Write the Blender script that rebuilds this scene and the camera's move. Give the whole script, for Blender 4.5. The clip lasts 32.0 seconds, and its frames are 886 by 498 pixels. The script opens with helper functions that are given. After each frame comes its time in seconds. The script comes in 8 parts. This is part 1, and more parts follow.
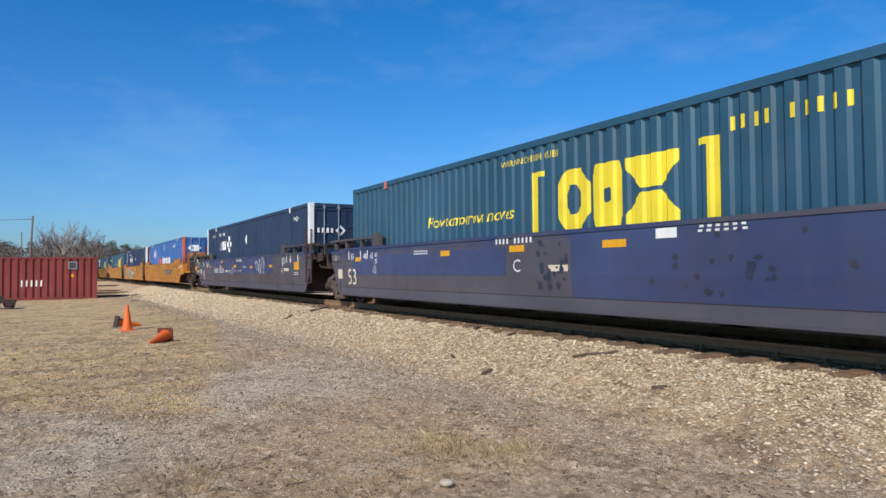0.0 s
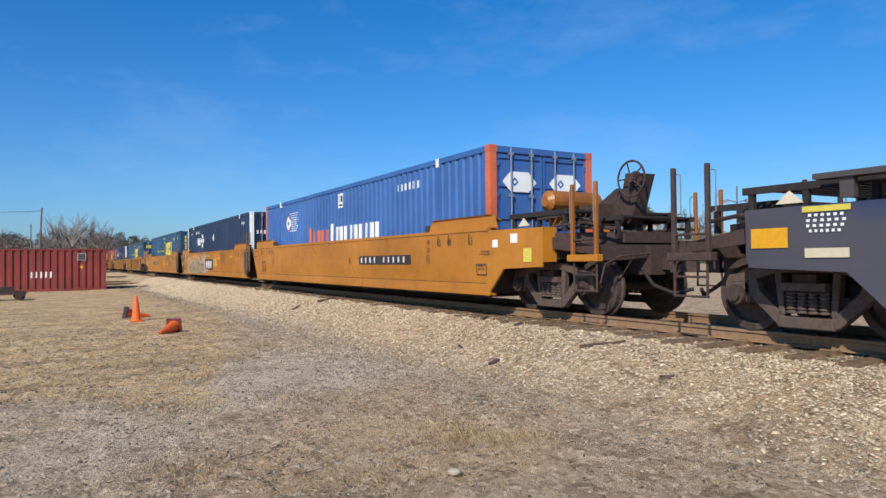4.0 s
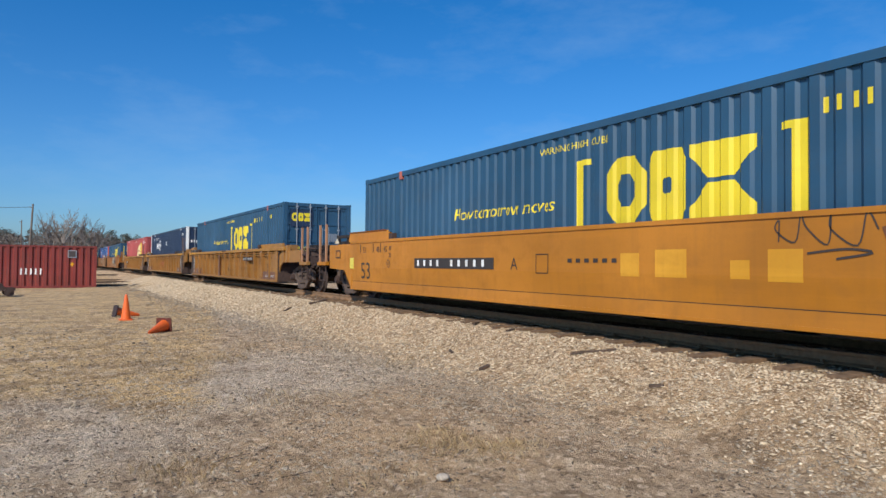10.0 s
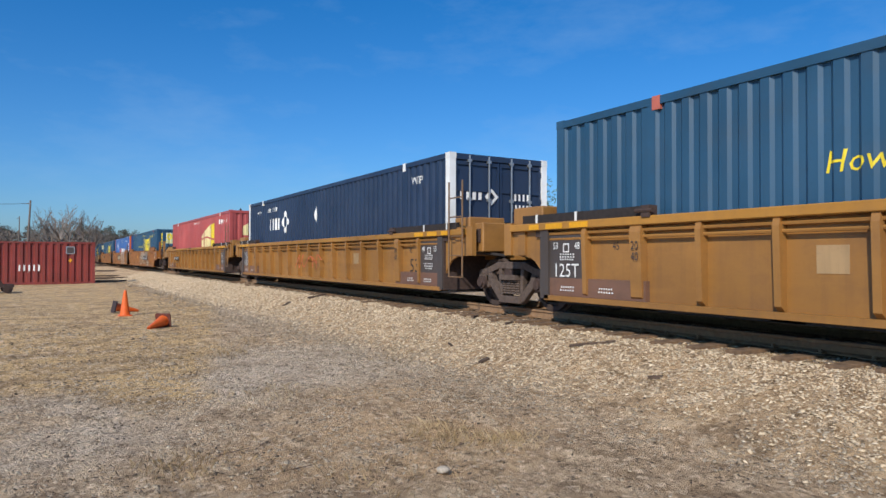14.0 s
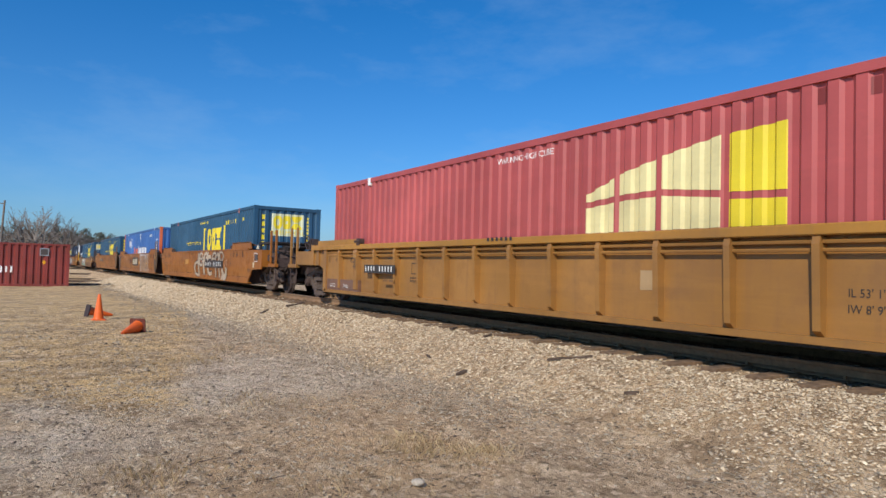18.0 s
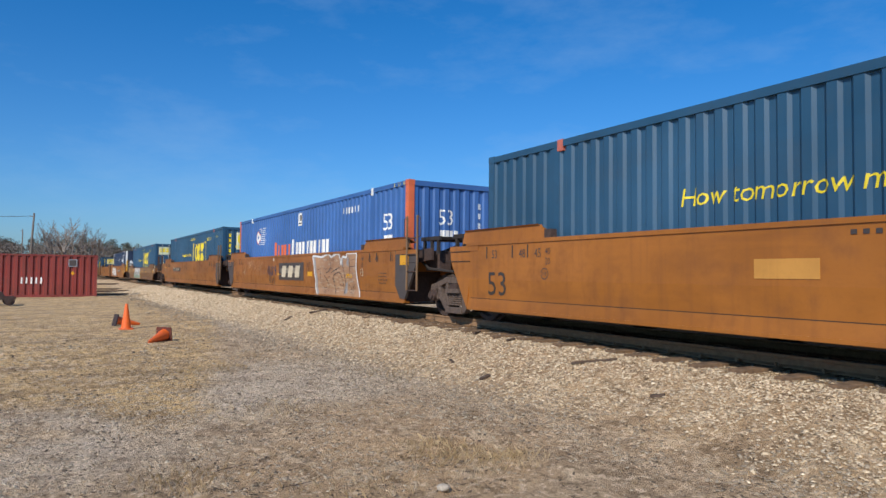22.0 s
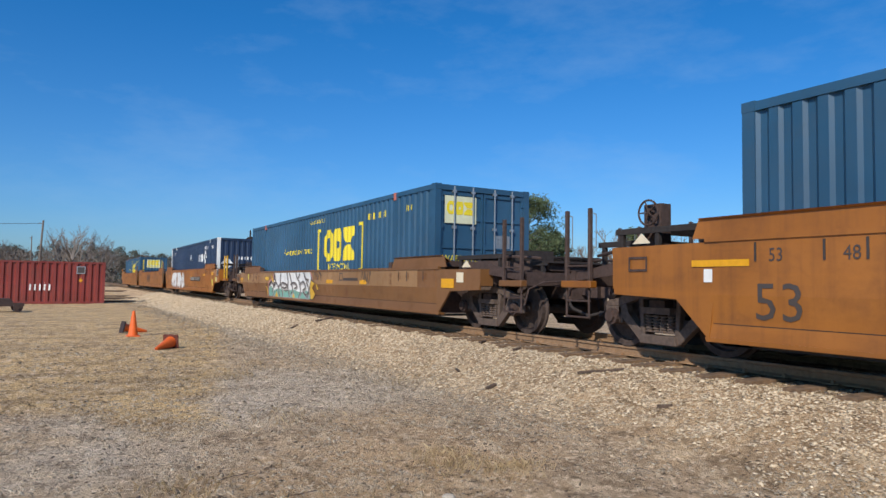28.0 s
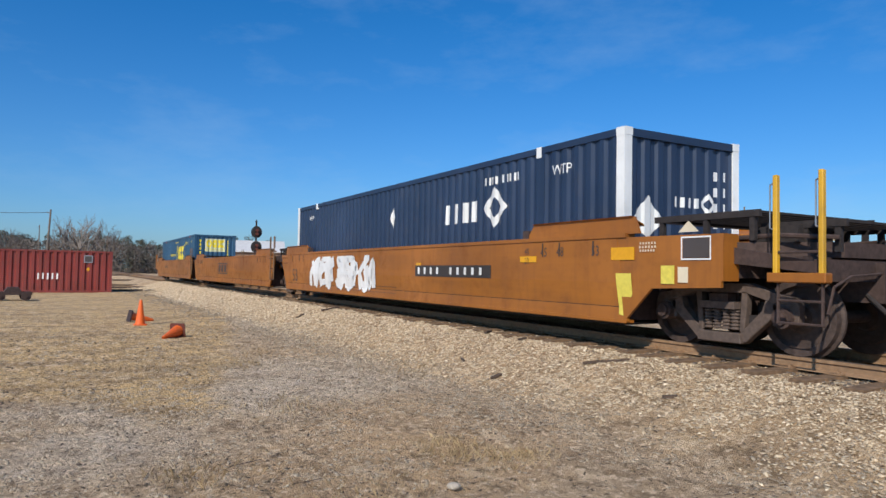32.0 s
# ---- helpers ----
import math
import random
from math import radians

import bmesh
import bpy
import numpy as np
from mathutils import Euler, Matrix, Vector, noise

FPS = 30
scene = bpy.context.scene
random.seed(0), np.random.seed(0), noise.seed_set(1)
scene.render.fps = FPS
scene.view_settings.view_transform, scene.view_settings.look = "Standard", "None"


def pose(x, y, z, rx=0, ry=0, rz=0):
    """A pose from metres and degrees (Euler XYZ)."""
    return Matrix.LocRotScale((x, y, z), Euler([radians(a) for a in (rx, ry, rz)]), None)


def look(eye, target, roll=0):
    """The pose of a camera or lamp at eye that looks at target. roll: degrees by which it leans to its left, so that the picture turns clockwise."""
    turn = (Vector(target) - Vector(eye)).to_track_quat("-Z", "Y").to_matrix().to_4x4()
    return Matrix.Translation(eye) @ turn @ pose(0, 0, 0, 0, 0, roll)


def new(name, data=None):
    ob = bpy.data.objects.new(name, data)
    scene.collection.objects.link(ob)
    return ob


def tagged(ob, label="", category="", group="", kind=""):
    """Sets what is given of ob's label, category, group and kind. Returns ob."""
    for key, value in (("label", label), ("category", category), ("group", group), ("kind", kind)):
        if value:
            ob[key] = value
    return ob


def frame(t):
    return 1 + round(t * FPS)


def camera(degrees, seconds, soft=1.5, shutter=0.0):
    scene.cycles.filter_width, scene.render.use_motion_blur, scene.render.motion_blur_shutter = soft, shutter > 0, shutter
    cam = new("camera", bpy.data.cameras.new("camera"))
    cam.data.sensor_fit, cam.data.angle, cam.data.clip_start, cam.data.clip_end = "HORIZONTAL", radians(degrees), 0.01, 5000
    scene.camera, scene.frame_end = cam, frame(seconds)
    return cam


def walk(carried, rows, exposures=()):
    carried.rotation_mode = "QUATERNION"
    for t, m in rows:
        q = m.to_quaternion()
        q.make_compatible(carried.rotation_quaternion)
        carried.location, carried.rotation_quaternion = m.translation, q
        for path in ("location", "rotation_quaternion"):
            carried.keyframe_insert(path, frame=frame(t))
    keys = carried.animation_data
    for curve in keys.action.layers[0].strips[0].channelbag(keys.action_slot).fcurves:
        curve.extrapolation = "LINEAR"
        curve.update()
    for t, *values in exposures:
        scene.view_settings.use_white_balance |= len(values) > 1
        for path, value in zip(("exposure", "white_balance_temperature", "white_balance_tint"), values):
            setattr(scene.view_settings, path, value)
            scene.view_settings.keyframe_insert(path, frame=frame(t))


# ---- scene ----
# A handheld camera that stands beside a railway track. y runs along the track, x across it, the rail head is RAIL above the ground.
EYE = 1.6
RAIL = 0.68
TRACK = 8.384
cam = camera(67.45, 32.0, soft=1.5)
SWAY = (  # seconds, yaw, pitch, roll
    (0.0, -30.22, 1.83, 0.44), (0.5, -30.31, 1.65, 0.48), (1.0, -30.16, 1.56, 0.56), (1.5, -29.83, 1.57, 0.53), (2.0, -29.69, 1.54, 0.44),
    (2.5, -29.60, 1.08, 0.63), (3.0, -29.86, 1.20, 0.52), (3.5, -29.71, 1.17, 0.27), (4.0, -29.63, 1.00, 0.61), (4.5, -29.57, 1.05, 0.45),
    (6.5, -29.77, 1.45, 0.23), (7.0, -29.70, 1.54, 0.28), (7.5, -29.77, 1.50, 0.22), (8.0, -30.17, 1.19, -0.09), (8.5, -30.44, 1.28, -0.50),
    (9.0, -30.58, 1.46, -0.38), (9.5, -30.70, 1.35, -0.78), (10.0, -30.27, 1.40, -0.54), (10.5, -30.33, 1.32, -0.40), (11.0, -30.37, 1.19, -0.45),
    (11.5, -30.43, 1.05, -0.28), (12.0, -30.42, 1.30, -0.34), (12.5, -30.50, 1.21, -0.22), (13.0, -30.32, 1.32, -0.40), (13.5, -30.30, 0.95, -0.57),
    (14.0, -30.38, 0.83, -0.11), (14.5, -30.21, 0.95, -0.59), (16.5, -31.14, 1.65, -1.38), (17.0, -31.31, 1.85, -1.08), (17.5, -31.61, 1.89, -1.40),
    (18.0, -32.09, 1.84, -1.51), (18.5, -31.85, 1.57, -1.06), (19.0, -31.16, 1.49, -0.68), (19.5, -31.08, 1.77, -0.46), (20.0, -31.45, 1.94, -0.58),
    (20.5, -31.23, 1.80, -0.49), (21.0, -30.50, 2.24, -0.93), (21.5, -30.07, 2.18, -0.52), (22.0, -30.22, 2.20, -0.58), (22.5, -30.30, 2.29, -0.69),
    (23.0, -29.94, 2.73, -1.06), (23.5, -29.42, 2.83, -0.75), (24.0, -29.94, 2.62, -0.95), (24.5, -30.20, 2.72, -1.11), (25.0, -30.22, 2.90, -0.97),
    (25.5, -29.82, 2.87, -1.15), (27.5, -29.80, 2.97, -1.18), (28.0, -29.68, 2.95, -0.86), (28.5, -29.43, 2.83, -0.84), (29.0, -29.33, 2.77, -1.16),
    (29.5, -29.23, 2.74, -1.04), (30.0, -29.20, 2.67, -0.88), (30.5, -29.30, 2.60, -0.67), (31.0, -29.24, 2.27, -0.68), (31.5, -29.30, 2.07, -0.80),
    (32.0, -29.20, 2.07, -1.01),
)
walk(cam, [(t, pose(0, 0, EYE, 90 + p, r, y)) for t, y, p, r in SWAY], ((0.0, 0.06), (4.0, 0.08), (7.0, -0.03), (32.0, -0.03)))

# ---- light ----
SUN_FROM = Vector((-0.79, -0.61, 0.0)).normalized()
SUN_HIGH = radians(36)
world = bpy.data.worlds.new("sky")
scene.world = world
world.use_nodes = True
wn = world.node_tree.nodes
sky = wn.new("ShaderNodeTexSky")
sky.sky_type = "NISHITA"
sky.sun_disc = False
sky.sun_elevation = SUN_HIGH
sky.sun_rotation = math.atan2(SUN_FROM.x, SUN_FROM.y)
sky.air_density, sky.dust_density, sky.ozone_density = 1.0, 0.8, 5.0
wn["Background"].inputs["Strength"].default_value = 0.130
deep = wn.new("ShaderNodeMix")   # a clear, deep winter blue
deep.data_type, deep.blend_type = "RGBA", "MULTIPLY"
deep.inputs["Factor"].default_value = 1.0
way = wn.new("ShaderNodeTexCoord")
rise = wn.new("ShaderNodeSeparateXYZ")
world.node_tree.links.new(way.outputs["Generated"], rise.inputs[0])
haze = wn.new("ShaderNodeMapRange")   # paler and less blue towards the horizon
haze.inputs["From Min"].default_value, haze.inputs["From Max"].default_value = 0.0, 0.36
world.node_tree.links.new(rise.outputs["Z"], haze.inputs["Value"])
tint = wn.new("ShaderNodeMix")
tint.data_type = "RGBA"
tint.inputs[6].default_value, tint.inputs[7].default_value = (0.560, 0.740, 0.960, 1), (0.345, 0.735, 1.035, 1)
world.node_tree.links.new(haze.outputs["Result"], tint.inputs["Factor"])
world.node_tree.links.new(tint.outputs[2], deep.inputs[7])
world.node_tree.links.new(sky.outputs["Color"], deep.inputs[6])
rich = wn.new("ShaderNodeHueSaturation")
rich.inputs["Saturation"].default_value = 1.062
world.node_tree.links.new(deep.outputs[2], rich.inputs["Color"])
wisp = wn.new("ShaderNodeMapping")   # faint, thin high cloud
wisp.inputs["Rotation"].default_value, wisp.inputs["Scale"].default_value = (0.3, 0.2, 0.5), (2.2, 2.2, 6.0)
world.node_tree.links.new(way.outputs["Generated"], wisp.inputs["Vector"])
cloud = wn.new("ShaderNodeTexNoise")
cloud.inputs["Scale"].default_value, cloud.inputs["Detail"].default_value, cloud.inputs["Roughness"].default_value = 1.7, 7.0, 0.62
world.node_tree.links.new(wisp.outputs["Vector"], cloud.inputs["Vector"])
thin = wn.new("ShaderNodeMapRange")
thin.inputs["From Min"].default_value, thin.inputs["From Max"].default_value = 0.50, 0.78
thin.inputs["To Max"].default_value = 0.20
world.node_tree.links.new(cloud.outputs["Fac"], thin.inputs["Value"])
veil = wn.new("ShaderNodeMix")
veil.data_type = "RGBA"
veil.inputs[7].default_value = (3.2, 4.6, 6.2, 1)
world.node_tree.links.new(thin.outputs["Result"], veil.inputs["Factor"])
world.node_tree.links.new(rich.outputs["Color"], veil.inputs[6])
world.node_tree.links.new(veil.outputs[2], wn["Background"].inputs["Color"])
sun = new("sun", bpy.data.lights.new("sun", "SUN"))
sun.data.energy, sun.data.angle, sun.data.color = 4.2, radians(0.53), (1.0, 0.93, 0.82)
to_sun = SUN_FROM * math.cos(SUN_HIGH) + Vector((0, 0, math.sin(SUN_HIGH)))
sun.matrix_world = look(to_sun * 50, (0, 0, 0))
scene.view_settings.exposure = 0.0


# ---- materials ----
def nodes_of(name):
    m = bpy.data.materials.new(name)
    m.use_nodes = True
    nt = m.node_tree
    return m, nt, nt.nodes["Principled BSDF"]


def noise_node(nt, coord, scale, detail=4.0, rough=0.55, stretch=(1, 1, 1)):
    mp = nt.nodes.new("ShaderNodeMapping")
    mp.inputs["Scale"].default_value = stretch
    nt.links.new(coord, mp.inputs["Vector"])
    n = nt.nodes.new("ShaderNodeTexNoise")
    n.inputs["Scale"].default_value, n.inputs["Detail"].default_value, n.inputs["Roughness"].default_value = scale, detail, rough
    nt.links.new(mp.outputs["Vector"], n.inputs["Vector"])
    return n.outputs["Fac"]


def ramp_node(nt, fac, lo, hi):
    r = nt.nodes.new("ShaderNodeMapRange")
    r.inputs["From Min"].default_value, r.inputs["From Max"].default_value = lo, hi
    nt.links.new(fac, r.inputs["Value"])
    return r.outputs["Result"]


def mix_node(nt, fac, a, b):
    m = nt.nodes.new("ShaderNodeMix")
    m.data_type = "RGBA"
    for sock, v in ((m.inputs["Factor"], fac), (m.inputs[6], a), (m.inputs[7], b)):
        if isinstance(v, bpy.types.NodeSocket):
            nt.links.new(v, sock)
        elif isinstance(v, (int, float)):
            sock.default_value = v
        else:
            sock.default_value = (*v, 1)
    return m.outputs[2]


def times_node(nt, a, b):
    m = nt.nodes.new("ShaderNodeMath")
    m.operation = "MULTIPLY"
    nt.links.new(a, m.inputs[0])
    if isinstance(b, bpy.types.NodeSocket):
        nt.links.new(b, m.inputs[1])
    else:
        m.inputs[1].default_value = b
    return m.outputs[0]


def paint(name, colour, dirt=(0.09, 0.065, 0.045), wear=0.35, rough=0.5, metal=0.0, streak=0.3, fine=25, bump=0.03, second=None):
    """Weathered paint: broad fading, grime blotches, rain streaks, fine grain."""
    m, nt, b = nodes_of(name)
    co = nt.nodes.new("ShaderNodeTexCoord").outputs["Object"]
    info = nt.nodes.new("ShaderNodeObjectInfo").outputs["Random"]
    fade = ramp_node(nt, noise_node(nt, co, 0.45, 3), 0.3, 0.7)
    pale = tuple(min(1, c * 1.25 + 0.012) for c in colour)
    col = mix_node(nt, fade, tuple(c * 0.88 for c in colour), pale)
    if second:
        split = nt.nodes.new("ShaderNodeSeparateXYZ")
        nt.links.new(co, split.inputs[0])
        level = nt.nodes.new("ShaderNodeMath")
        level.operation = "MULTIPLY_ADD"
        level.inputs[1].default_value = 2.2
        nt.links.new(noise_node(nt, co, 0.22, 4, 0.6, (1, 1, 0.4)), level.inputs[0])
        nt.links.new(split.outputs["Z"], level.inputs[2])
        col = mix_node(nt, ramp_node(nt, level.outputs[0], 2.30, 2.52), col, second)
    blot = ramp_node(nt, noise_node(nt, co, 2.2, 6, 0.65), 0.52, 0.78)
    col = mix_node(nt, times_node(nt, blot, wear), col, dirt)
    run = ramp_node(nt, noise_node(nt, co, 1.0, 4, 0.6, (7, 7, 0.5)), 0.5, 0.8)
    col = mix_node(nt, times_node(nt, run, streak), col, dirt)
    stain = ramp_node(nt, noise_node(nt, co, 0.75, 7, 0.7, (1, 0.6, 1.3)), 0.47, 0.64)
    col = mix_node(nt, times_node(nt, stain, min(0.8, wear * 1.15)), col, tuple(0.6 * c + 0.4 * d for c, d in zip(dirt, colour)))
    smear = ramp_node(nt, noise_node(nt, co, 0.9, 6, 0.62, (1, 0.35, 5)), 0.52, 0.72)
    col = mix_node(nt, times_node(nt, smear, wear * 0.55), col, tuple(min(1, c * 1.45 + 0.006) for c in colour))
    grain = noise_node(nt, co, fine, 3)
    col = mix_node(nt, times_node(nt, ramp_node(nt, grain, 0.55, 0.8), 0.18), col, tuple(c * 0.6 for c in colour))
    hue = nt.nodes.new("ShaderNodeHueSaturation")
    nt.links.new(ramp_node(nt, info, -2.5, 3.0), hue.inputs["Value"])
    hue.inputs["Value"].default_value = 1
    val = nt.nodes.new("ShaderNodeMapRange")
    val.inputs["To Min"].default_value, val.inputs["To Max"].default_value = 0.94, 1.06
    nt.links.new(info, val.inputs["Value"])
    nt.links.new(val.outputs["Result"], hue.inputs["Value"])
    nt.links.new(col, hue.inputs["Color"])
    nt.links.new(hue.outputs["Color"], b.inputs["Base Color"])
    rr = nt.nodes.new("ShaderNodeMapRange")
    rr.inputs["To Min"].default_value, rr.inputs["To Max"].default_value = rough - 0.08, min(1, rough + 0.2)
    nt.links.new(blot, rr.inputs["Value"])
    nt.links.new(rr.outputs["Result"], b.inputs["Roughness"])
    b.inputs["Metallic"].default_value = metal
    if bump:
        bu = nt.nodes.new("ShaderNodeBump")
        bu.inputs["Strength"].default_value, bu.inputs["Distance"].default_value = bump * 4, 0.01
        nt.links.new(noise_node(nt, co, 3.5, 5), bu.inputs["Height"])
        nt.links.new(bu.outputs["Normal"], b.inputs["Normal"])
    return m


def plain(name, colour, rough=0.6, metal=0.0, scale=14, vary=0.35):
    """A simple surface with grain at two scales."""
    m, nt, b = nodes_of(name)
    co = nt.nodes.new("ShaderNodeTexCoord").outputs["Object"]
    info = nt.nodes.new("ShaderNodeObjectInfo").outputs["Random"]
    a = mix_node(nt, ramp_node(nt, noise_node(nt, co, scale, 5, 0.6), 0.35, 0.7), tuple(c * (1 - vary) for c in colour), tuple(min(1, c * (1 + vary)) for c in colour))
    a = mix_node(nt, times_node(nt, ramp_node(nt, noise_node(nt, co, scale * 0.13, 3), 0.4, 0.7), 0.5), a, tuple(c * (1 - 0.6 * vary) for c in colour))
    a = mix_node(nt, times_node(nt, info, 0.3), a, tuple(c * 0.7 for c in colour))
    nt.links.new(a, b.inputs["Base Color"])
    b.inputs["Roughness"].default_value, b.inputs["Metallic"].default_value = rough, metal
    bu = nt.nodes.new("ShaderNodeBump")
    bu.inputs["Strength"].default_value, bu.inputs["Distance"].default_value = 0.25, 0.01
    nt.links.new(noise_node(nt, co, scale * 2.5, 4), bu.inputs["Height"])
    nt.links.new(bu.outputs["Normal"], b.inputs["Normal"])
    return m


M_SLATE = paint("slate_blue_paint", (0.066, 0.061, 0.076), second=(0.030, 0.044, 0.115), wear=0.40, dirt=(0.085, 0.075, 0.075), streak=0.25)
M_YELLOW = paint("yellow_orange_paint", (0.46, 0.172, 0.010), wear=0.34, streak=0.30, dirt=(0.24, 0.10, 0.02))
M_ORANGE = paint("rusty_orange_paint", (0.305, 0.102, 0.009), wear=0.55, streak=0.50, dirt=(0.15, 0.055, 0.018))
M_RUSTORANGE = paint("deep_rusty_orange_paint", (0.275, 0.094, 0.010), wear=0.55, streak=0.55, dirt=(0.12, 0.045, 0.016))
M_TAN = paint("faded_brown_orange_paint", (0.175, 0.074, 0.021), wear=0.42, streak=0.4, dirt=(0.14, 0.07, 0.03))
M_GOLD = paint("dull_gold_paint", (0.300, 0.140, 0.032), wear=0.50, streak=0.46, dirt=(0.17, 0.085, 0.038))
M_CHORD = paint("gold_top_paint", (0.36, 0.165, 0.022), wear=0.4, streak=0.2, dirt=(0.16, 0.09, 0.05))
M_GREY = paint("dark_grey_paint", (0.058, 0.046, 0.043), wear=0.4, streak=0.3)
M_LADDER = paint("grimy_tan_paint", (0.17, 0.095, 0.045), wear=0.4)
M_MAROON = paint("maroon_primer", (0.16, 0.078, 0.050), wear=0.4, streak=0.2)
M_RUST = plain("grimy_rusted_steel", (0.075, 0.046, 0.038), 0.85, 0.1)
M_DARK = plain("grimy_dark_steel", (0.035, 0.027, 0.025), 0.85, 0.1)
M_CAST = plain("dusty_cast_steel", (0.128, 0.090, 0.072), 0.85, 0.1)
M_WHEEL = plain("wheel_steel", (0.085, 0.058, 0.048), 0.75, 0.2)
M_RAIL = plain("rail_rust", (0.30, 0.180, 0.098), 0.85, 0.0, vary=0.25)
M_RAILTOP = plain("polished_rail_top", (0.20, 0.135, 0.09), 0.5, 0.5, vary=0.25)
M_TEAL = paint("teal_blue_container_paint", (0.016, 0.069, 0.132), wear=0.2, streak=0.15, dirt=(0.05, 0.06, 0.07))
M_GREEN = paint("faded_teal_container_paint", (0.016, 0.074, 0.122), wear=0.25, streak=0.15, dirt=(0.06, 0.07, 0.07))
M_NAVY = paint("navy_container_paint", (0.012, 0.027, 0.064), wear=0.2, streak=0.1, dirt=(0.04, 0.05, 0.07))
M_BLUE = paint("bright_blue_container_paint", (0.038, 0.118, 0.33), wear=0.15, streak=0.15, dirt=(0.06, 0.08, 0.15))
M_RED = paint("red_container_paint", (0.40, 0.073, 0.066), wear=0.3, streak=0.2, dirt=(0.22, 0.06, 0.05))
M_OLDRED = paint("old_red_container_paint", (0.20, 0.028, 0.021), wear=0.45, streak=0.5, dirt=(0.13, 0.05, 0.035))
M_WHITE = paint("white_paint", (0.78, 0.78, 0.76), wear=0.2, streak=0.15, dirt=(0.4, 0.37, 0.33))
M_LOGO = paint("yellow_lettering", (0.75, 0.58, 0.02), wear=0.15, streak=0.15, dirt=(0.3, 0.25, 0.06), bump=0)
M_SIGN = paint("white_lettering", (0.74, 0.73, 0.70), wear=0.25, streak=0.15, dirt=(0.35, 0.3, 0.25), bump=0)
M_CREAM = paint("cream_lettering", (0.62, 0.53, 0.38), wear=0.3, streak=0.15, dirt=(0.3, 0.2, 0.1), bump=0)
M_BLACK = paint("black_lettering", (0.035, 0.028, 0.025), wear=0.2, streak=0.1, bump=0)
M_REFLECT = plain("amber_reflector", (0.76, 0.36, 0.012), 0.35, vary=0.1)
M_YELSIGN = plain("yellow_sticker", (0.75, 0.62, 0.10), 0.4, vary=0.15)
M_POST = paint("orange_red_post_paint", (0.62, 0.13, 0.045), wear=0.3, streak=0.2)
M_OLDPOST = paint("faded_salmon_brown_post_paint", (0.40, 0.20, 0.105), wear=0.35, streak=0.3)
M_YPOST = paint("yellow_post_paint", (0.66, 0.36, 0.02), wear=0.3, streak=0.2)
M_ZINC = plain("galvanised_rod", (0.45, 0.46, 0.47), 0.4, 0.7, vary=0.15)
M_TIE = plain("weathered_tie_wood", (0.21, 0.128, 0.072), 0.9, scale=9, vary=0.5)
M_STICK = plain("dark_weathered_wood", (0.10, 0.065, 0.045), 0.9, scale=12, vary=0.4)
M_CONE = plain("orange_cone_plastic", (0.85, 0.145, 0.02), 0.45, vary=0.12)
# cone orange with its shade put into the colour; also the signal's dark red hoods
M_CONEBASE = plain("dark_red_and_shaded_orange", (0.13, 0.032, 0.02), 0.7, vary=0.3)
M_RUBBER = plain("black_rubber", (0.05, 0.03, 0.028), 0.7, vary=0.3)
M_BARK = plain("grey_bark", (0.21, 0.175, 0.15), 0.9, scale=4)
M_POLE = plain("grey_pole_wood", (0.17, 0.145, 0.125), 0.9, scale=6)


# ---- mesh helpers ----
def box(bm, x0, x1, y0, y1, z0, z1):
    v = [bm.verts.new((x, y, z)) for x in (x0, x1) for y in (y0, y1) for z in (z0, z1)]
    for f in ((0, 1, 3, 2), (4, 6, 7, 5), (0, 4, 5, 1), (2, 3, 7, 6), (0, 2, 6, 4), (1, 5, 7, 3)):
        bm.faces.new([v[i] for i in f])


def prism(bm, pts, a, b, axis=0):
    """A flat outline pts pushed from a to b along an axis (0 x, 1 y, 2 z)."""
    def at(p, w):
        q = list(p)
        q.insert(axis, w)
        return q
    lo, hi = [bm.verts.new(at(p, a)) for p in pts], [bm.verts.new(at(p, b)) for p in pts]
    n = len(pts)
    faces = [bm.faces.new(lo), bm.faces.new(hi[::-1])]
    for i in range(n):
        faces.append(bm.faces.new((lo[i], hi[i], hi[(i + 1) % n], lo[(i + 1) % n])))
    return faces


def rod(bm, p, q, r, seg=8, r2=None, cap=True):
    p, q = Vector(p), Vector(q)
    d = (q - p).normalized()
    side = d.orthogonal().normalized()
    up = d.cross(side)
    r2 = r if r2 is None else r2
    rings = []
    for c, rad in ((p, r), (q, r2)):
        rings.append([bm.verts.new(c + (side * math.cos(2 * math.pi * i / seg) + up * math.sin(2 * math.pi * i / seg)) * rad) for i in range(seg)])
    for i in range(seg):
        j = (i + 1) % seg
        bm.faces.new((rings[0][i], rings[0][j], rings[1][j], rings[1][i]))
    if cap:
        bm.faces.new(rings[0][::-1])
        bm.faces.new(rings[1])


def tube(bm, pts, r, seg=6):
    for p, q in zip(pts, pts[1:]):
        rod(bm, p, q, r, seg)


def lathe(bm, profile, axis_point, seg=20):
    """Turns (radius, x) pairs round a line along x through axis_point."""
    c = Vector(axis_point)
    rings = [[bm.verts.new(c + Vector((x, r * math.cos(2 * math.pi * i / seg), r * math.sin(2 * math.pi * i / seg)))) for i in range(seg)] for r, x in profile]
    for a, b in zip(rings, rings[1:]):
        for i in range(seg):
            j = (i + 1) % seg
            bm.faces.new((a[i], a[j], b[j], b[i]))
    bm.faces.new(rings[0][::-1])
    bm.faces.new(rings[-1])


def bm_new():
    return bmesh.new()


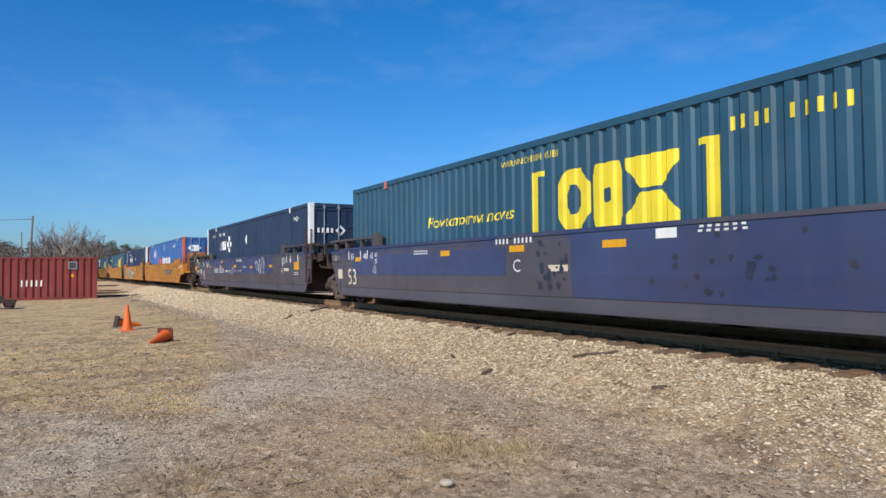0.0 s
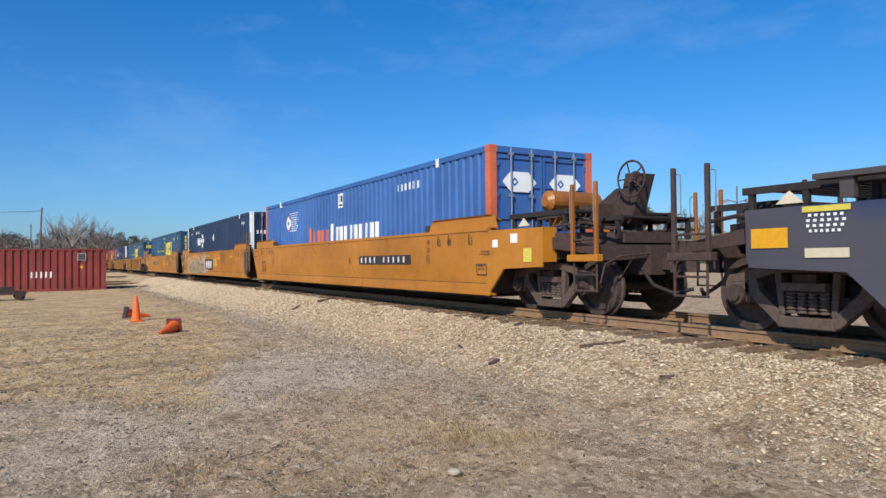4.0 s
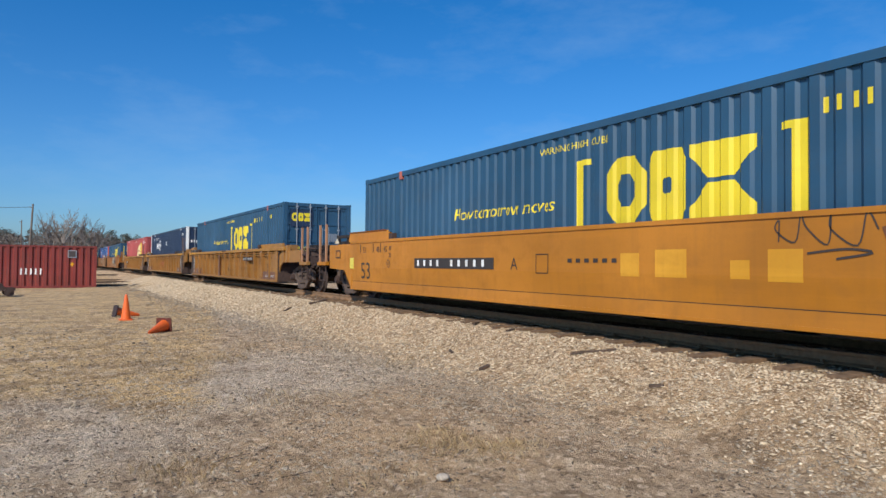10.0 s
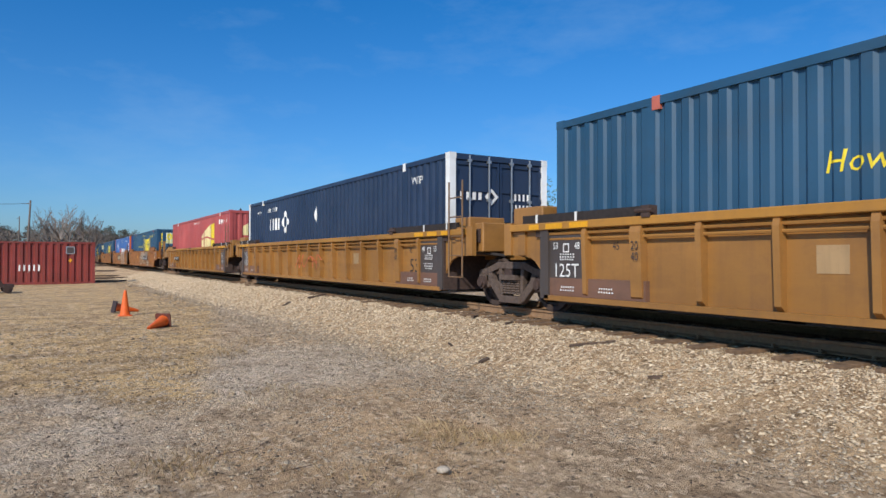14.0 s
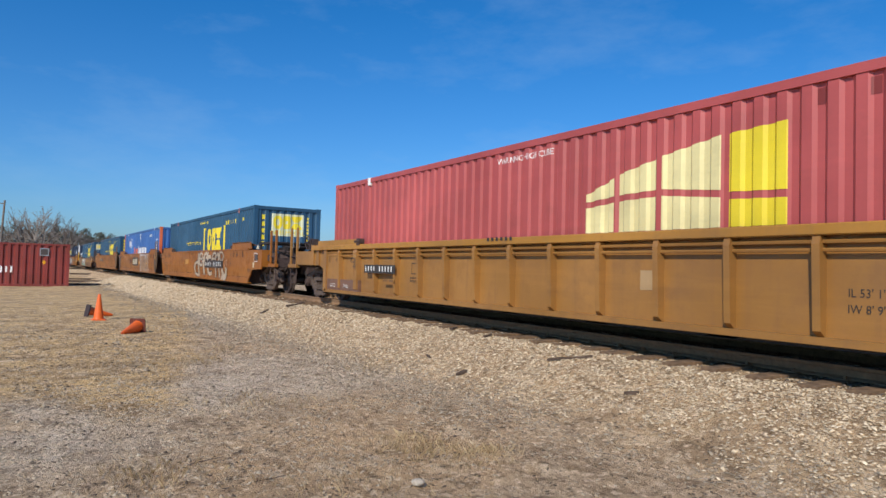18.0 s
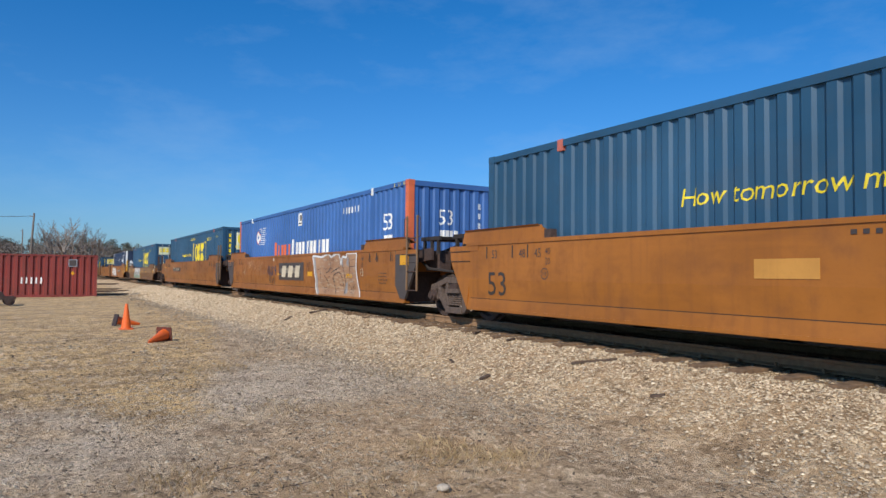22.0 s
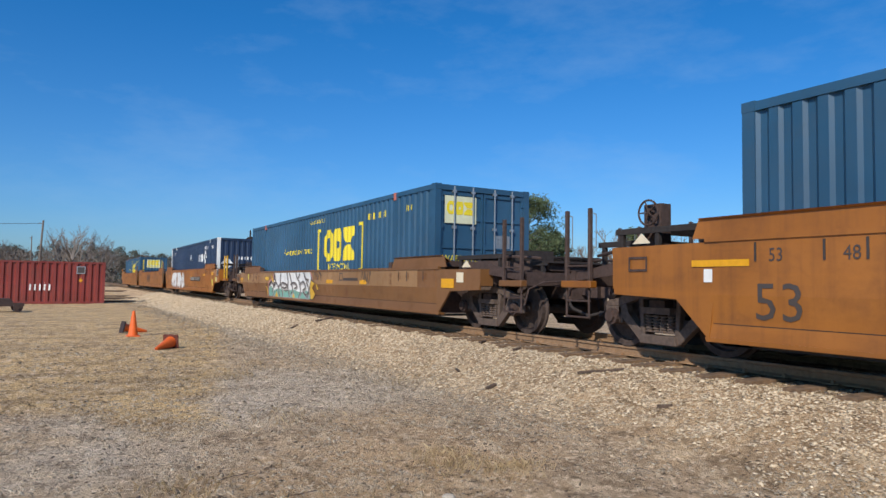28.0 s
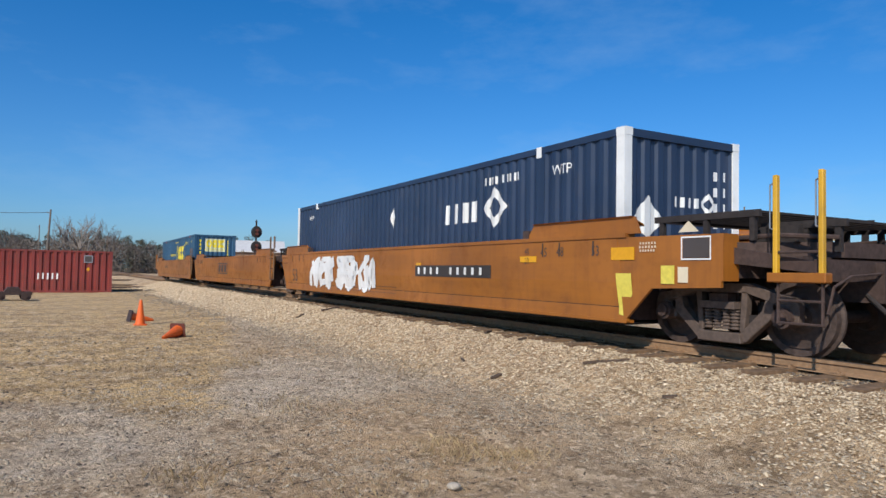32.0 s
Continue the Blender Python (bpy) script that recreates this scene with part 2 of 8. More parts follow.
def mesh_of(name, bm, material):
    bmesh.ops.recalc_face_normals(bm, faces=bm.faces)
    me = bpy.data.meshes.new(name)
    bm.to_mesh(me)
    bm.free()
    me.materials.append(material)
    return me


def part(name, bm, material, parent, label=""):
    ob = new(name, bm if isinstance(bm, bpy.types.Mesh) else mesh_of(name, bm, material))
    ob.parent = parent
    return tagged(ob, label)


def block(name, dims, material, parent, label="", bevel=0.0):
    bm = bm_new()
    box(bm, *dims)
    if bevel:
        bmesh.ops.bevel(bm, geom=list(bm.edges), offset=bevel, segments=1, affect="EDGES")
    return part(name, bm, material, parent, label)


TEXTS = {}


def letters(text, height, spread=1.0, lean=0.0, bold=0.0):
    """The built-in font as a bmesh in the (u, v) plane, cap height as given, centred on u."""
    key = (text, bold)
    if key not in TEXTS:
        cu = bpy.data.curves.new("lettering", "FONT")
        cu.body = text
        cu.resolution_u, cu.offset = 2, bold
        ob = bpy.data.objects.new("lettering", cu)
        me = bpy.data.meshes.new_from_object(ob)
        TEXTS[key] = ([tuple(v.co[:2]) for v in me.vertices], [tuple(p.vertices) for p in me.polygons])
        bpy.data.objects.remove(ob)
        bpy.data.curves.remove(cu)
        bpy.data.meshes.remove(me)
    co, faces = TEXTS[key]
    k = height / 0.7
    us = [c[0] for c in co]
    mid = (min(us) + max(us)) / 2
    bm = bm_new()
    vs = [bm.verts.new(((u - mid) * k * spread + lean * v * k, v * k, 0)) for u, v in co]
    for f in faces:
        bm.faces.new([vs[i] for i in f])
    return bm


def poly(bm, pts):
    """A flat outline in the (u, v) plane."""
    return bm.faces.new([bm.verts.new((u, v, 0)) for u, v in pts])


def ring(bm, outer, inner):
    """A flat band between two outlines of as many corners."""
    a, b = [[bm.verts.new((u, v, 0)) for u, v in o] for o in (outer, inner)]
    n = len(a)
    for i in range(n):
        j = (i + 1) % n
        bm.faces.new((a[i], a[j], b[j], b[i]))


def bars(n, width, height, gap=0.3, skip=()):
    """Plain bars in place of writing."""
    bm = bm_new()
    w = width / n
    for i in range(n):
        if i not in skip:
            u = -width / 2 + i * w
            q = w * (1 - gap) * (0.7 if gap > 0.2 else 1)
            poly(bm, [(u, 0), (u + q, 0), (u + q, height), (u, height)])
    return bm


# ---- the line of the track and the train's way ----
def track_x(y):
    w = max(y - 12.0, 0.0)
    return TRACK - 0.0083 * (math.sqrt(w * w + 100.0) - 10.0)


def track_yaw(y):
    return math.degrees(math.atan2(track_x(y - 3) - track_x(y + 3), 6.0))


def run(t):
    """How far the train has come at t seconds, from where it stands at 16 s."""
    q = t / 16.0 - 1.0
    return 122.445 * q - 4.289 * q ** 2 + 1.382 * q ** 3 - 0.789 * q ** 4


TRAIN = []    # things that ride with the train, and their places along it at 16 s
WHEELS = []   # wheelsets, which turn


def rides(ob, place, lift=0.0):
    TRAIN.append((ob, place, lift))
    y = place - run(0)
    ob.matrix_basis = pose(track_x(y), y, RAIL + lift, 0, 0, track_yaw(y))
    return ob


# ---- shipping containers ----
CL, CW, CH, C0 = 8.077, 1.295, 2.896, 0.255   # half length, half width, height, floor above the rail
PITCH, DEPTH = 0.278, 0.036
MARKY, MARKZ = 5.07, 2.33
STEPS = ((0.0, 0.0), (0.112, 0.0), (0.154, DEPTH), (0.236, DEPTH), (PITCH, 0.0))
BAYS = ((-CL + 0.17, -6.16), (-6.03, 6.03), (6.16, CL - 0.17))


def creases(a, b, pitch=PITCH, deep=1.0, steps=None):
    """Where the pressed side sheet bends between a and b, with its depth there."""
    n = max(1, round((b - a) / pitch))
    k = (b - a) / n / PITCH
    out = [(a + (i * PITCH + s) * k, dep * deep) for i in range(n) for s, dep in (steps or STEPS)[:-1]]
    return out + [(b, 0.0)]


# the navy containers: broad, nearly flat pressings with one narrow return
BROAD = [(0.0, 0.0), (0.30 * PITCH, 0.0), (0.70 * PITCH, 0.034), (0.80 * PITCH, 0.034), (PITCH, 0.0)]
CREASES = {"navy": [c for bay in BAYS for c in creases(*bay, steps=BROAD)]}
for other in ("teal", "green", "blue", "red"):
    CREASES[other] = [c for bay in BAYS for c in creases(*bay)]
END_CREASES = creases(-CW + 0.15, CW - 0.15)


def dent(table, y):
    if y <= table[0][0] or y >= table[-1][0]:
        return 0.0
    for (a, da), (b, db) in zip(table, table[1:]):
        if a <= y <= b:
            return da + (db - da) * (y - a) / max(b - a, 1e-6)
    return 0.0


def painted(name, bm, material, parent, y, z, face="side", label="", flat=False, x=None, kind="teal"):
    """Lays flat (u, v) shapes on a side or a front end of a container or car, following the pressed sheet."""
    table = CREASES[kind] if face == "side" else END_CREASES
    if not flat:
        us = [v.co.x for v in bm.verts]
        lo, hi = min(us), max(us)
        for c, _ in table:
            u = (y - c) if face == "side" else (c - y)
            if lo < u < hi:
                bmesh.ops.bisect_plane(bm, geom=list(bm.verts) + list(bm.edges) + list(bm.faces), plane_co=(u, 0, 0), plane_no=(1, 0, 0), dist=1e-5)
    base = (-CW + 0.014 if face == "side" else -CL + 0.024) if x is None else x
    bm.faces.index_update()
    for v in bm.verts:
        u, w = v.co.x, v.co.y
        if face == "side":
            d = 0 if flat else dent(table, y - u)
            v.co = (base + d - 0.004, y - u, z + w)
        else:
            d = 0 if flat else dent(table, y + u)
            v.co = (y + u, base + d - 0.004, z + w)
    if name not in ("number_mark", "small_mark"):
        return part(name, bm, material, parent, label)
    # every bar is a part of its own
    todo, last = set(bm.faces), None
    while todo:
        piece, edge = set(), [min(todo, key=lambda f: f.index)]
        while edge:
            f = edge.pop()
            if f in todo:
                todo.discard(f)
                piece.add(f)
                edge += [g for e in f.edges for g in e.link_faces if g in todo]
        one, made = bm_new(), {}
        for f in sorted(piece, key=lambda f: f.index):
            for v in f.verts:
                if v not in made:
                    made[v] = one.verts.new(v.co)
            one.faces.new([made[v] for v in f.verts])
        last = part(name, one, material, parent, label)
    bm.free()
    return last


def sheet(table, z0, z1, place):
    """A pressed sheet between z0 and z1; place(c, dent, z) gives its points."""
    bm = bm_new()
    lo = [bm.verts.new(place(c, d, z0)) for c, d in table]
    hi = [bm.verts.new(place(c, d, z1)) for c, d in table]
    for i in range(len(table) - 1):
        bm.faces.new((lo[i], lo[i + 1], hi[i + 1], hi[i]))
    return bm


SHARED = {}


def shared(key, make, material):
    """One mesh for alike parts."""
    k = (key, material.name)
    if k not in SHARED:
        SHARED[k] = mesh_of(key, make(), material)
    return SHARED[k]


def boxes(*dims):
    def make():
        bm = bm_new()
        for d in dims:
            box(bm, *d)
        return bm
    return make


def octagon(cx, cy, rx, ry, cut=0.45):
    return [(cx + rx * a, cy + ry * b) for a, b in ((1, cut), (cut, 1), (-cut, 1), (-1, cut), (-1, -cut), (-cut, -1), (cut, -1), (1, -cut))]


def block_mark(w, h):
    """The big yellow mark as three plain heavy shapes, w wide and h high."""
    bm = bm_new()
    k = w / 2.5
    # a closed angular ring
    ring(bm, octagon(-0.86 * k, h / 2, 0.39 * k, h / 2), octagon(-0.86 * k, h / 2, 0.16 * k, h * 0.24))
    # a cut-cornered block with a slit
    ring(bm, octagon(-0.10 * k, h / 2, 0.32 * k, h / 2, 0.7), octagon(-0.10 * k, h / 2, 0.09 * k, h * 0.11, 0.7))
    # an hourglass
    poly(bm, [(0.28 * k, 0), (1.22 * k, 0), (1.22 * k, h * 0.16), (0.92 * k, h * 0.47), (0.56 * k, h * 0.47), (0.28 * k, h * 0.16)])
    poly(bm, [(0.28 * k, h), (0.28 * k, h * 0.84), (0.56 * k, h * 0.53), (0.92 * k, h * 0.53), (1.22 * k, h * 0.84), (1.22 * k, h)])
    return bm


def bracket(h, turn):
    bm = bm_new()
    s = 1 if turn else -1
    poly(bm, [(-0.09, 0), (0.09, 0), (0.09, h), (-0.09, h)])
    for v0, v1 in ((0, 0.09), (h - 0.09, h)):
        a, b = (-0.23, -0.09) if s > 0 else (0.09, 0.23)
        poly(bm, [(a, v0), (b, v0), (b, v1), (a, v1)])
    return bm


def diamond(r, hole=0.5):
    bm = bm_new()
    q = [(r, 0), (0, r), (-r, 0), (0, -r)]
    ring(bm, q, [(u * hole, v * hole) for u, v in q])
    return bm


def slant_bars(n, w, h, lean=0.0, tops=None, fill=1.0):
    """Plain heavy blocks in place of a brand's letters, one mesh each, with their places."""
    out = []
    s = w / n
    for i in range(n):
        t = h if tops is None else h * tops[i % len(tops)]
        q = s * (0.52, 0.46, 0.58)[i % 3] * fill
        bm = bm_new()
        poly(bm, [(0, 0), (q, 0), (q + lean * t, t), (lean * t, t)])
        out.append((-w / 2 + i * s, bm))
    return out


def container(kind, place, doors, label, corner=None, name_at=0, shift=0.0):
    body = {"teal": M_TEAL, "green": M_GREEN, "navy": M_NAVY, "blue": M_BLUE, "red": M_RED}[kind]
    corner = corner or body
    top = C0 + CH
    root = tagged(new("shipping_container"), label, "shipping container", "containers on the train")
    # long sides, roof and floor
    for s in (-1, 1):
        for a, b in BAYS:
            key = "side_panel_%d_%.2f_%s" % (s, a, kind == "navy")
            part("side_panel", shared(key, lambda: sheet(creases(a, b, steps=BROAD if kind == "navy" else None), C0 + 0.14, top - 0.10, lambda c, d, z: (s * (CW - 0.014 - d), c, z)), body), body, root)
        part("top_rail", shared("top_rail%d" % s, boxes((s * CW - 0.06 * (s > 0), s * CW + 0.06 * (s < 0), -CL + 0.15, CL - 0.15, top - 0.115, top - 0.006)), body), body, root)
        part("bottom_rail", shared("bottom_rail%d" % s, boxes((s * CW - 0.06 * (s > 0), s * CW + 0.06 * (s < 0), -CL + 0.15, CL - 0.15, C0, C0 + 0.15)), body), body, root)
        for e in (-1, 1):
            q = e * 6.096
            part("lifting_post", shared("lifting_post%d%d" % (s, e), boxes((s * (CW - 0.004) - 0.05 * (s > 0), s * (CW - 0.004) + 0.05 * (s < 0), q - 0.065, q + 0.065, C0 + 0.15, top - 0.11)), body), body, root)
            cast = {"teal": M_PEACH, "green": M_PEACH}.get(kind, M_WHITE)
            lo, hi = (q - 0.178, q) if e > 0 else (q, q + 0.178)
            part("lifting_casting", shared("lifting_casting%d%d" % (s, e), boxes((s * (CW + 0.004) - 0.12 * (s > 0), s * (CW + 0.004) + 0.12 * (s < 0), lo + 0.02, hi - 0.02, top - 0.185, top + 0.004)), cast), cast, root)
            part("corner_post", shared("corner_post%d%d" % (s, e), boxes((s * (CW + 0.002) - 0.15 * (s > 0), s * (CW + 0.002) + 0.15 * (s < 0), e * (CL + 0.002) - 0.17 * (e > 0), e * (CL + 0.002) + 0.17 * (e < 0), C0 + 0.12, top - 0.118)), corner), corner, root)
            for z0, z1 in ((C0, C0 + 0.12), (top - 0.118, top + 0.006)):
                part("corner_casting", shared("corner_casting%d%d%.1f" % (s, e, z0), boxes((s * (CW + 0.006) - 0.165 * (s > 0), s * (CW + 0.006) + 0.165 * (s < 0), e * (CL + 0.006) - 0.18 * (e > 0), e * (CL + 0.006) + 0.18 * (e < 0), z0, z1)), corner), corner, root)
    part("roof", shared("roof", boxes((-CW + 0.05, CW - 0.05, -CL + 0.1, CL - 0.1, top - 0.05, top - 0.02)), body), body, root)
    part("floor_pan", shared("floor_pan", boxes((-CW + 0.06, CW - 0.06, -CL + 0.15, CL - 0.15, C0 + 0.02, C0 + 0.10)), M_DARK), M_DARK, root)
    # ends
    part("rear_wall", shared("rear_wall", lambda: sheet(END_CREASES, C0 + 0.1, top - 0.1, lambda c, d, z: (c, CL - 0.024 - d, z)), body), body, root)
    for e in (-1, 1):
        part("end_rail", shared("end_rail%d" % e, boxes((-CW + 0.14, CW - 0.14, e * CL - 0.1 * (e > 0), e * CL + 0.1 * (e < 0), top - 0.13, top - 0.008)), body), body, root)
        part("end_sill", shared("end_sill%d" % e, boxes((-CW + 0.14, CW - 0.14, e * CL - 0.1 * (e > 0), e * CL + 0.1 * (e < 0), C0 + 0.01, C0 + 0.15)), body), body, root)
    if doors:
        for s in (-1, 1):
            def leaf():
                bm = bm_new()
                a, b = sorted((s * 0.012, s * 1.14))
                box(bm, a, b, -CL + 0.06, -CL + 0.09, C0 + 0.15, top - 0.13)
                for z0, z1 in ((0.18, 0.26), (0.80, 0.88), (1.46, 1.54), (2.10, 2.18), (2.66, 2.74)):
                    box(bm, a + 0.03, b - 0.03, -CL + 0.03, -CL + 0.06, C0 + z0, C0 + z1)
                for x0 in (a, b - 0.05):
                    box(bm, x0, x0 + 0.05, -CL + 0.028, -CL + 0.06, C0 + 0.15, top - 0.13)
                return bm
            door = part("door_leaf", shared("door_leaf%d" % s, leaf, body), body, root)
            for x in (0.30, 0.80):
                def bar():
                    bm = bm_new()
                    rod(bm, (s * x, -CL - 0.005, C0 + 0.03), (s * x, -CL - 0.005, top - 0.03), 0.019, 8)
                    for z in (0.12, 0.9, 1.9, 2.72):
                        box(bm, s * x - 0.05, s * x + 0.05, -CL - 0.02, -CL + 0.03, C0 + z, C0 + z + 0.06)
                    return bm
                part("lock_rod", shared("lock_rod%d%.1f" % (s, x), bar, M_ZINC), M_ZINC, door, "galvanised lock rod")
            def grip():
                bm = bm_new()
                rod(bm, (s * 0.30, -CL - 0.03, C0 + 1.02), (s * 0.72, -CL - 0.03, C0 + 1.0), 0.013, 6)
                return bm
            part("door_handle", shared("door_handle%d" % s, grip, M_ZINC), M_ZINC, door)
            for z in (0.4, 1.1, 1.9, 2.5):
                part("hinge", shared("hinge%d%.1f" % (s, z), boxes((s * 1.13 - 0.05, s * 1.13 + 0.05, -CL + 0.01, -CL + 0.06, C0 + z, C0 + z + 0.11)), body), body, door)
    else:
        part("front_wall", shared("front_wall", lambda: sheet(END_CREASES, C0 + 0.1, top - 0.1, lambda c, d, z: (c, -CL + 0.024 + d, z)), body), body, root)
    mark(kind, root, doors, name_at, shift)
    return rides(root, place + CL)


def mark(kind, root, doors, name_at, shift):
    """The painted marks of a container."""
    def side(name, bm, m, y, z, label=""):
        return painted(name, bm, m, root, y + shift, z, "side", label, kind=kind)

    def end(name, bm, m, x, z, label=""):
        return painted(name, bm, m, root, x, z, "end", label, flat=doors, x=-CL + 0.026 if doors else None)
    if kind in ("teal", "green"):
        side("emblem", block_mark(2.5, 0.98), M_LOGO, -2.16, 1.54, "three heavy yellow emblem shapes")
        side("bracket", bracket(1.38, False), M_LOGO, -0.34, 1.21, "yellow painted bracket")
        side("bracket", bracket(1.38, True), M_LOGO, -3.92, 1.21, "yellow painted bracket")
        side("slogan", letters("How tomorrow moves", 0.24, 0.98, 0.18), M_LOGO, 1.88, 1.84, "yellow slanted slogan lettering")
        side("lettering", letters("INTERMODAL", 0.20, 1.0), M_LOGO, -2.16, 1.27)
        side("warning", letters("WARNING HIGH CUBE", 0.115, 0.95), M_LOGO, -0.15, 2.79)
        side("number_mark", bars(10, 1.55, 0.17, 0.52, (4,)), M_LOGO, -4.95, 2.60)
        side("small_mark", bars(3, 0.3, 0.13, 0.3), M_LOGO, -6.75, 2.65)
        if doors:
            bm = bm_new()
            poly(bm, [(-0.42, 0), (0.42, 0), (0.42, 0.62), (-0.42, 0.62)])
            end("placard", bm, M_PLACARD if shift == 0 else M_NAVY, -0.62, 2.28, "pale placard behind the emblem")
            end("emblem", block_mark(0.74, 0.30), M_LOGO, -0.62, 2.48).data.transform(Matrix.Translation((0, -0.004, 0)))
            end("warning", letters("WARNING", 0.14), M_LOGO, -0.62, 1.42)
            end("label_plate", bars(5, 0.42, 0.3, 0.1), M_ZINC, 0.55, 1.75)
        else:
            bm = bm_new()
            poly(bm, [(-0.62, 0), (0.62, 0), (0.62, 0.84), (-0.62, 0.84)])
            end("placard", bm, M_PLACARD if name_at else M_TEAL, 0.0, 2.05, "pale placard behind the emblem")
            p = end("emblem", block_mark(1.14, 0.5), M_LOGO, 0.0, 2.32)
            p.data.transform(Matrix.Translation((0, -0.004, 0)))
            p = end("lettering", letters("INTERMODAL", 0.15, 1.0), M_LOGO, 0.0, 2.11)
            p.data.transform(Matrix.Translation((0, -0.004, 0)))
            for i in range(5):
                end("number_mark", bars(1, 0.11, 0.17, 0.1), M_LOGO, -0.93, 2.65 - i * 0.25)
            for i in range(9):
                end("number_mark", bars(1, 0.07, 0.09, 0.1), M_LOGO, 0.80, 2.72 - i * 0.14)
    elif kind == "navy":
        y = 4.42 if not name_at else -3.4
        for u, bm in slant_bars(4, 1.45, 0.42, 0.03):
            side("brand_block", bm, M_SIGN, y - u, 1.97, "white block of a brand name")
        side("diamond", diamond(0.40, 0.52), M_SIGN, y - 1.20, 2.21, "white open diamond emblem")
        side("number_mark", bars(10, 1.2, 0.15, 0.35, (4,)), M_SIGN, y + 0.4 if not name_at else -4.86, 2.66)
        side("small_mark", letters("WTP", 0.15, 0.9), M_SIGN, 6.6, 2.62)
        side("small_mark", letters("WTP", 0.17, 0.9), M_SIGN, -6.6, 2.62)
        bm = bm_new()
        poly(bm, [(0.15, 0), (0, 0.27), (-0.15, 0), (0, -0.27)])
        side("diamond", bm, M_SIGN, 0.05, 2.3, "small white diamond")
        if doors:
            for u, bm in slant_bars(4, 0.62, 0.16, 0.03):
                end("brand_block", bm, M_SIGN, -0.72 + u, 2.18, "white block of a brand name")
            end("diamond", diamond(0.18, 0.5), M_SIGN, -0.22, 2.26)
            end("number_mark", bars(4, 0.46, 0.15, 0.3), M_SIGN, 0.62, 2.2)
            end("number_mark", bars(6, 0.62, 0.15, 0.3), M_SIGN, 0.62, 1.96)
        else:
            for u, bm in slant_bars(4, 0.62, 0.16, 0.03):
                end("brand_block", bm, M_SIGN, 0.10 + u, 2.02, "white block of a brand name")
            end("diamond", diamond(0.18, 0.5), M_SIGN, 0.58, 2.1)
            bm = bm_new()
            poly(bm, [(0.33, 0), (0, 0.38), (-0.33, 0), (0, -0.30)])
            end("placard", bm, M_SIGN, -0.78, 1.78, "white diamond placard")
            for i in range(4):
                end("number_mark", bars(1, 0.1, 0.15, 0.1), M_SIGN, 0.78, 2.5 - i * 0.26)
                end("number_mark", bars(1, 0.1, 0.15, 0.1), M_SIGN, 0.98, 2.5 - i * 0.26)
    elif kind == "blue":
        for u, bm in slant_bars(5, 1.95, 0.54, 0.02, (1, 0.8, 0.8, 0.8, 0.8), 1.3):
            side("brand_block", bm, M_SALMON, 1.78 - u, 1.50, "orange block of a brand name")
        for u, bm in slant_bars(10, 3.7, 0.58, 0.03, (1, 0.8, 0.8, 0.8, 0.8, 0.8, 0.8, 0.8, 0.8, 0.8), 1.3):
            side("brand_block", bm, M_SIGN, -1.14 - u, 1.50, "white block of a brand name")
        bm = bm_new()
        poly(bm, [(-0.23, 0), (0.23, 0), (0.23, 0.42), (-0.23, 0.42)])
        side("height_plate", bm, M_SIGN, -0.12, 2.52, "white height plate")
        for dy, v, w, h in ((0.1, 0.16, 0.07, 0.2), (-0.06, 0.16, 0.07, 0.2), (0.0, 0.05, 0.32, 0.05)):
            bm = bm_new()
            poly(bm, [(-w / 2, 0), (w / 2, 0), (w / 2, h), (-w / 2, h)])
            side("plate_mark", bm, M_BLACK, -0.12 + dy, 2.52 + v).data.transform(Matrix.Translation((-0.003, 0, 0)))
        bm = bm_new()
        ring(bm, [(0.30, 0), (0, 0.36), (-0.30, 0), (0, -0.36)], [(0.27, 0), (0, 0.325), (-0.27, 0), (0, -0.325)])
        side("mark_edge", bm, M_SALMON, MARKY, MARKZ)
        bm = bm_new()
        ring(bm, [(0.27, 0), (0, 0.325), (-0.27, 0), (0, -0.325)], [(0.13, 0), (0, 0.17), (-0.13, 0), (0, -0.17)])
        side("globe_mark", bm, M_SIGN, MARKY, MARKZ, "white diamond mark")
        for i in range(9):
            bm = bm_new()
            v = -0.30 + i * 0.078
            poly(bm, [(0.30 - 0.5 * abs(v) + 0.02, 0), (0.98 + 0.03 * (i % 3), 0), (0.98 + 0.03 * (i % 3), 0.020), (0.30 - 0.5 * abs(v) + 0.02, 0.020)])
            side("speed_line", bm, M_SIGN, MARKY - 0.0, MARKZ + v)
        side("number_mark", bars(10, 1.2, 0.17, 0.35, (4,)), M_SIGN, -4.6, 2.62)
        if doors:
            for s in (-1, 1):
                bm = bm_new()
                poly(bm, [(-0.42, 0.2), (-0.22, 0), (0.22, 0), (0.42, 0.2), (0.22, 0.4), (-0.22, 0.4)])
                end("placard", bm, M_SIGN, s * 0.58, 2.26, "white six-sided placard")
                end("mark", diamond(0.09, 0.5), M_BLUE, s * 0.58 - 0.12, 2.46).data.transform(Matrix.Translation((0, -0.003, 0)))
        else:
            side("lettering", letters("53", 0.42, 0.85), M_SIGN, -6.9, 2.02)
            bm = bm_new()
            poly(bm, [(-0.22, 0), (0.22, 0), (0.22, 0.33), (-0.22, 0.33)])
            side("label_plate", bm, M_SIGN, -6.95, 1.56)
            end("lettering", letters("53", 0.38, 0.85), M_SIGN, -0.25, 2.12)
            end("label_plate", bars(4, 0.5, 0.16, 0.15), M_SIGN, -0.15, 1.83)
            for i in range(5):
                end("number_mark", bars(1, 0.1, 0.14, 0.1), M_SIGN, 0.72, 2.55 - i * 0.24)
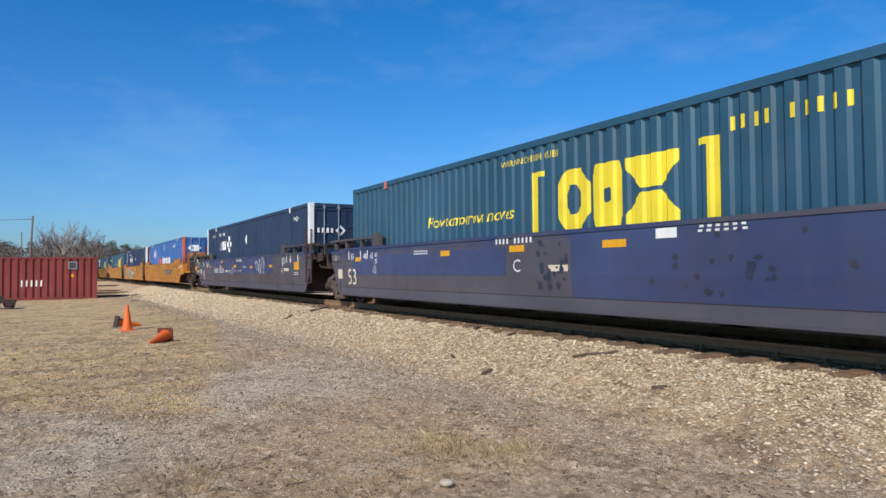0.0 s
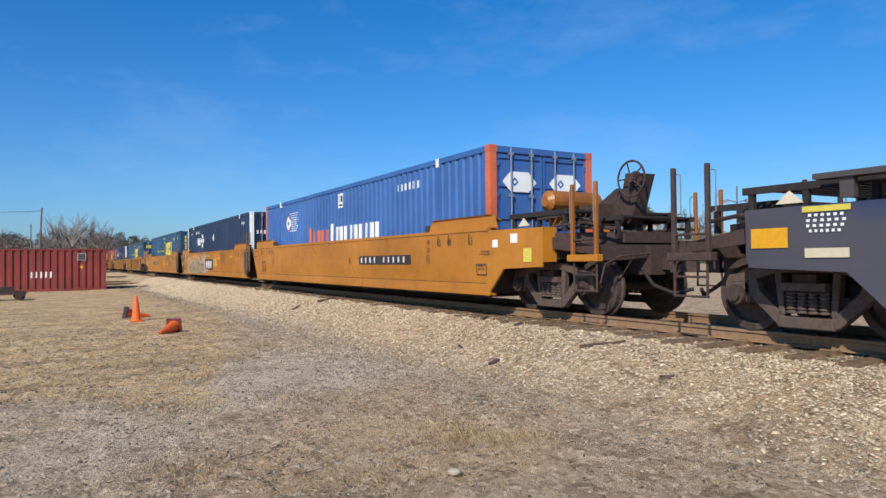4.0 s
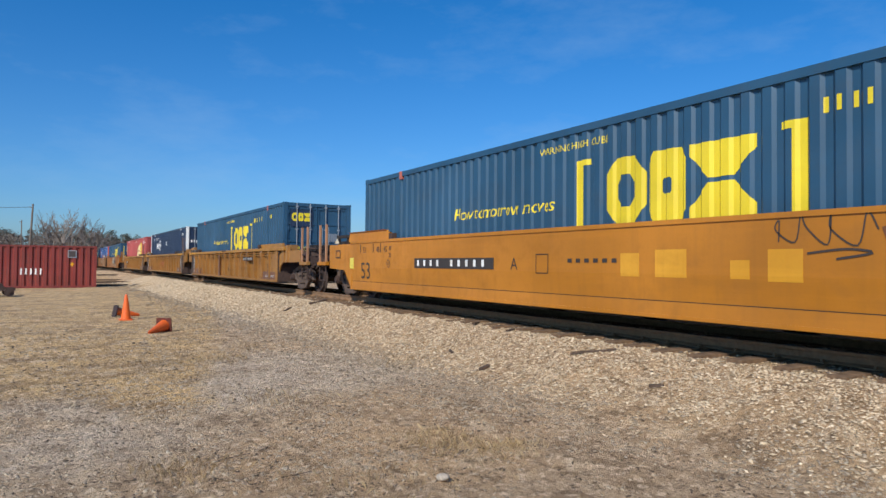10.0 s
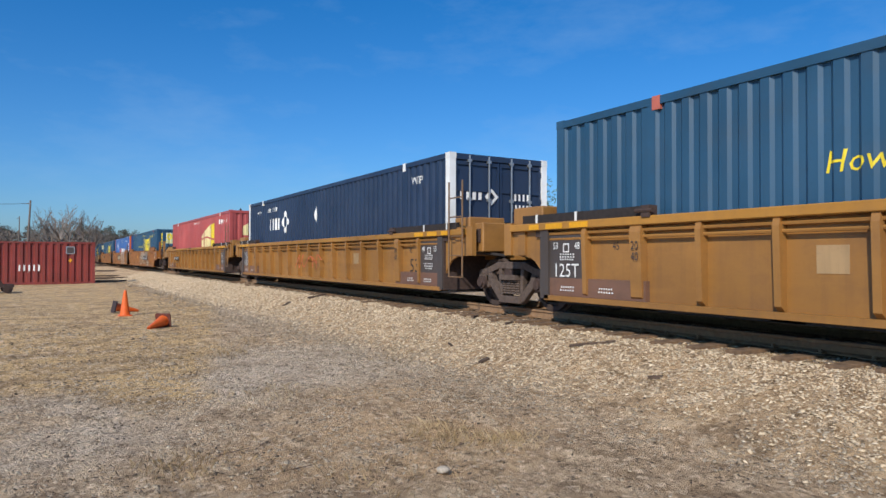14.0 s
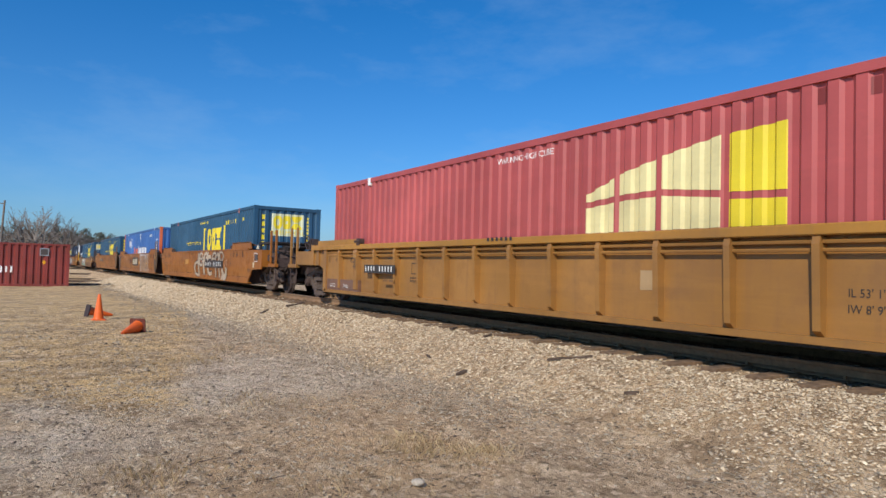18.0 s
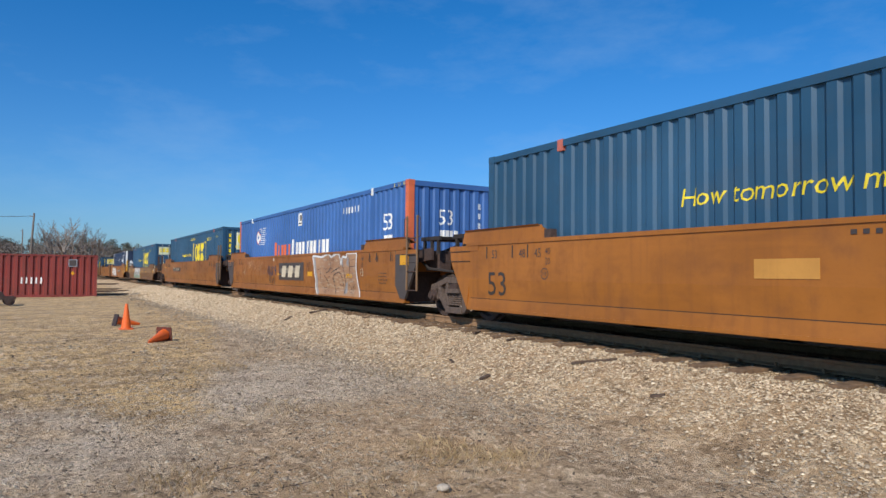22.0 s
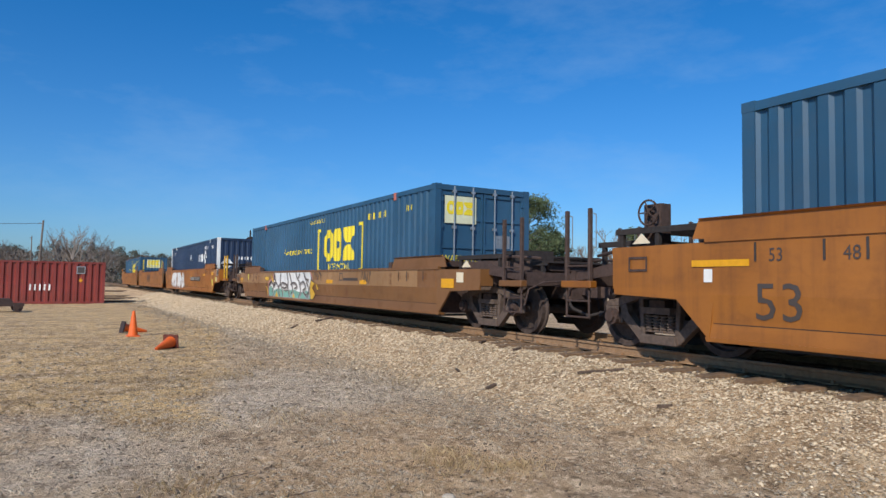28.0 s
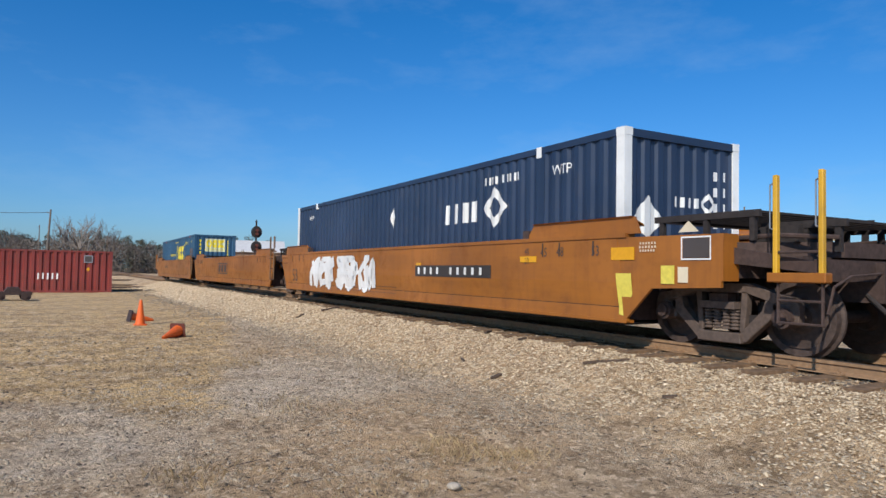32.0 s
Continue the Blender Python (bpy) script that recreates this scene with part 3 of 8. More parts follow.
            for y0 in (-7.75, -7.45):
                side("warning_stripe", bars(5, 0.28, 0.09, 0.5), M_LOGO, y0, 3.035).data.transform(Matrix.Translation((-0.012, 0, 0)))
    else:
        # four fan-shaped panes, each crossed by a curved bar
        for u0, u1, t0, t1, c0, c1, m in ((1.52, 2.08, 0.58, 0.78, 0.42, 0.47, M_CREAMY), (2.15, 2.82, 0.82, 0.96, 0.48, 0.50, M_CREAMY), (2.92, 3.80, 0.99, 1.13, 0.50, 0.41, M_CREAMY), (3.90, 4.64, 1.13, 1.17, 0.38, 0.35, M_LOGO)):
            for lo, hi in (((0, 0), (c0 - 0.045, c1 - 0.045)), ((c0 + 0.045, c1 + 0.045), (t0, t1))):
                bm = bm_new()
                poly(bm, [(u0, lo[0]), (u1, lo[1]), (u1, hi[1]), (u0, hi[0])])
                side("emblem", bm, m, 0.0, 1.53, "pale pane of a fan-shaped emblem")
        for u in (5.0, 5.54):
            bm = bm_new()
            poly(bm, [(-0.05, 0), (0.05, 0), (0.05, 0.18), (-0.05, 0.18)])
            side("lashing_slot", bm, M_OLDRED, -u, 2.80, "dark red lashing slot")
        side("number_mark", bars(6, 1.0, 0.15, 0.5), M_SIGN, -6.95, 2.62)
        bm = bm_new()
        poly(bm, [(-0.27, 0), (0.27, 0), (0.27, 0.24), (-0.27, 0.24)])
        side("label_plate", bm, M_SIGN, -6.0, 2.58)
        side("warning", letters("WARNING HIGH CUBE", 0.1), M_SIGN, 0.0, 2.84)
        for u0, u1, t0, t1, m in ((-0.78, -0.55, 0.42, 0.55, M_CREAMY), (-0.52, -0.2, 0.58, 0.72, M_CREAMY), (-0.17, 0.16, 0.75, 0.84, M_CREAMY), (0.2, 0.5, 0.86, 0.9, M_LOGO)):
            bm = bm_new()
            poly(bm, [(u0, 0), (u1, 0), (u1, t1), (u0, t0)])
            end("emblem", bm, m, 0.1, 2.0, "pale pane of a fan-shaped emblem")
        for i in range(4):
            end("number_mark", bars(1, 0.1, 0.17, 0.1), M_BLACK, 0.72, 2.6 - i * 0.24)


M_PEACH = paint("faded_red_casting_paint", (0.46, 0.12, 0.08), wear=0.3, streak=0.1)
M_PLACARD = paint("pale_placard", (0.62, 0.62, 0.42), wear=0.2, streak=0.1, bump=0)
M_SALMON = paint("orange_lettering", (0.68, 0.13, 0.03), wear=0.25, streak=0.1, bump=0)
M_CREAMY = paint("pale_yellow_emblem", (0.72, 0.62, 0.30), wear=0.2, streak=0.1, bump=0)


# ---- well cars ----
WX = 1.57      # half width over the sides
FLOOR, TOP, HIGH = 0.28, 1.52, 1.76
AXLE = 0.46    # wheel radius


def wheelset(parent, y):
    def make():
        bm = bm_new()
        rod(bm, (-1.05, 0, 0), (1.05, 0, 0), 0.085, 10)
        for s in (-1, 1):
            prof = ((0.10, 0.60), (0.17, 0.59), (0.20, 0.66), (0.36, 0.64), (0.38, 0.67), (0.50, 0.675), (0.50, 0.71), (0.465, 0.73), (AXLE, 0.81), (0.38, 0.81), (0.36, 0.735), (0.20, 0.76), (0.16, 0.80), (0.10, 0.80))
            lathe(bm, [(r, s * x) for r, x in prof], (0, 0, 0), 28)
        return bm
    ob = part("wheelset", shared("wheelset", make, M_WHEEL), M_WHEEL, parent, "axle with two steel wheels")
    ob.matrix_basis = pose(0, y, AXLE)
    WHEELS.append(ob)
    return ob


def bogie(parent, y):
    """A three-piece freight bogie, its own space at the rail head under its centre."""
    def bolster():
        bm = bm_new()
        box(bm, -0.95, 0.95, -0.17, 0.17, 0.50, 0.78)
        box(bm, -1.12, 1.12, -0.14, 0.14, 0.56, 0.72)
        rod(bm, (0, 0, 0.78), (0, 0, 0.95), 0.30, 14)
        return bm
    root = part("bogie", shared("bogie", bolster, M_RUST), M_RUST, parent, "three-piece freight bogie with dusty cast side frames")
    root.matrix_basis = pose(0, y, 0)
    for s in (-1, 1):
        def frame_side():
            bm = bm_new()
            a, b = s * 0.96, s * 1.08
            # slim top chord, slanted arms down to the spring seat, pedestal jaws: real windows between them
            prism(bm, [(-1.06, 0.60), (-1.02, 0.70), (-0.78, 0.74), (-0.42, 0.86), (0.42, 0.86), (0.78, 0.74), (1.02, 0.70), (1.06, 0.60), (0.74, 0.62), (0.38, 0.75), (-0.38, 0.75), (-0.74, 0.62)], a, b)
            for q in (-1, 1):
                prism(bm, [(q * 0.62, 0.66), (q * 0.80, 0.62), (q * 0.78, 0.50), (q * 0.36, 0.12), (q * 0.24, 0.12), (q * 0.27, 0.23), (q * 0.60, 0.52)], a, b)
                prism(bm, [(q * 0.30, 0.76), (q * 0.39, 0.76), (q * 0.34, 0.24), (q * 0.27, 0.24)], a, b)
                prism(bm, [(q * 1.06, 0.62), (q * 0.72, 0.62), (q * 0.72, 0.36), (q * 0.77, 0.36), (q * 0.79, 0.55), (q * 0.97, 0.55), (q * 1.00, 0.38), (q * 1.05, 0.38)], a, b)
            prism(bm, [(-0.33, 0.10), (0.33, 0.10), (0.31, 0.23), (-0.31, 0.23)], s * 0.92, s * 1.13)
            bmesh.ops.bevel(bm, geom=list(bm.edges), offset=0.012, segments=1, affect="EDGES")
            return bm
        side = part("side_frame", shared("side_frame%d" % s, frame_side, M_CAST), M_CAST, root)

        for k, yy in enumerate((-0.195, -0.065, 0.065, 0.195)):
            def spring():
                bm = bm_new()
                prof = []
                for i in range(6):
                    z = 0.265 + i * 0.044
                    prof += [(0.042, z), (0.062, z + 0.010), (0.062, z + 0.024), (0.042, z + 0.034)]
                seg = 10
                rings = [[bm.verts.new((s * 1.05 + r * math.cos(2 * math.pi * j / seg), yy + r * math.sin(2 * math.pi * j / seg), z)) for j in range(seg)] for r, z in prof]
                for p, q in zip(rings, rings[1:]):
                    for j in range(seg):
                        bm.faces.new((p[j], p[(j + 1) % seg], q[(j + 1) % seg], q[j]))
                return bm
            part("spring", shared("spring%d%d" % (s, k), spring, M_CAST), M_CAST, root)
        part("spring_cap", shared("spring_cap%d" % s, boxes((s * 1.06 - 0.10, s * 1.06 + 0.08, -0.26, 0.26, 0.53, 0.62)), M_CAST), M_CAST, root)
        for q in (-0.88, 0.88):
            def bearing():
                bm = bm_new()
                rod(bm, (s * 0.90, q, AXLE), (s * 1.15, q, AXLE), 0.125, 14)
                rod(bm, (s * 1.15, q, AXLE), (s * 1.19, q, AXLE), 0.085, 10)
                return bm
            part("bearing", shared("bearing%d%.2f" % (s, q), bearing, M_RUST), M_RUST, root)
    for q in (-0.88, 0.88):
        def shoe():
            bm = bm_new()
            box(bm, -1.0, 1.0, q * 0.45 - 0.05, q * 0.45 + 0.05, 0.36, 0.46)
            for s in (-1, 1):
                box(bm, s * 0.78 - 0.06, s * 0.78 + 0.06, q * 0.47 - 0.05, q * 0.47 + 0.05, 0.30, 0.62)
            return bm
        part("brake_beam", shared("brake_beam%.2f" % q, shoe, M_DARK), M_DARK, root)
        wheelset(root, q)
    return root


def ladder(parent, y0, y1, x, z0, z1, material, rungs, half=0.033):
    for y in (y0, y1):
        bm = bm_new()
        box(bm, x - half, x + half, y - half, y + half, z0, z1)
        bmesh.ops.bevel(bm, geom=list(bm.edges), offset=0.008, segments=1, affect="EDGES")
        part("ladder_post", bm, material, parent)
    for z in rungs:
        bm = bm_new()
        rod(bm, (x, y0, z), (x, y1, z), 0.014, 6)
        part("rung", bm, M_RUST if half > 0.02 else material, parent)


def grab_iron(parent, pts, material=None, r=0.013):
    bm = bm_new()
    tube(bm, pts, r, 6)
    part("grab_iron", bm, material or M_RUST, parent)


def grating(car, e, y0, y1, z, half=1.25):
    """An open deck: side rails on short stanchions, and slats across them."""
    bm = bm_new()
    box(bm, -half + 0.02, half - 0.02, *sorted((e * (y0 + 0.02), e * (y0 + 0.07))), z - 0.05, z - 0.002)
    deck = part("walkway", bm, M_DARK, car, "open steel grating walkway")
    n = max(2, round((y1 - y0) / 0.16))
    slat = shared("slat%.2f" % half, boxes((-half, half, -0.05, 0.05, 0, 0.03)), M_DARK)
    for i in range(n):
        part("slat", slat, M_DARK, deck).matrix_basis = pose(0, e * (y0 + (y1 - y0) * i / n + 0.05), z)
    for s in (-1, 1):
        block("walkway_rail", (*sorted((s * (half + 0.002), s * (half - 0.05))), *sorted((e * y0, e * y1)), z - 0.05, z + 0.034), M_DARK, deck)
        for y in (y0 + 0.08, (y0 + y1) / 2, y1 - 0.14):
            block("stanchion", (*sorted((s * (half - 0.01), s * (half - 0.07))), *sorted((e * y, e * (y + 0.07))), z - 0.34, z - 0.05), M_DARK, deck)


def coupler_end(car, e, body, posts, brake, top=TOP, small=None):
    """The platform of a car's outer end: e -1 front, 1 rear."""
    def yy(v):
        return e * v

    def bx(bm, x0, x1, y0, y1, z0, z1):
        box(bm, x0, x1, *sorted((yy(y0), yy(y1))), z0, z1)
    bm = bm_new()
    bx(bm, -0.36, 0.36, 8.3, 11.2, 0.66, 1.12)
    part("draft_sill", bm, M_RUST, car, "grimy centre sill")
    bm = bm_new()
    prism(bm, [(-1.45, yy(9.2)), (1.45, yy(9.2)), (1.30, yy(10.0)), (0.62, yy(10.9)), (-0.62, yy(10.9)), (-1.30, yy(10.0))], 1.18, 1.36, axis=2)
    for y in (9.1, 9.9, 10.7):
        bx(bm, -1.25, 1.25, y, y + 0.09, 0.92, 1.18)
    part("end_frame", bm, M_RUST, car, "grimy tapered end frame")
    bm = bm_new()
    bx(bm, -1.38, 1.38, 11.0, 11.10, 0.90, 1.14)
    part("end_sill", bm, M_RUST, car)
    if body is M_GOLD:
        grating(car, e, 9.0, 10.2, top - 0.02, 0.7)
    else:
        grating(car, e, 8.62, 10.25, top + 0.20)
    grating(car, e, 10.0, 11.05, top - (0.12 if body is M_GOLD else -0.06), 0.85)
    bm = bm_new()
    bx(bm, -0.12, 0.12, 11.1, 11.45, 0.74, 0.94)
    prism(bm, [(-0.18, yy(11.42)), (0.20, yy(11.42)), (0.22, yy(11.66)), (0.06, yy(11.72)), (-0.02, yy(11.60)), (-0.16, yy(11.66))], 0.70, 0.99, axis=2)
    part("coupler", bm, M_RUST, car, "knuckle coupler")
    bm = bm_new()
    tube(bm, [(-0.35, yy(11.0), 0.75), (-0.42, yy(11.3), 0.50), (-0.30, yy(11.6), 0.38), (-0.1, yy(11.8), 0.45)], 0.028, 8)
    part("brake_hose", bm, M_DARK, car, "black air hose")
    for s in (-1, 1):
        bm = bm_new()
        tube(bm, [(s * 0.7, yy(8.4), 0.98), (s * 0.72, yy(9.6), 1.02), (s * 0.7, yy(10.9), 0.92)], 0.03, 6)
        part("brake_pipe", bm, M_RUST, car)
        bm = bm_new()
        tube(bm, [(s * 1.15, yy(9.9), 1.42), (s * 1.12, yy(10.4), 1.44), (s * 0.9, yy(11.0), 1.40)], 0.028, 6)
        part("air_line", bm, M_RUST, car)
        bm = bm_new()
        prism(bm, [(yy(9.95), 1.10), (yy(11.1), 0.98), (yy(11.1), 1.10), (yy(9.95), 1.30)], *sorted((s * 1.30, s * 1.36)))
        part("side_beam", bm, M_RUST, car)
    x0 = WX - 0.13
    for s in (-1, 1):
        x = s * x0
        bm = bm_new()
        bx(bm, x - 0.07, x + 0.07, 10.52, 11.20, 0.88, 0.99)
        bmesh.ops.bevel(bm, geom=list(bm.edges), offset=0.012, segments=1, affect="EDGES")
        part("side_step", bm, M_RUST if body is M_SLATE else body, car)
        for y in (10.57, 11.10):
            bm = bm_new()
            bx(bm, x - 0.035, x + 0.035, y, y + 0.055, 0.90, 2.10)
            bmesh.ops.bevel(bm, geom=list(bm.edges), offset=0.01, segments=1, affect="EDGES")
            part("grab_post", bm, posts, car, "tall upright grab post")
        for y in (10.62, 11.13):
            bm = bm_new()
            rod(bm, (x, yy(y), 0.92), (x, yy(y), 0.42), 0.018, 6)
            part("stirrup_leg", bm, M_RUST, car)
        for z in (0.43, 0.68, 1.22):
            bm = bm_new()
            rod(bm, (x, yy(10.60), z), (x, yy(11.15), z), 0.016, 6)
            part("rung", bm, M_RUST, car)
        for y in (10.50, 11.04):
            grab_iron(car, [(x - s * 0.03, yy(y + 0.06), 1.48), (x - s * 0.03, yy(y), 1.50), (x - s * 0.03, yy(y), 2.0), (x - s * 0.03, yy(y + 0.06), 2.02)], M_ZINC, 0.009)
        bm = bm_new()
        tube(bm, [(s * 0.3, yy(11.16), 1.0), (s * 1.0, yy(11.18), 0.96), (s * 1.32, yy(11.18), 0.84), (s * 1.40, yy(11.16), 0.55)], 0.016, 6)
        part("uncoupling_lever", bm, M_RUST, car)
    if brake == "small":
        wy, wz, wr = small
        bm = bm_new()
        bx(bm, -1.02, -0.82, wy - 0.16, wy + 0.16, 1.34, wz + 0.13)
        rod(bm, (-1.10, yy(wy), wz), (-0.95, yy(wy), wz), 0.03, 8)
        part("brake_stand", bm, M_RUST, car, "hand brake gear housing")
        bm = bm_new()
        c = Vector((-1.11, yy(wy), wz))
        tube(bm, [c + Vector((0, wr * math.cos(math.pi * i / 10), wr * math.sin(math.pi * i / 10))) for i in range(21)], 0.016, 6)
        for i in range(5):
            a = 2 * math.pi * i / 5
            rod(bm, c, c + Vector((0, wr * math.cos(a), wr * math.sin(a))), 0.011, 5)
        part("brake_wheel", bm, M_RUST, car, "small spoked hand brake wheel")
    elif brake:
        bm = bm_new()
        rod(bm, (-1.0, yy(9.45), 1.95), (0.10, yy(9.45), 1.95), 0.19, 18)
        rod(bm, (-1.08, yy(9.45), 1.95), (-1.0, yy(9.45), 1.95), 0.10, 14, 0.19)
        bx(bm, -0.85, -0.78, 9.3, 9.6, 1.5, 1.80)
        bx(bm, -0.15, -0.08, 9.3, 9.6, 1.5, 1.80)
        part("air_reservoir", bm, M_ORANGE if body is M_YELLOW else M_RUST, car, "rusty air reservoir lying on brackets")
        bm = bm_new()
        y = yy(10.86)
        bx(bm, -0.20, 0.0, 10.45, 10.70, 1.4, 2.0)
        prism(bm, [(yy(10.40), 1.5), (yy(10.72), 1.5), (yy(11.0), 2.30), (yy(10.62), 2.34)], -0.30, -0.02)
        prism(bm, [(yy(9.75), 1.55), (yy(10.45), 1.55), (yy(10.70), 2.2), (yy(10.55), 2.22)], -0.16, -0.10)
        rod(bm, (-0.42, y, 2.22), (-0.2, y, 2.22), 0.03, 8)
        rod(bm, (-0.34, y, 2.22), (-0.30, y, 2.22), 0.13, 14)
        bx(bm, -0.5, 0.3, 9.7, 10.2, 1.5, 1.86)
        prism(bm, [(yy(9.7), 1.86), (yy(10.15), 1.86), (yy(10.3), 2.12), (yy(10.22), 2.14)], -0.12, 0.0)
        part("brake_stand", bm, M_RUST, car, "hand brake gear housing")
        bm = bm_new()
        n = 24
        c = Vector((-0.42, y, 2.22))
        loop = [c + Vector((0, 0.29 * math.cos(2 * math.pi * i / n), 0.29 * math.sin(2 * math.pi * i / n))) for i in range(n + 1)]
        tube(bm, loop, 0.019, 6)
        for i in range(5):
            a = 2 * math.pi * i / 5
            rod(bm, c, c + Vector((0, 0.28 * math.cos(a), 0.28 * math.sin(a))), 0.013, 5)
        rod(bm, c + Vector((-0.03, 0, 0)), c + Vector((0.05, 0, 0)), 0.07, 10)
        part("brake_wheel", bm, M_RUST, car, "spoked hand brake wheel")
        for k, (z, dy) in enumerate(((1.62, 9.9), (1.48, 10.3))):
            bm = bm_new()
            tube(bm, [(-1.25, yy(dy - 0.4), z), (-1.2, yy(dy + 0.3), z + 0.03), (-0.6, yy(dy + 0.5), z - 0.1)], 0.022, 6)
            part("brake_pipe", bm, M_RUST, car)
    else:
        block("valve_box", (-0.95, -0.25, *sorted((yy(9.9), yy(10.55))), 1.36, 1.56), M_DARK, car)
    bogie(car, yy(9.58))


def joint_end(car, e, body, with_bogie, ladders, top=TOP, tall=2.22):
    """The articulated end, which rests on the bogie that it shares."""
    def yy(v):
        return e * v

    def bx(bm, x0, x1, y0, y1, z0, z1):
        box(bm, x0, x1, *sorted((yy(y0), yy(y1))), z0, z1)
    bm = bm_new()
    prism(bm, [(-1.15, yy(8.2)), (1.15, yy(8.2)), (0.75, yy(8.8)), (0.32, yy(9.3)), (0.30, yy(9.62)), (-0.30, yy(9.62)), (-0.32, yy(9.3)), (-0.75, yy(8.8))], 0.98, 1.28, axis=2)
    bx(bm, -0.5, 0.5, 8.2, 9.3, 0.9, 1.0)
    bx(bm, -0.2, 0.2, 9.2, 9.66, 0.92, 1.40)
    part("end_frame", bm, body if e < 0 else M_RUST, car)
    for s in (-1, 1):
        bm = bm_new()
        bx(bm, s * 0.95 - 0.16, s * 0.95 + 0.16, 8.6, 9.2, 1.0, 1.45)
        bx(bm, s * 0.6 - 0.20, s * 0.6 + 0.21, 9.05, 9.45, 1.2, 1.5)
        bmesh.ops.bevel(bm, geom=list(bm.edges), offset=0.012, segments=1, affect="EDGES")
        part("side_bearing", bm, M_RUST, car)
        bm = bm_new()
        tube(bm, [(s * 0.5, yy(8.3), 1.45), (s * 0.55, yy(9.0), 1.56), (s * 0.45, yy(9.6), 1.42)], 0.03, 6)
        part("air_line", bm, M_DARK, car)
    if body is M_GOLD:
        # the ribbed cars carry stacked steel boxes here in place of an open deck
        for x in (-1, 1):
            bm = bm_new()
            if e > 0:
                bx(bm, *sorted((x * 1.42, x * 0.35)), 8.30, 9.10, 1.50, 1.80)
            else:
                bx(bm, *sorted((x * 1.40, x * 0.55)), 8.45, 9.00, 1.48, 1.74)
                bx(bm, *sorted((x * 1.30, x * 0.75)), 9.02, 9.32, 1.05, 1.62)
            bmesh.ops.bevel(bm, geom=list(bm.edges), offset=0.02, segments=1, affect="EDGES")
            part("end_box", bm, M_GOLD, car, "dull gold steel box on the car end")
        bm = bm_new()
        bx(bm, -1.0, 1.0, 8.6, 9.0, 1.36, 1.50)
        part("cross_beam", bm, M_GOLD, car)
    else:
        grating(car, e, 8.62, 9.45, top + 0.20)
    for s in (-1, 1):
        bm = bm_new()
        prism(bm, [(yy(8.4), 1.18), (yy(9.25), 1.24), (yy(9.25), 1.50), (yy(8.4), 1.46)], *sorted((s * (WX - 0.30), s * (WX - 0.24))))
        part("end_web", bm, M_RUST, car)
        bm = bm_new()
        tube(bm, [(s * 1.2, yy(8.5), 1.25), (s * 1.25, yy(9.0), 1.05), (s * 0.9, yy(9.5), 0.98)], 0.03, 6)
        part("brake_hose", bm, M_DARK, car)
    if ladders:
        for s in (-1, 1):
            if body is M_GOLD:
                ladder(car, yy(8.55), yy(9.05), s * (WX + 0.03), 0.55, tall, M_LADDER, (0.56, 0.98, 1.36, 1.74, 2.12), 0.016)
                continue
            ladder(car, yy(8.60), yy(9.08), s * (WX + 0.03), 0.55, tall, M_LADDER if body is not M_SLATE else M_RUST, (0.56, 0.98, 1.36, 1.72), 0.021)
            for y in (8.56, 9.14):
                grab_iron(car, [(s * (WX + 0.03), yy(y), tall - 0.48), (s * (WX + 0.03), yy(y + (0.09 if y > 9 else -0.09)), tall - 0.46), (s * (WX + 0.03), yy(y + (0.09 if y > 9 else -0.09)), tall - 0.06), (s * (WX + 0.03), yy(y), tall - 0.04)], M_RUST, 0.01)
    if with_bogie:
        bogie(car, yy(9.65))


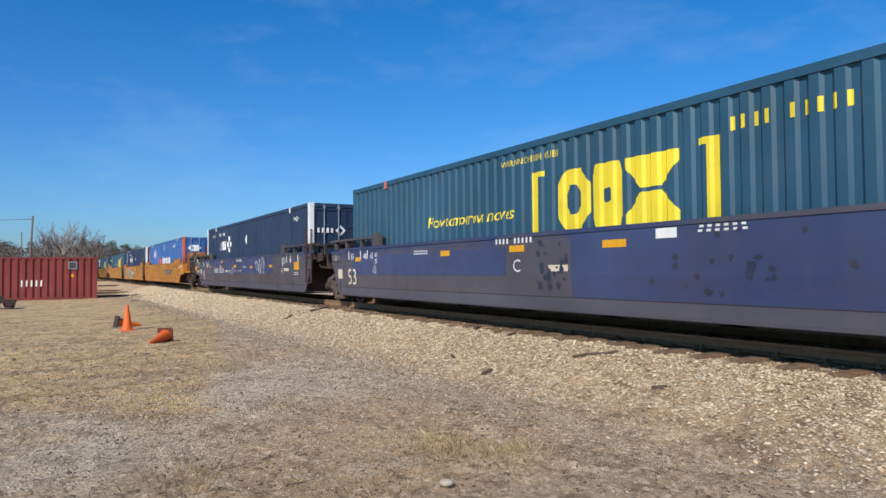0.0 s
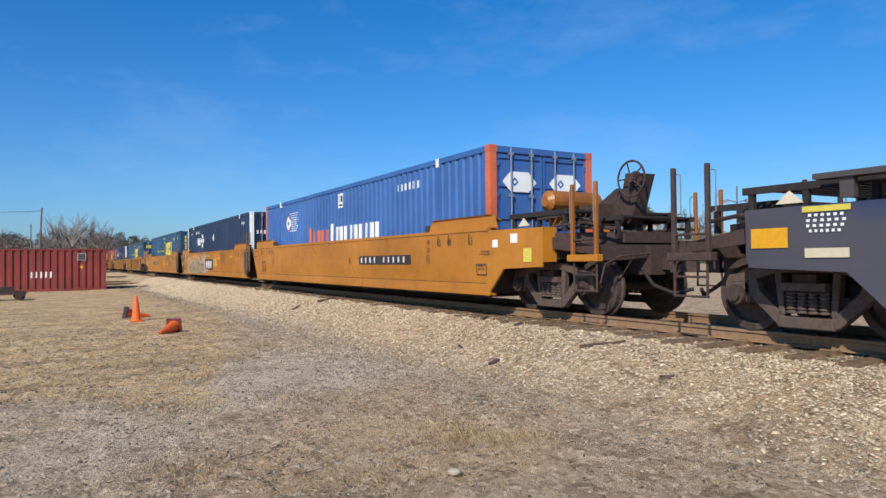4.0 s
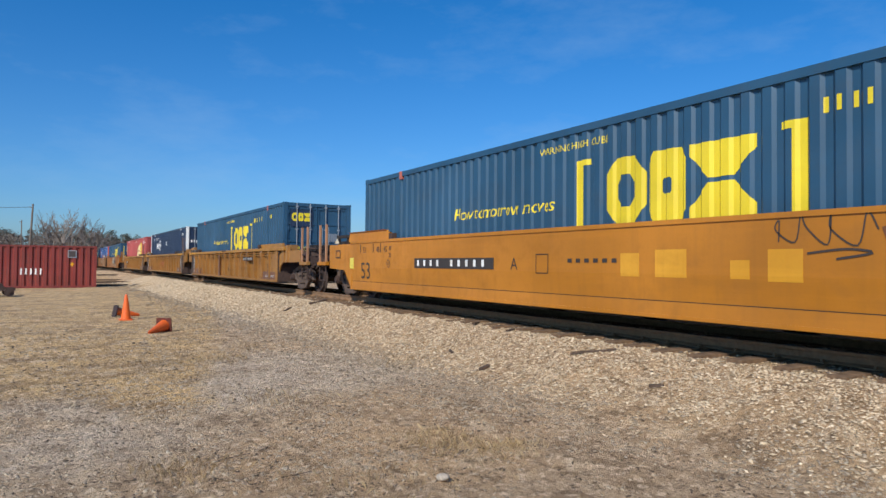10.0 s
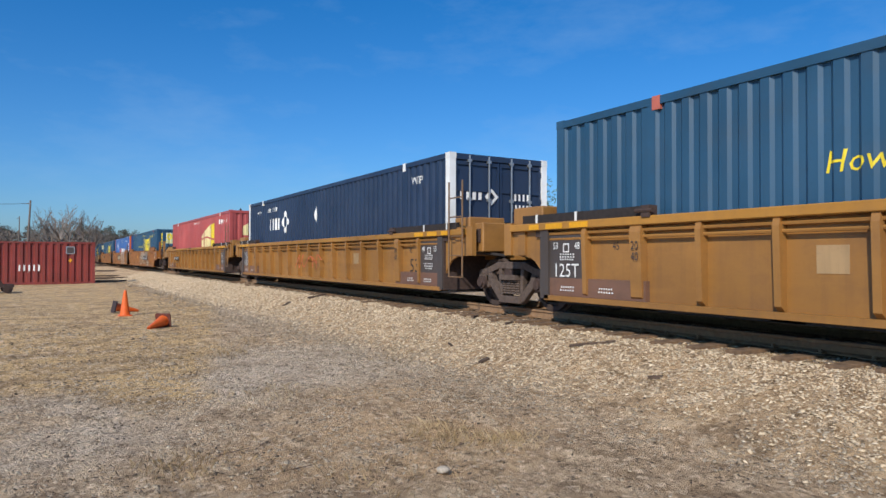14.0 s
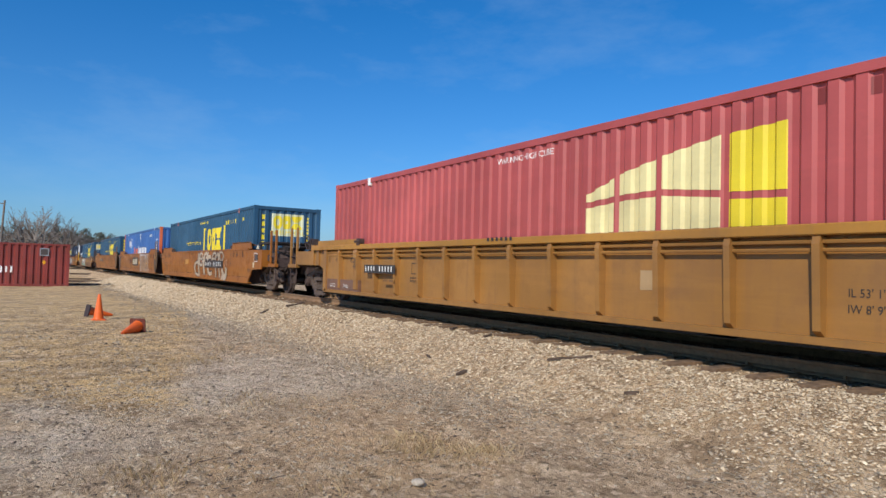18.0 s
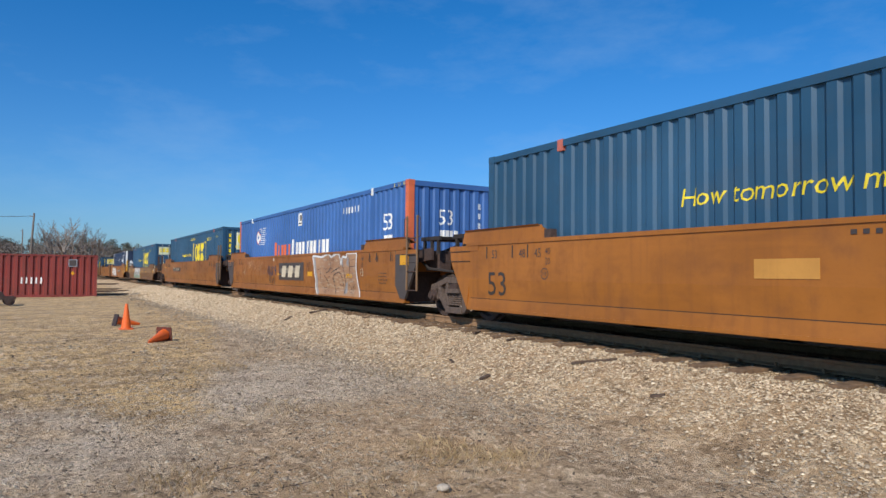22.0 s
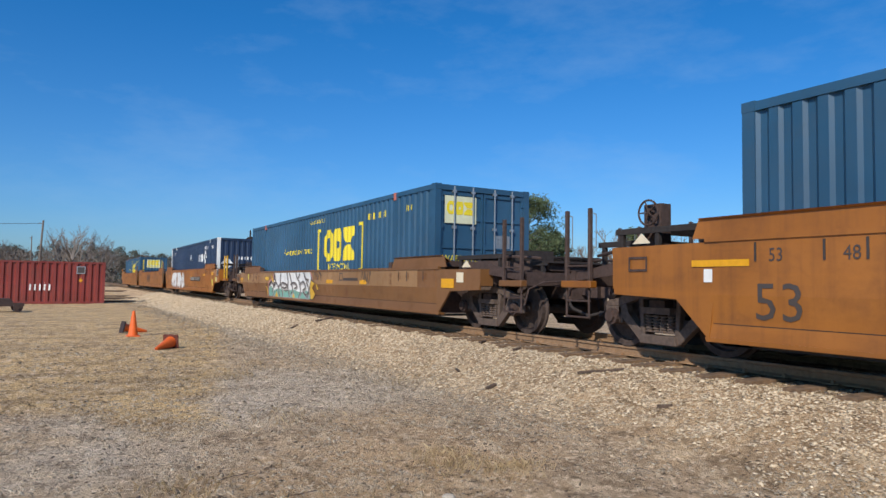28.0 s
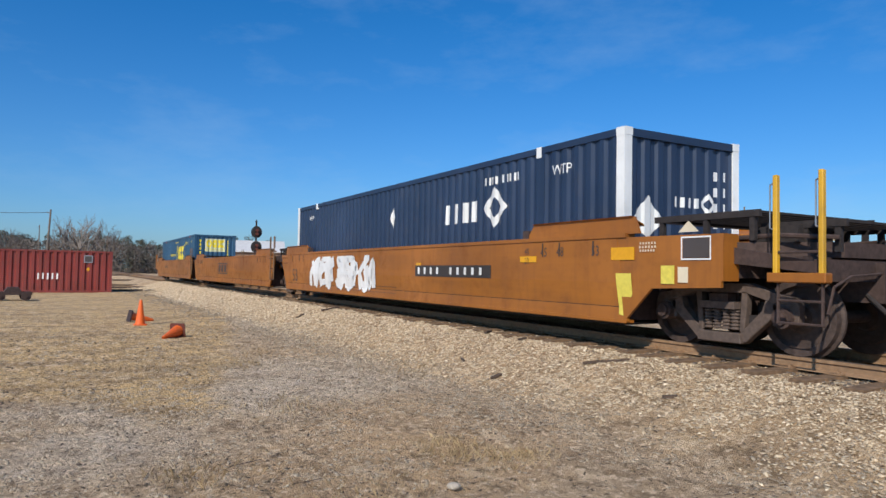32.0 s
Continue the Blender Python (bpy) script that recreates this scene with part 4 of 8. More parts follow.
def well_body(car, body, front, rear, dark_ends, top, body2=None):
    """A smooth-sided well: side sills, raised ends, floor and bulkheads."""
    high = top + 0.24
    ends = {-1: front, 1: rear}
    for s in (-1, 1):
        # the side sheet is folded twice along its length
        bm = bm_new()
        rows = [(z, WX - inset(z), 8.42 - 0.22 * (z - FLOOR) / (top - FLOOR)) for z in (FLOOR, FOLDS[1], FOLDS[0], top)]
        skin = [[[bm.verts.new((s * (x - back), q * l, z)) for q in (-1, 1)] for z, x, l in rows] for back in (0.0, 0.05)]
        for lo, hi, lo2, hi2 in zip(skin[0], skin[0][1:], skin[1], skin[1][1:]):
            bm.faces.new((lo[0], lo[1], hi[1], hi[0]))
            bm.faces.new((lo2[0], lo2[1], hi2[1], hi2[0]))
            for q in (0, 1):
                bm.faces.new((lo[q], lo2[q], hi2[q], hi[q]))
        for k in (0, -1):
            bm.faces.new((skin[0][k][0], skin[0][k][1], skin[1][k][1], skin[1][k][0]))
        bmesh.ops.recalc_face_normals(bm, faces=bm.faces)
        part("side_sill", bm, body, car)
        for z0, z1, w in ((FLOOR - 0.02, FLOOR + 0.03, -0.004), (top - 0.05, top + 0.012, 0.02)):
            bm = bm_new()
            box(bm, *sorted((s * (WX + w), s * (WX - 0.16))), -8.40, 8.40, z0, z1)
            part("flange", bm, body, car)
        bm = bm_new()
        box(bm, *sorted((s * (WX - 0.023), s * (WX - 0.05))), -8.3, 8.3, FOLDS[1] - 0.005, FOLDS[1] + 0.005)
        part("weld_line", bm, M_DARK, car)
        for e in (-1, 1):
            bm = bm_new()
            m = M_GREY if dark_ends and ends[e] != "coupler" else body
            if ends[e] == "coupler":
                prism(bm, [(e * 8.36, FLOOR), (e * 8.86, 0.76), (e * 9.96, 0.80), (e * 10.0, top - 0.06), (e * 8.20, top - 0.05)], *sorted((s * (WX - 0.007), s * (WX - 0.05))))
            else:
                if m is M_GREY:
                    prism(bm, [(e * 8.22, FLOOR + 0.08), (e * 8.46, FLOOR + 0.08), (e * 9.0, 1.16), (e * 9.05, top - 0.055), (e * 7.97, top - 0.055), (e * 7.97, 0.66)], *sorted((s * (WX + 0.005), s * (WX - 0.05))))
                else:
                    prism(bm, [(e * 8.42, FLOOR), (e * 9.0, 1.16), (e * 9.05, top - 0.05), (e * 8.20, top - 0.05)], *sorted((s * (WX - 0.005), s * (WX - 0.05))))
            part("end_panel", bm, m, car, "dark grey end panel" if m is M_GREY else "")
            if ends[e] == "coupler":
                bm = bm_new()
                box(bm, *sorted((s * (WX - 0.01), s * (WX - 0.30))), *sorted((e * 9.94, e * 9.99)), 0.88, top - 0.06)
                part("end_plate", bm, body, car)
                bm = bm_new()
                prism(bm, [(e * 9.30, top - 0.02), (e * 9.62, top - 0.02), (e * 9.46, top + 0.12)], *sorted((s * (WX - 0.02), s * (WX - 0.03))))
                part("triangle_sign", bm, M_CREAM, car, "small pale triangle sign")
            else:
                for z in (1.17, top - 0.16):
                    bm = bm_new()
                    box(bm, *sorted((s * (WX + 0.008), s * (WX - 0.03))), *sorted((e * 8.3, e * 9.04)), z, z + 0.014)
                    part("seam", bm, M_DARK, car)
                bm = bm_new()
                box(bm, *sorted((s * (WX + 0.009), s * (WX - 0.03))), *sorted((e * 8.0, e * 9.02)), top - 0.145, top - 0.055)
                part("painted_strip", bm, M_ORANGE if m is M_GREY else body, car)
            if body is M_SLATE:
                bm = bm_new()
                box(bm, *sorted((s * (WX - 0.02), s * (WX - 0.22))), *sorted((e * 5.95, e * 9.2)), high - 0.03, high + 0.03)
                for y in (6.0, 7.0, 8.0, 8.8):
                    box(bm, *sorted((s * (WX - 0.06), s * (WX - 0.14))), *sorted((e * y, e * (y + 0.14))), top, high - 0.02)
                part("raised_guide", bm, M_GREY, car, "dark grey container guide on short stanchions")
                bm = bm_new()
                prism(bm, [(e * (6.02 + 0.22 * math.cos(k * math.pi / 8)), top + 0.02 + 0.34 * math.sin(k * math.pi / 8)) for k in range(9)], *sorted((s * (WX - 0.01), s * (WX - 0.10))))
                part("guide_casting", bm, M_GREY, car, "rounded grey guide casting")
            else:
                bm = bm_new()
                prism(bm, [(e * 6.02, top), (e * 6.22, high), (e * 8.52, high), (e * 8.62, top)], *sorted((s * (WX - 0.03), s * (WX - 0.07))))
                part("raised_guide", bm, body2 or body, car, "raised container guide")
                bm = bm_new()
                prism(bm, [(s * (WX - 0.02), high - 0.012), (s * (WX + 0.015), high + 0.01), (s * (WX - 0.24), high - 0.10), (s * (WX - 0.25), high - 0.125)], *sorted((e * 6.22, e * 8.50)), axis=1)
                part("guide_lip", bm, body2 or body, car)
                bm = bm_new()
                box(bm, *sorted((s * (WX - 0.01), s * (WX - 0.14))), *sorted((e * 5.92, e * 6.08)), top, top + 0.15)
                part("guide_pivot", bm, M_RUST, car)
            for y in (7.72, 6.93, 6.5):
                bm = bm_new()
                box(bm, *sorted((s * (WX + 0.01), s * (WX - 0.02))), e * y - 0.012, e * y + 0.012, top - 0.30, top - 0.08)
                part("length_mark", bm, M_BLACK if body is not M_SLATE else M_SIGN, car)
    floor_and_bulkheads(car, body, 8.46 if body is M_TAN else 8.15)


def floor_and_bulkheads(car, body, back=8.15):
    bm = bm_new()
    for i in range(9):
        y = -8.0 + i * 2.0
        box(bm, -WX + 0.06, WX - 0.06, y - 0.2, y + 0.2, FLOOR - 0.06, FLOOR - 0.03)
    for s in (-1, 1):
        box(bm, *sorted((s * (WX - 0.06), s * (WX - 0.42))), -8.3, 8.3, FLOOR - 0.055, FLOOR - 0.026)
    part("well_floor", bm, M_DARK, car, "open well floor of cross bearers")
    for e in (-1, 1):
        bm = bm_new()
        at = back if e > 0 else 8.15
        box(bm, -WX + 0.05, WX - 0.05, *sorted((e * at, e * (at + 0.07))), FLOOR, 1.30)
        # dark steel colour here stands for the shade in the recess behind the wheels
        part("bulkhead", bm, M_RUST, car)
        bm = bm_new()
        box(bm, -WX + 0.05, WX - 0.05, *sorted((e * (at - 0.04), e * (at + 0.2))), 1.28, 1.40)
        part("top_beam", bm, M_RUST, car)


def ribbed_body(car, front, rear):
    """A well with a deep top chord and upright ribs."""
    top, chord = 1.50, 1.34
    ends = {-1: front, 1: rear}
    for s in (-1, 1):
        bm = bm_new()
        box(bm, *sorted((s * (WX - 0.14), s * (WX - 0.18))), -8.0, 8.0, FLOOR, chord + 0.05)
        part("side_sheet", bm, M_GOLD, car)
        bm = bm_new()
        box(bm, *sorted((s * (WX + 0.01), s * (WX - 0.16))), -9.0, 9.0, chord + 0.04, top)
        bmesh.ops.bevel(bm, geom=list(bm.edges), offset=0.012, segments=1, affect="EDGES")
        part("top_chord", bm, M_CHORD, car, "yellow top chord")
        for z, r in ((chord - 0.02, 0.028), (chord - 0.11, 0.022)):
            bm = bm_new()
            rod(bm, (s * (WX - 0.07), -8.0, z), (s * (WX - 0.07), 8.0, z), r, 6)
            part("side_pipe", bm, M_GOLD, car)
        bm = bm_new()
        box(bm, *sorted((s * (WX - 0.02), s * (WX - 0.22))), -8.1, 8.1, FLOOR - 0.02, FLOOR + 0.06)
        part("bottom_flange", bm, M_GOLD, car)
        for i in range(15):
            y = -7.16 + i * 14.32 / 14
            wide = 0.10 if i in (1, 13) else 0.042
            bm = bm_new()
            prism(bm, [(s * (WX - 0.16), FLOOR + 0.02), (s * (WX - 0.03), FLOOR + 0.12), (s * (WX + 0.005), chord - 0.05), (s * (WX - 0.02), chord + 0.05), (s * (WX - 0.16), chord + 0.05)], y - wide, y + wide, axis=1)
            part("rib", bm, M_GOLD, car)
        for e in (-1, 1):
            bm = bm_new()
            box(bm, *sorted((s * (WX - 0.02), s * (WX - 0.10))), *sorted((e * 8.0, e * 8.2)), FLOOR, chord + 0.04)
            part("end_post", bm, M_GREY if ends[e] != "coupler" else M_GOLD, car)
            bm = bm_new()
            box(bm, *sorted((s * (WX - 0.062), s * (WX - 0.15))), *sorted((e * 7.2, e * 8.0)), FLOOR + 0.34, chord - 0.05)
            part("mark_panel", bm, M_GREY if ends[e] != "coupler" else M_GOLD, car)
            bm = bm_new()
            box(bm, *sorted((s * (WX - 0.060), s * (WX - 0.15))), *sorted((e * 6.0, e * 8.0)), FLOOR + 0.062, FLOOR + 0.34)
            part("primer_band", bm, M_MAROON, car, "maroon primer band")
            # wheel arch
            far = 10.5 if ends[e] == "coupler" else 9.1
            arc = [(8.15 + 0.55 * (1 - math.cos(a)), 0.30 + 0.66 * math.sin(a)) for a in [i * math.pi / 12 for i in range(7)]]
            pts = [(e * y, z) for y, z in arc] + [(e * far, 0.98), (e * far, chord + 0.03), (e * 8.15, chord + 0.03)]
            bm = bm_new()
            prism(bm, pts, *sorted((s * (WX - 0.10), s * (WX - 0.14))))
            part("end_panel", bm, M_GOLD, car)
            bm = bm_new()
            box(bm, *sorted((s * (WX - 0.05), s * (WX - 0.13))), *sorted((e * 6.0, e * 8.7)), top, top + 0.14)
            part("raised_guide", bm, M_CHORD if ends[e] == "coupler" else M_DARK, car, "raised container guide")
            if ends[e] != "coupler":
                for y in (7.35, 8.3):
                    bm = bm_new()
                    box(bm, *sorted((s * (WX - 0.046), s * (WX - 0.10))), *sorted((e * y, e * (y + 0.05))), top + 0.001, top + 0.144)
                    part("white_band", bm, M_SIGN, car)
            for r0, r1 in ((7.05, 7.45), (7.62, 8.02), (8.2, 8.45)):
                bm = bm_new()
                box(bm, *sorted((s * (WX + 0.016), s * WX)), *sorted((e * r0, e * r1)), chord + 0.055, top - 0.02)
                part("reflector", bm, M_REFLECT if ends[e] != "coupler" else M_CHORD, car)
            bm = bm_new()
            box(bm, *sorted((s * (WX + 0.03), s * (WX - 0.12))), *sorted((e * 5.85, e * 6.0)), top - 0.02, top + 0.14)
            rod(bm, (s * (WX + 0.02), e * 5.8, top + 0.07), (s * (WX + 0.02), e * 6.1, top + 0.07), 0.03, 8)
            part("guide_latch", bm, M_RUST, car)
            bm = bm_new()
            box(bm, *sorted((s * 1.3, s * 1.05)), *sorted((e * 8.4, e * 9.0)), chord + 0.02, chord + 0.24)
            part("end_bracket", bm, M_GOLD, car)
            for y in (8.75, 9.15):
                bm = bm_new()
                box(bm, *sorted((s * (WX - 0.06), s * (WX - 0.16))), e * y - 0.10, e * y + 0.10, 0.98, chord + 0.2)
                part("jack_pad", bm, M_GOLD, car)
    floor_and_bulkheads(car, M_GOLD)


FOLDS = (0.83, 0.483)   # where the side of a smooth car is folded
FOLDED = set()


def inset(z):
    """How far the folded side lies inside its upper half at a height."""
    hi, lo = FOLDS
    if z >= hi:
        return 0.0
    if z >= lo:
        return 0.026 * (hi - z) / (hi - lo)
    return 0.026 - 0.016 * (lo - z) / (lo - FLOOR)


def lay(bm, car):
    """Bends a mark onto the folds of a smooth car's side."""
    if car.name in FOLDED:
        for z in FOLDS:
            bmesh.ops.bisect_plane(bm, geom=list(bm.verts) + list(bm.edges) + list(bm.faces), plane_co=(0, 0, z), plane_no=(0, 0, 1), dist=1e-5)
        for v in bm.verts:
            v.co.x += inset(v.co.z)


def on_car(name, bm, material, car, y, z, label="", out=0.0):
    for v in bm.verts:
        v.co = (-WX - 0.008 - out, y - v.co.x, z + v.co.y)
    lay(bm, car)
    flat = bm_new()
    for f in bm.faces:
        flat.faces.new([flat.verts.new(v.co) for v in f.verts])
    bmesh.ops.remove_doubles(flat, verts=flat.verts, dist=1e-6)
    if name == "number_mark":
        for f in flat.faces:
            one = bm_new()
            one.faces.new([one.verts.new(v.co) for v in f.verts])
            last = part(name, one, material, car, label)
        return last
    return part(name, flat, material, car, label)


def board(car, y, z, w, h, ink=None, n=10, back=None):
    """A number board: dark panel with plain bars."""
    bm = bm_new()
    box(bm, -WX - 0.010, -WX - 0.001, y - w / 2, y + w / 2, z - h / 2, z + h / 2)
    p = part("number_board", bm, back or M_BLACK, car, "dark number board")
    on_car("number_mark", bars(n, w * 0.92, h * 0.60, 0.55, (4,)), ink or M_SIGN, p, y - 0.02, z - h * 0.28, out=0.009)


def plate(car, name, y, z, w, h, material, label="", out=0.0):
    bm = bm_new()
    box(bm, -WX - 0.008 - out, -WX - 0.001 - out, y - w / 2, y + w / 2, z - h / 2, z + h / 2)
    lay(bm, car)
    return part(name, bm, material, car, label)


def well_car(place, style, body, front, rear, label, dark=False, top=TOP, posts=None, brake=None, ladders=(), small=None):
    car = tagged(new("well_car"), label, "rail car", "cars of the train")
    if style == "ribbed":
        ribbed_body(car, front, rear)
    else:
        FOLDED.add(car.name)
        well_body(car, body, front, rear, dark, top)
    for e, kind in ((-1, front), (1, rear)):
        if kind == "coupler":
            coupler_end(car, e, body, posts or M_RUST, "small" if small and e > 0 else brake == e, top if style != "ribbed" else 1.46, small)
        else:
            joint_end(car, e, body, e > 0, e in ladders, top if style != "ribbed" else 1.46, 2.22 if style != "ribbed" else 2.45)
    return rides(car, place + CL)

SPLINTERS = (  # x, y, length, half thickness, turn
    (6.6, 18.5, 0.55, 0.045, 10), (6.35, 6.8, 0.62, 0.022, -48), (5.85, 5.25, 0.16, 0.028, -60), (6.8, 10.4, 0.30, 0.03, 40), (5.3, 7.9, 0.16, 0.03, 10),
    (5.6, 9.3, 0.24, 0.02, 70), (5.8, 18.8, 0.3, 0.03, 30), (6.7, 9.2, 0.18, 0.025, 15), (1.3, 5.6, 0.3, 0.004, 20), (1.6, 4.9, 0.26, 0.004, 12), (3.3, 8.6, 0.2, 0.006, 60))
BARE_TREES = ((0.4, 118, 12.6, 3), (-0.2, 126, 11.8, 8), (1.3, 122, 11.8, 21), (2.4, 112, 9.4, 5), (-3.8, 150, 11.5, 6),   # bearing, distance, height
              (48.6, 74, 8.2, 31), (50.2, 78, 8.6, 32), (51.6, 76, 8.0, 33), (44.2, 80, 10.2, 34), (45.6, 84, 8.5, 35), (41.8, 90, 9.0, 36))
PINES = ((37.0, 76, 10.8, 3.5, 4), (46.1, 95, 9.0, 2.2, 5), (38.8, 82, 8.0, 2.2, 6), (56.5, 90, 7.6, 2.2, 7))


# ---- ground and track ----
def smooth(a, b, v):
    k = min(1.0, max(0.0, (v - a) / (b - a)))
    return k * k * (3 - 2 * k)


def ground_z(x, y):
    d = x - (track_x(y) - TRACK)
    up = 0.499 * smooth(4.6, 6.95, d) * (1 - smooth(10.6, 13.5, d))
    lump = noise.noise((x * 0.35, y * 0.35, 0)) * 0.05 + noise.noise((x * 1.3, y * 1.3, 3)) * 0.018
    if 1.5 < y < 22 and -3 < x < 8:
        lump += noise.noise((x * 4.1, y * 4.1, 7)) * 0.024 + noise.noise((x * 9.5, y * 9.5, 1)) * 0.015
    return up + lump * (1 - 0.75 * smooth(5.8, 6.8, d) * (1 - smooth(10.4, 11.5, d)))


def spaced(lo, mid0, mid1, hi, fine, grow=1.35):
    out = list(np.arange(mid0, mid1, fine))
    step, v = fine, mid0
    while v > lo:
        step *= grow
        v -= step
        out.insert(0, v)
    step, v = fine, mid1
    while v < hi:
        out.append(v)
        step *= grow
        v += step
    return out + [hi]


def ground_material():
    m, nt, b = nodes_of("dry_ground")
    geo = nt.nodes.new("ShaderNodeNewGeometry").outputs["Position"]

    def zone(name, scale, lo, hi):
        """A stretch of ground, its edge broken up."""
        at = nt.nodes.new("ShaderNodeAttribute")
        at.attribute_name = name
        add = nt.nodes.new("ShaderNodeMath")
        add.operation = "MULTIPLY_ADD"
        nt.links.new(noise_node(nt, geo, scale, 7, 0.68), add.inputs[0])
        add.inputs[1].default_value = 1.3
        nt.links.new(at.outputs["Fac"], add.inputs[2])
        return ramp_node(nt, add.outputs[0], lo, hi)
    dirt = mix_node(nt, ramp_node(nt, noise_node(nt, geo, 17, 8, 0.78), 0.3, 0.7), (0.32, 0.235, 0.155), (0.67, 0.53, 0.385))
    grey = mix_node(nt, ramp_node(nt, noise_node(nt, geo, 26, 8, 0.8), 0.3, 0.68), (0.42, 0.345, 0.275), (0.80, 0.70, 0.585))
    straw = mix_node(nt, ramp_node(nt, noise_node(nt, geo, 24, 8, 0.75, (1, 0.35, 1)), 0.3, 0.7), (0.44, 0.295, 0.145), (0.82, 0.61, 0.335))
    straw = mix_node(nt, times_node(nt, ramp_node(nt, noise_node(nt, geo, 1.1, 7, 0.72, (0.45, 1.1, 1)), 0.47, 0.60), 0.7), straw, (0.27, 0.185, 0.105))
    weed = mix_node(nt, ramp_node(nt, noise_node(nt, geo, 38, 8, 0.8), 0.3, 0.7), (0.34, 0.235, 0.14), (0.74, 0.55, 0.365))
    pale = mix_node(nt, ramp_node(nt, noise_node(nt, geo, 22, 8, 0.8), 0.28, 0.7), (0.29, 0.205, 0.125), (0.66, 0.50, 0.33))
    col = mix_node(nt, zone("gravel", 1.1, 0.95, 1.35), dirt, grey)
    col = mix_node(nt, zone("straw", 0.7, 0.95, 1.35), col, straw)
    col = mix_node(nt, zone("weed", 2.2, 0.95, 1.4), col, weed)
    col = mix_node(nt, zone("stone", 1.2, 0.95, 1.4), col, pale)
    col = mix_node(nt, times_node(nt, zone("soil", 1.8, 1.0, 1.45), 0.6), col, (0.20, 0.148, 0.102))
    for scale, lo, hi, much, tint in ((0.9, 0.50, 0.62, 0.34, (0.30, 0.215, 0.145)), (3.1, 0.54, 0.62, 0.50, (0.76, 0.63, 0.47)), (2.3, 0.54, 0.61, 0.50, (0.21, 0.148, 0.096)), (6.5, 0.55, 0.61, 0.54, (0.15, 0.108, 0.07)), (14.0, 0.55, 0.61, 0.65, (0.82, 0.69, 0.53)), (17.0, 0.57, 0.63, 0.55, (0.13, 0.09, 0.06))):
        col = mix_node(nt, times_node(nt, ramp_node(nt, noise_node(nt, geo, scale, 5, 0.62, (1, 0.8, 1)), lo, hi), much), col, tint)
    warm = nt.nodes.new("ShaderNodeMix")
    warm.data_type, warm.blend_type = "RGBA", "MULTIPLY"
    warm.inputs["Factor"].default_value = 1.0
    warm.inputs[7].default_value = (1.06, 0.965, 0.855, 1)
    nt.links.new(col, warm.inputs[6])
    nt.links.new(warm.outputs[2], b.inputs["Base Color"])
    b.inputs["Roughness"].default_value = 0.95
    b.inputs["Specular IOR Level"].default_value = 0.15
    bu = nt.nodes.new("ShaderNodeBump")
    bu.inputs["Strength"].default_value, bu.inputs["Distance"].default_value = 1.0, 0.035
    nt.links.new(noise_node(nt, geo, 20, 8, 0.8), bu.inputs["Height"])
    nt.links.new(bu.outputs["Normal"], b.inputs["Normal"])
    return m


def spread(x, y, cx, cy, rx, ry):
    return math.exp(-(((x - cx) / rx) ** 2 + ((y - cy) / ry) ** 2))


def zones(x, y):
    """How much straw, grey gravel, weeds, ballast stone and bare dark soil there is at a place."""
    d = x - (track_x(y) - TRACK)
    lane = 0.2 * y - 0.2      # the gravel lane runs to the right of this line's left edge
    straw = smooth(lane + 1.2, lane - 0.6, x) * smooth(7.0, 11.5, y + 0.5 * x + 2.2 * noise.noise((x * 0.5, y * 0.35, 5)))
    gravel = 0.9 * spread(x, y, 3.6, 10.0, 1.9, 2.2) + 0.7 * spread(x, y, 1.0, 8.4, 1.8, 1.3) + 0.75 * spread(x, y, 5.0, 21, 1.6, 7) + 0.8 * spread(x, y, 3.8, 36, 4.5, 2.2) + 0.55 * spread(x, y, 0.2, 6.4, 1.2, 0.9)
    weed = 0.95 * spread(x, y, 2.7, 5.4, 1.6, 1.6) + 0.5 * spread(x, y, 3.4, 7.2, 0.9, 0.6) + 0.5 * spread(x, y, 3.6, 12.8, 1.4, 1.2) + 0.5 * spread(x, y, 1.2, 5.0, 0.9, 0.6)
    stone = smooth(4.2, 5.6, d)
    soil = 0.62 * spread(x, y, 5.1, 5.1, 0.55, 0.22) + 0.55 * spread(x, y, 4.9, 3.9, 0.7, 0.25) + 0.4 * spread(x, y, 4.2, 3.0, 0.6, 0.3) + 0.3 * spread(x, y, 4.6, 8.2, 0.6, 0.4)
    soil += 1.0 * smooth(7.35, 7.6, d) * (1 - smooth(9.2, 9.4, d))
    return straw, gravel, weed, stone, soil


xs = spaced(-1500, -3, 8, 1500, 0.055, 1.25)
ys = spaced(-900, 2.2, 17, 3500, 0.055, 1.12)
verts = [(x, y, ground_z(x, y)) for y in ys for x in xs]
nx = len(xs)
faces = [(j * nx + i, j * nx + i + 1, (j + 1) * nx + i + 1, (j + 1) * nx + i) for j in range(len(ys) - 1) for i in range(nx - 1)]
me = bpy.data.meshes.new("ground")
me.from_pydata(verts, [], faces)
me.polygons.foreach_set("use_smooth", [True] * len(faces))
kinds = np.array([zones(v[0], v[1]) for v in verts])
for i, key in enumerate(("straw", "gravel", "weed", "stone", "soil")):
    me.attributes.new(key, "FLOAT", "POINT").data.foreach_set("value", np.ascontiguousarray(kinds[:, i]))
M_GROUND = ground_material()
me.materials.append(M_GROUND)
tagged(new("ground", me), "dry ground of sandy dirt, grey gravel and straw-coloured grass", "ground", kind="structure")


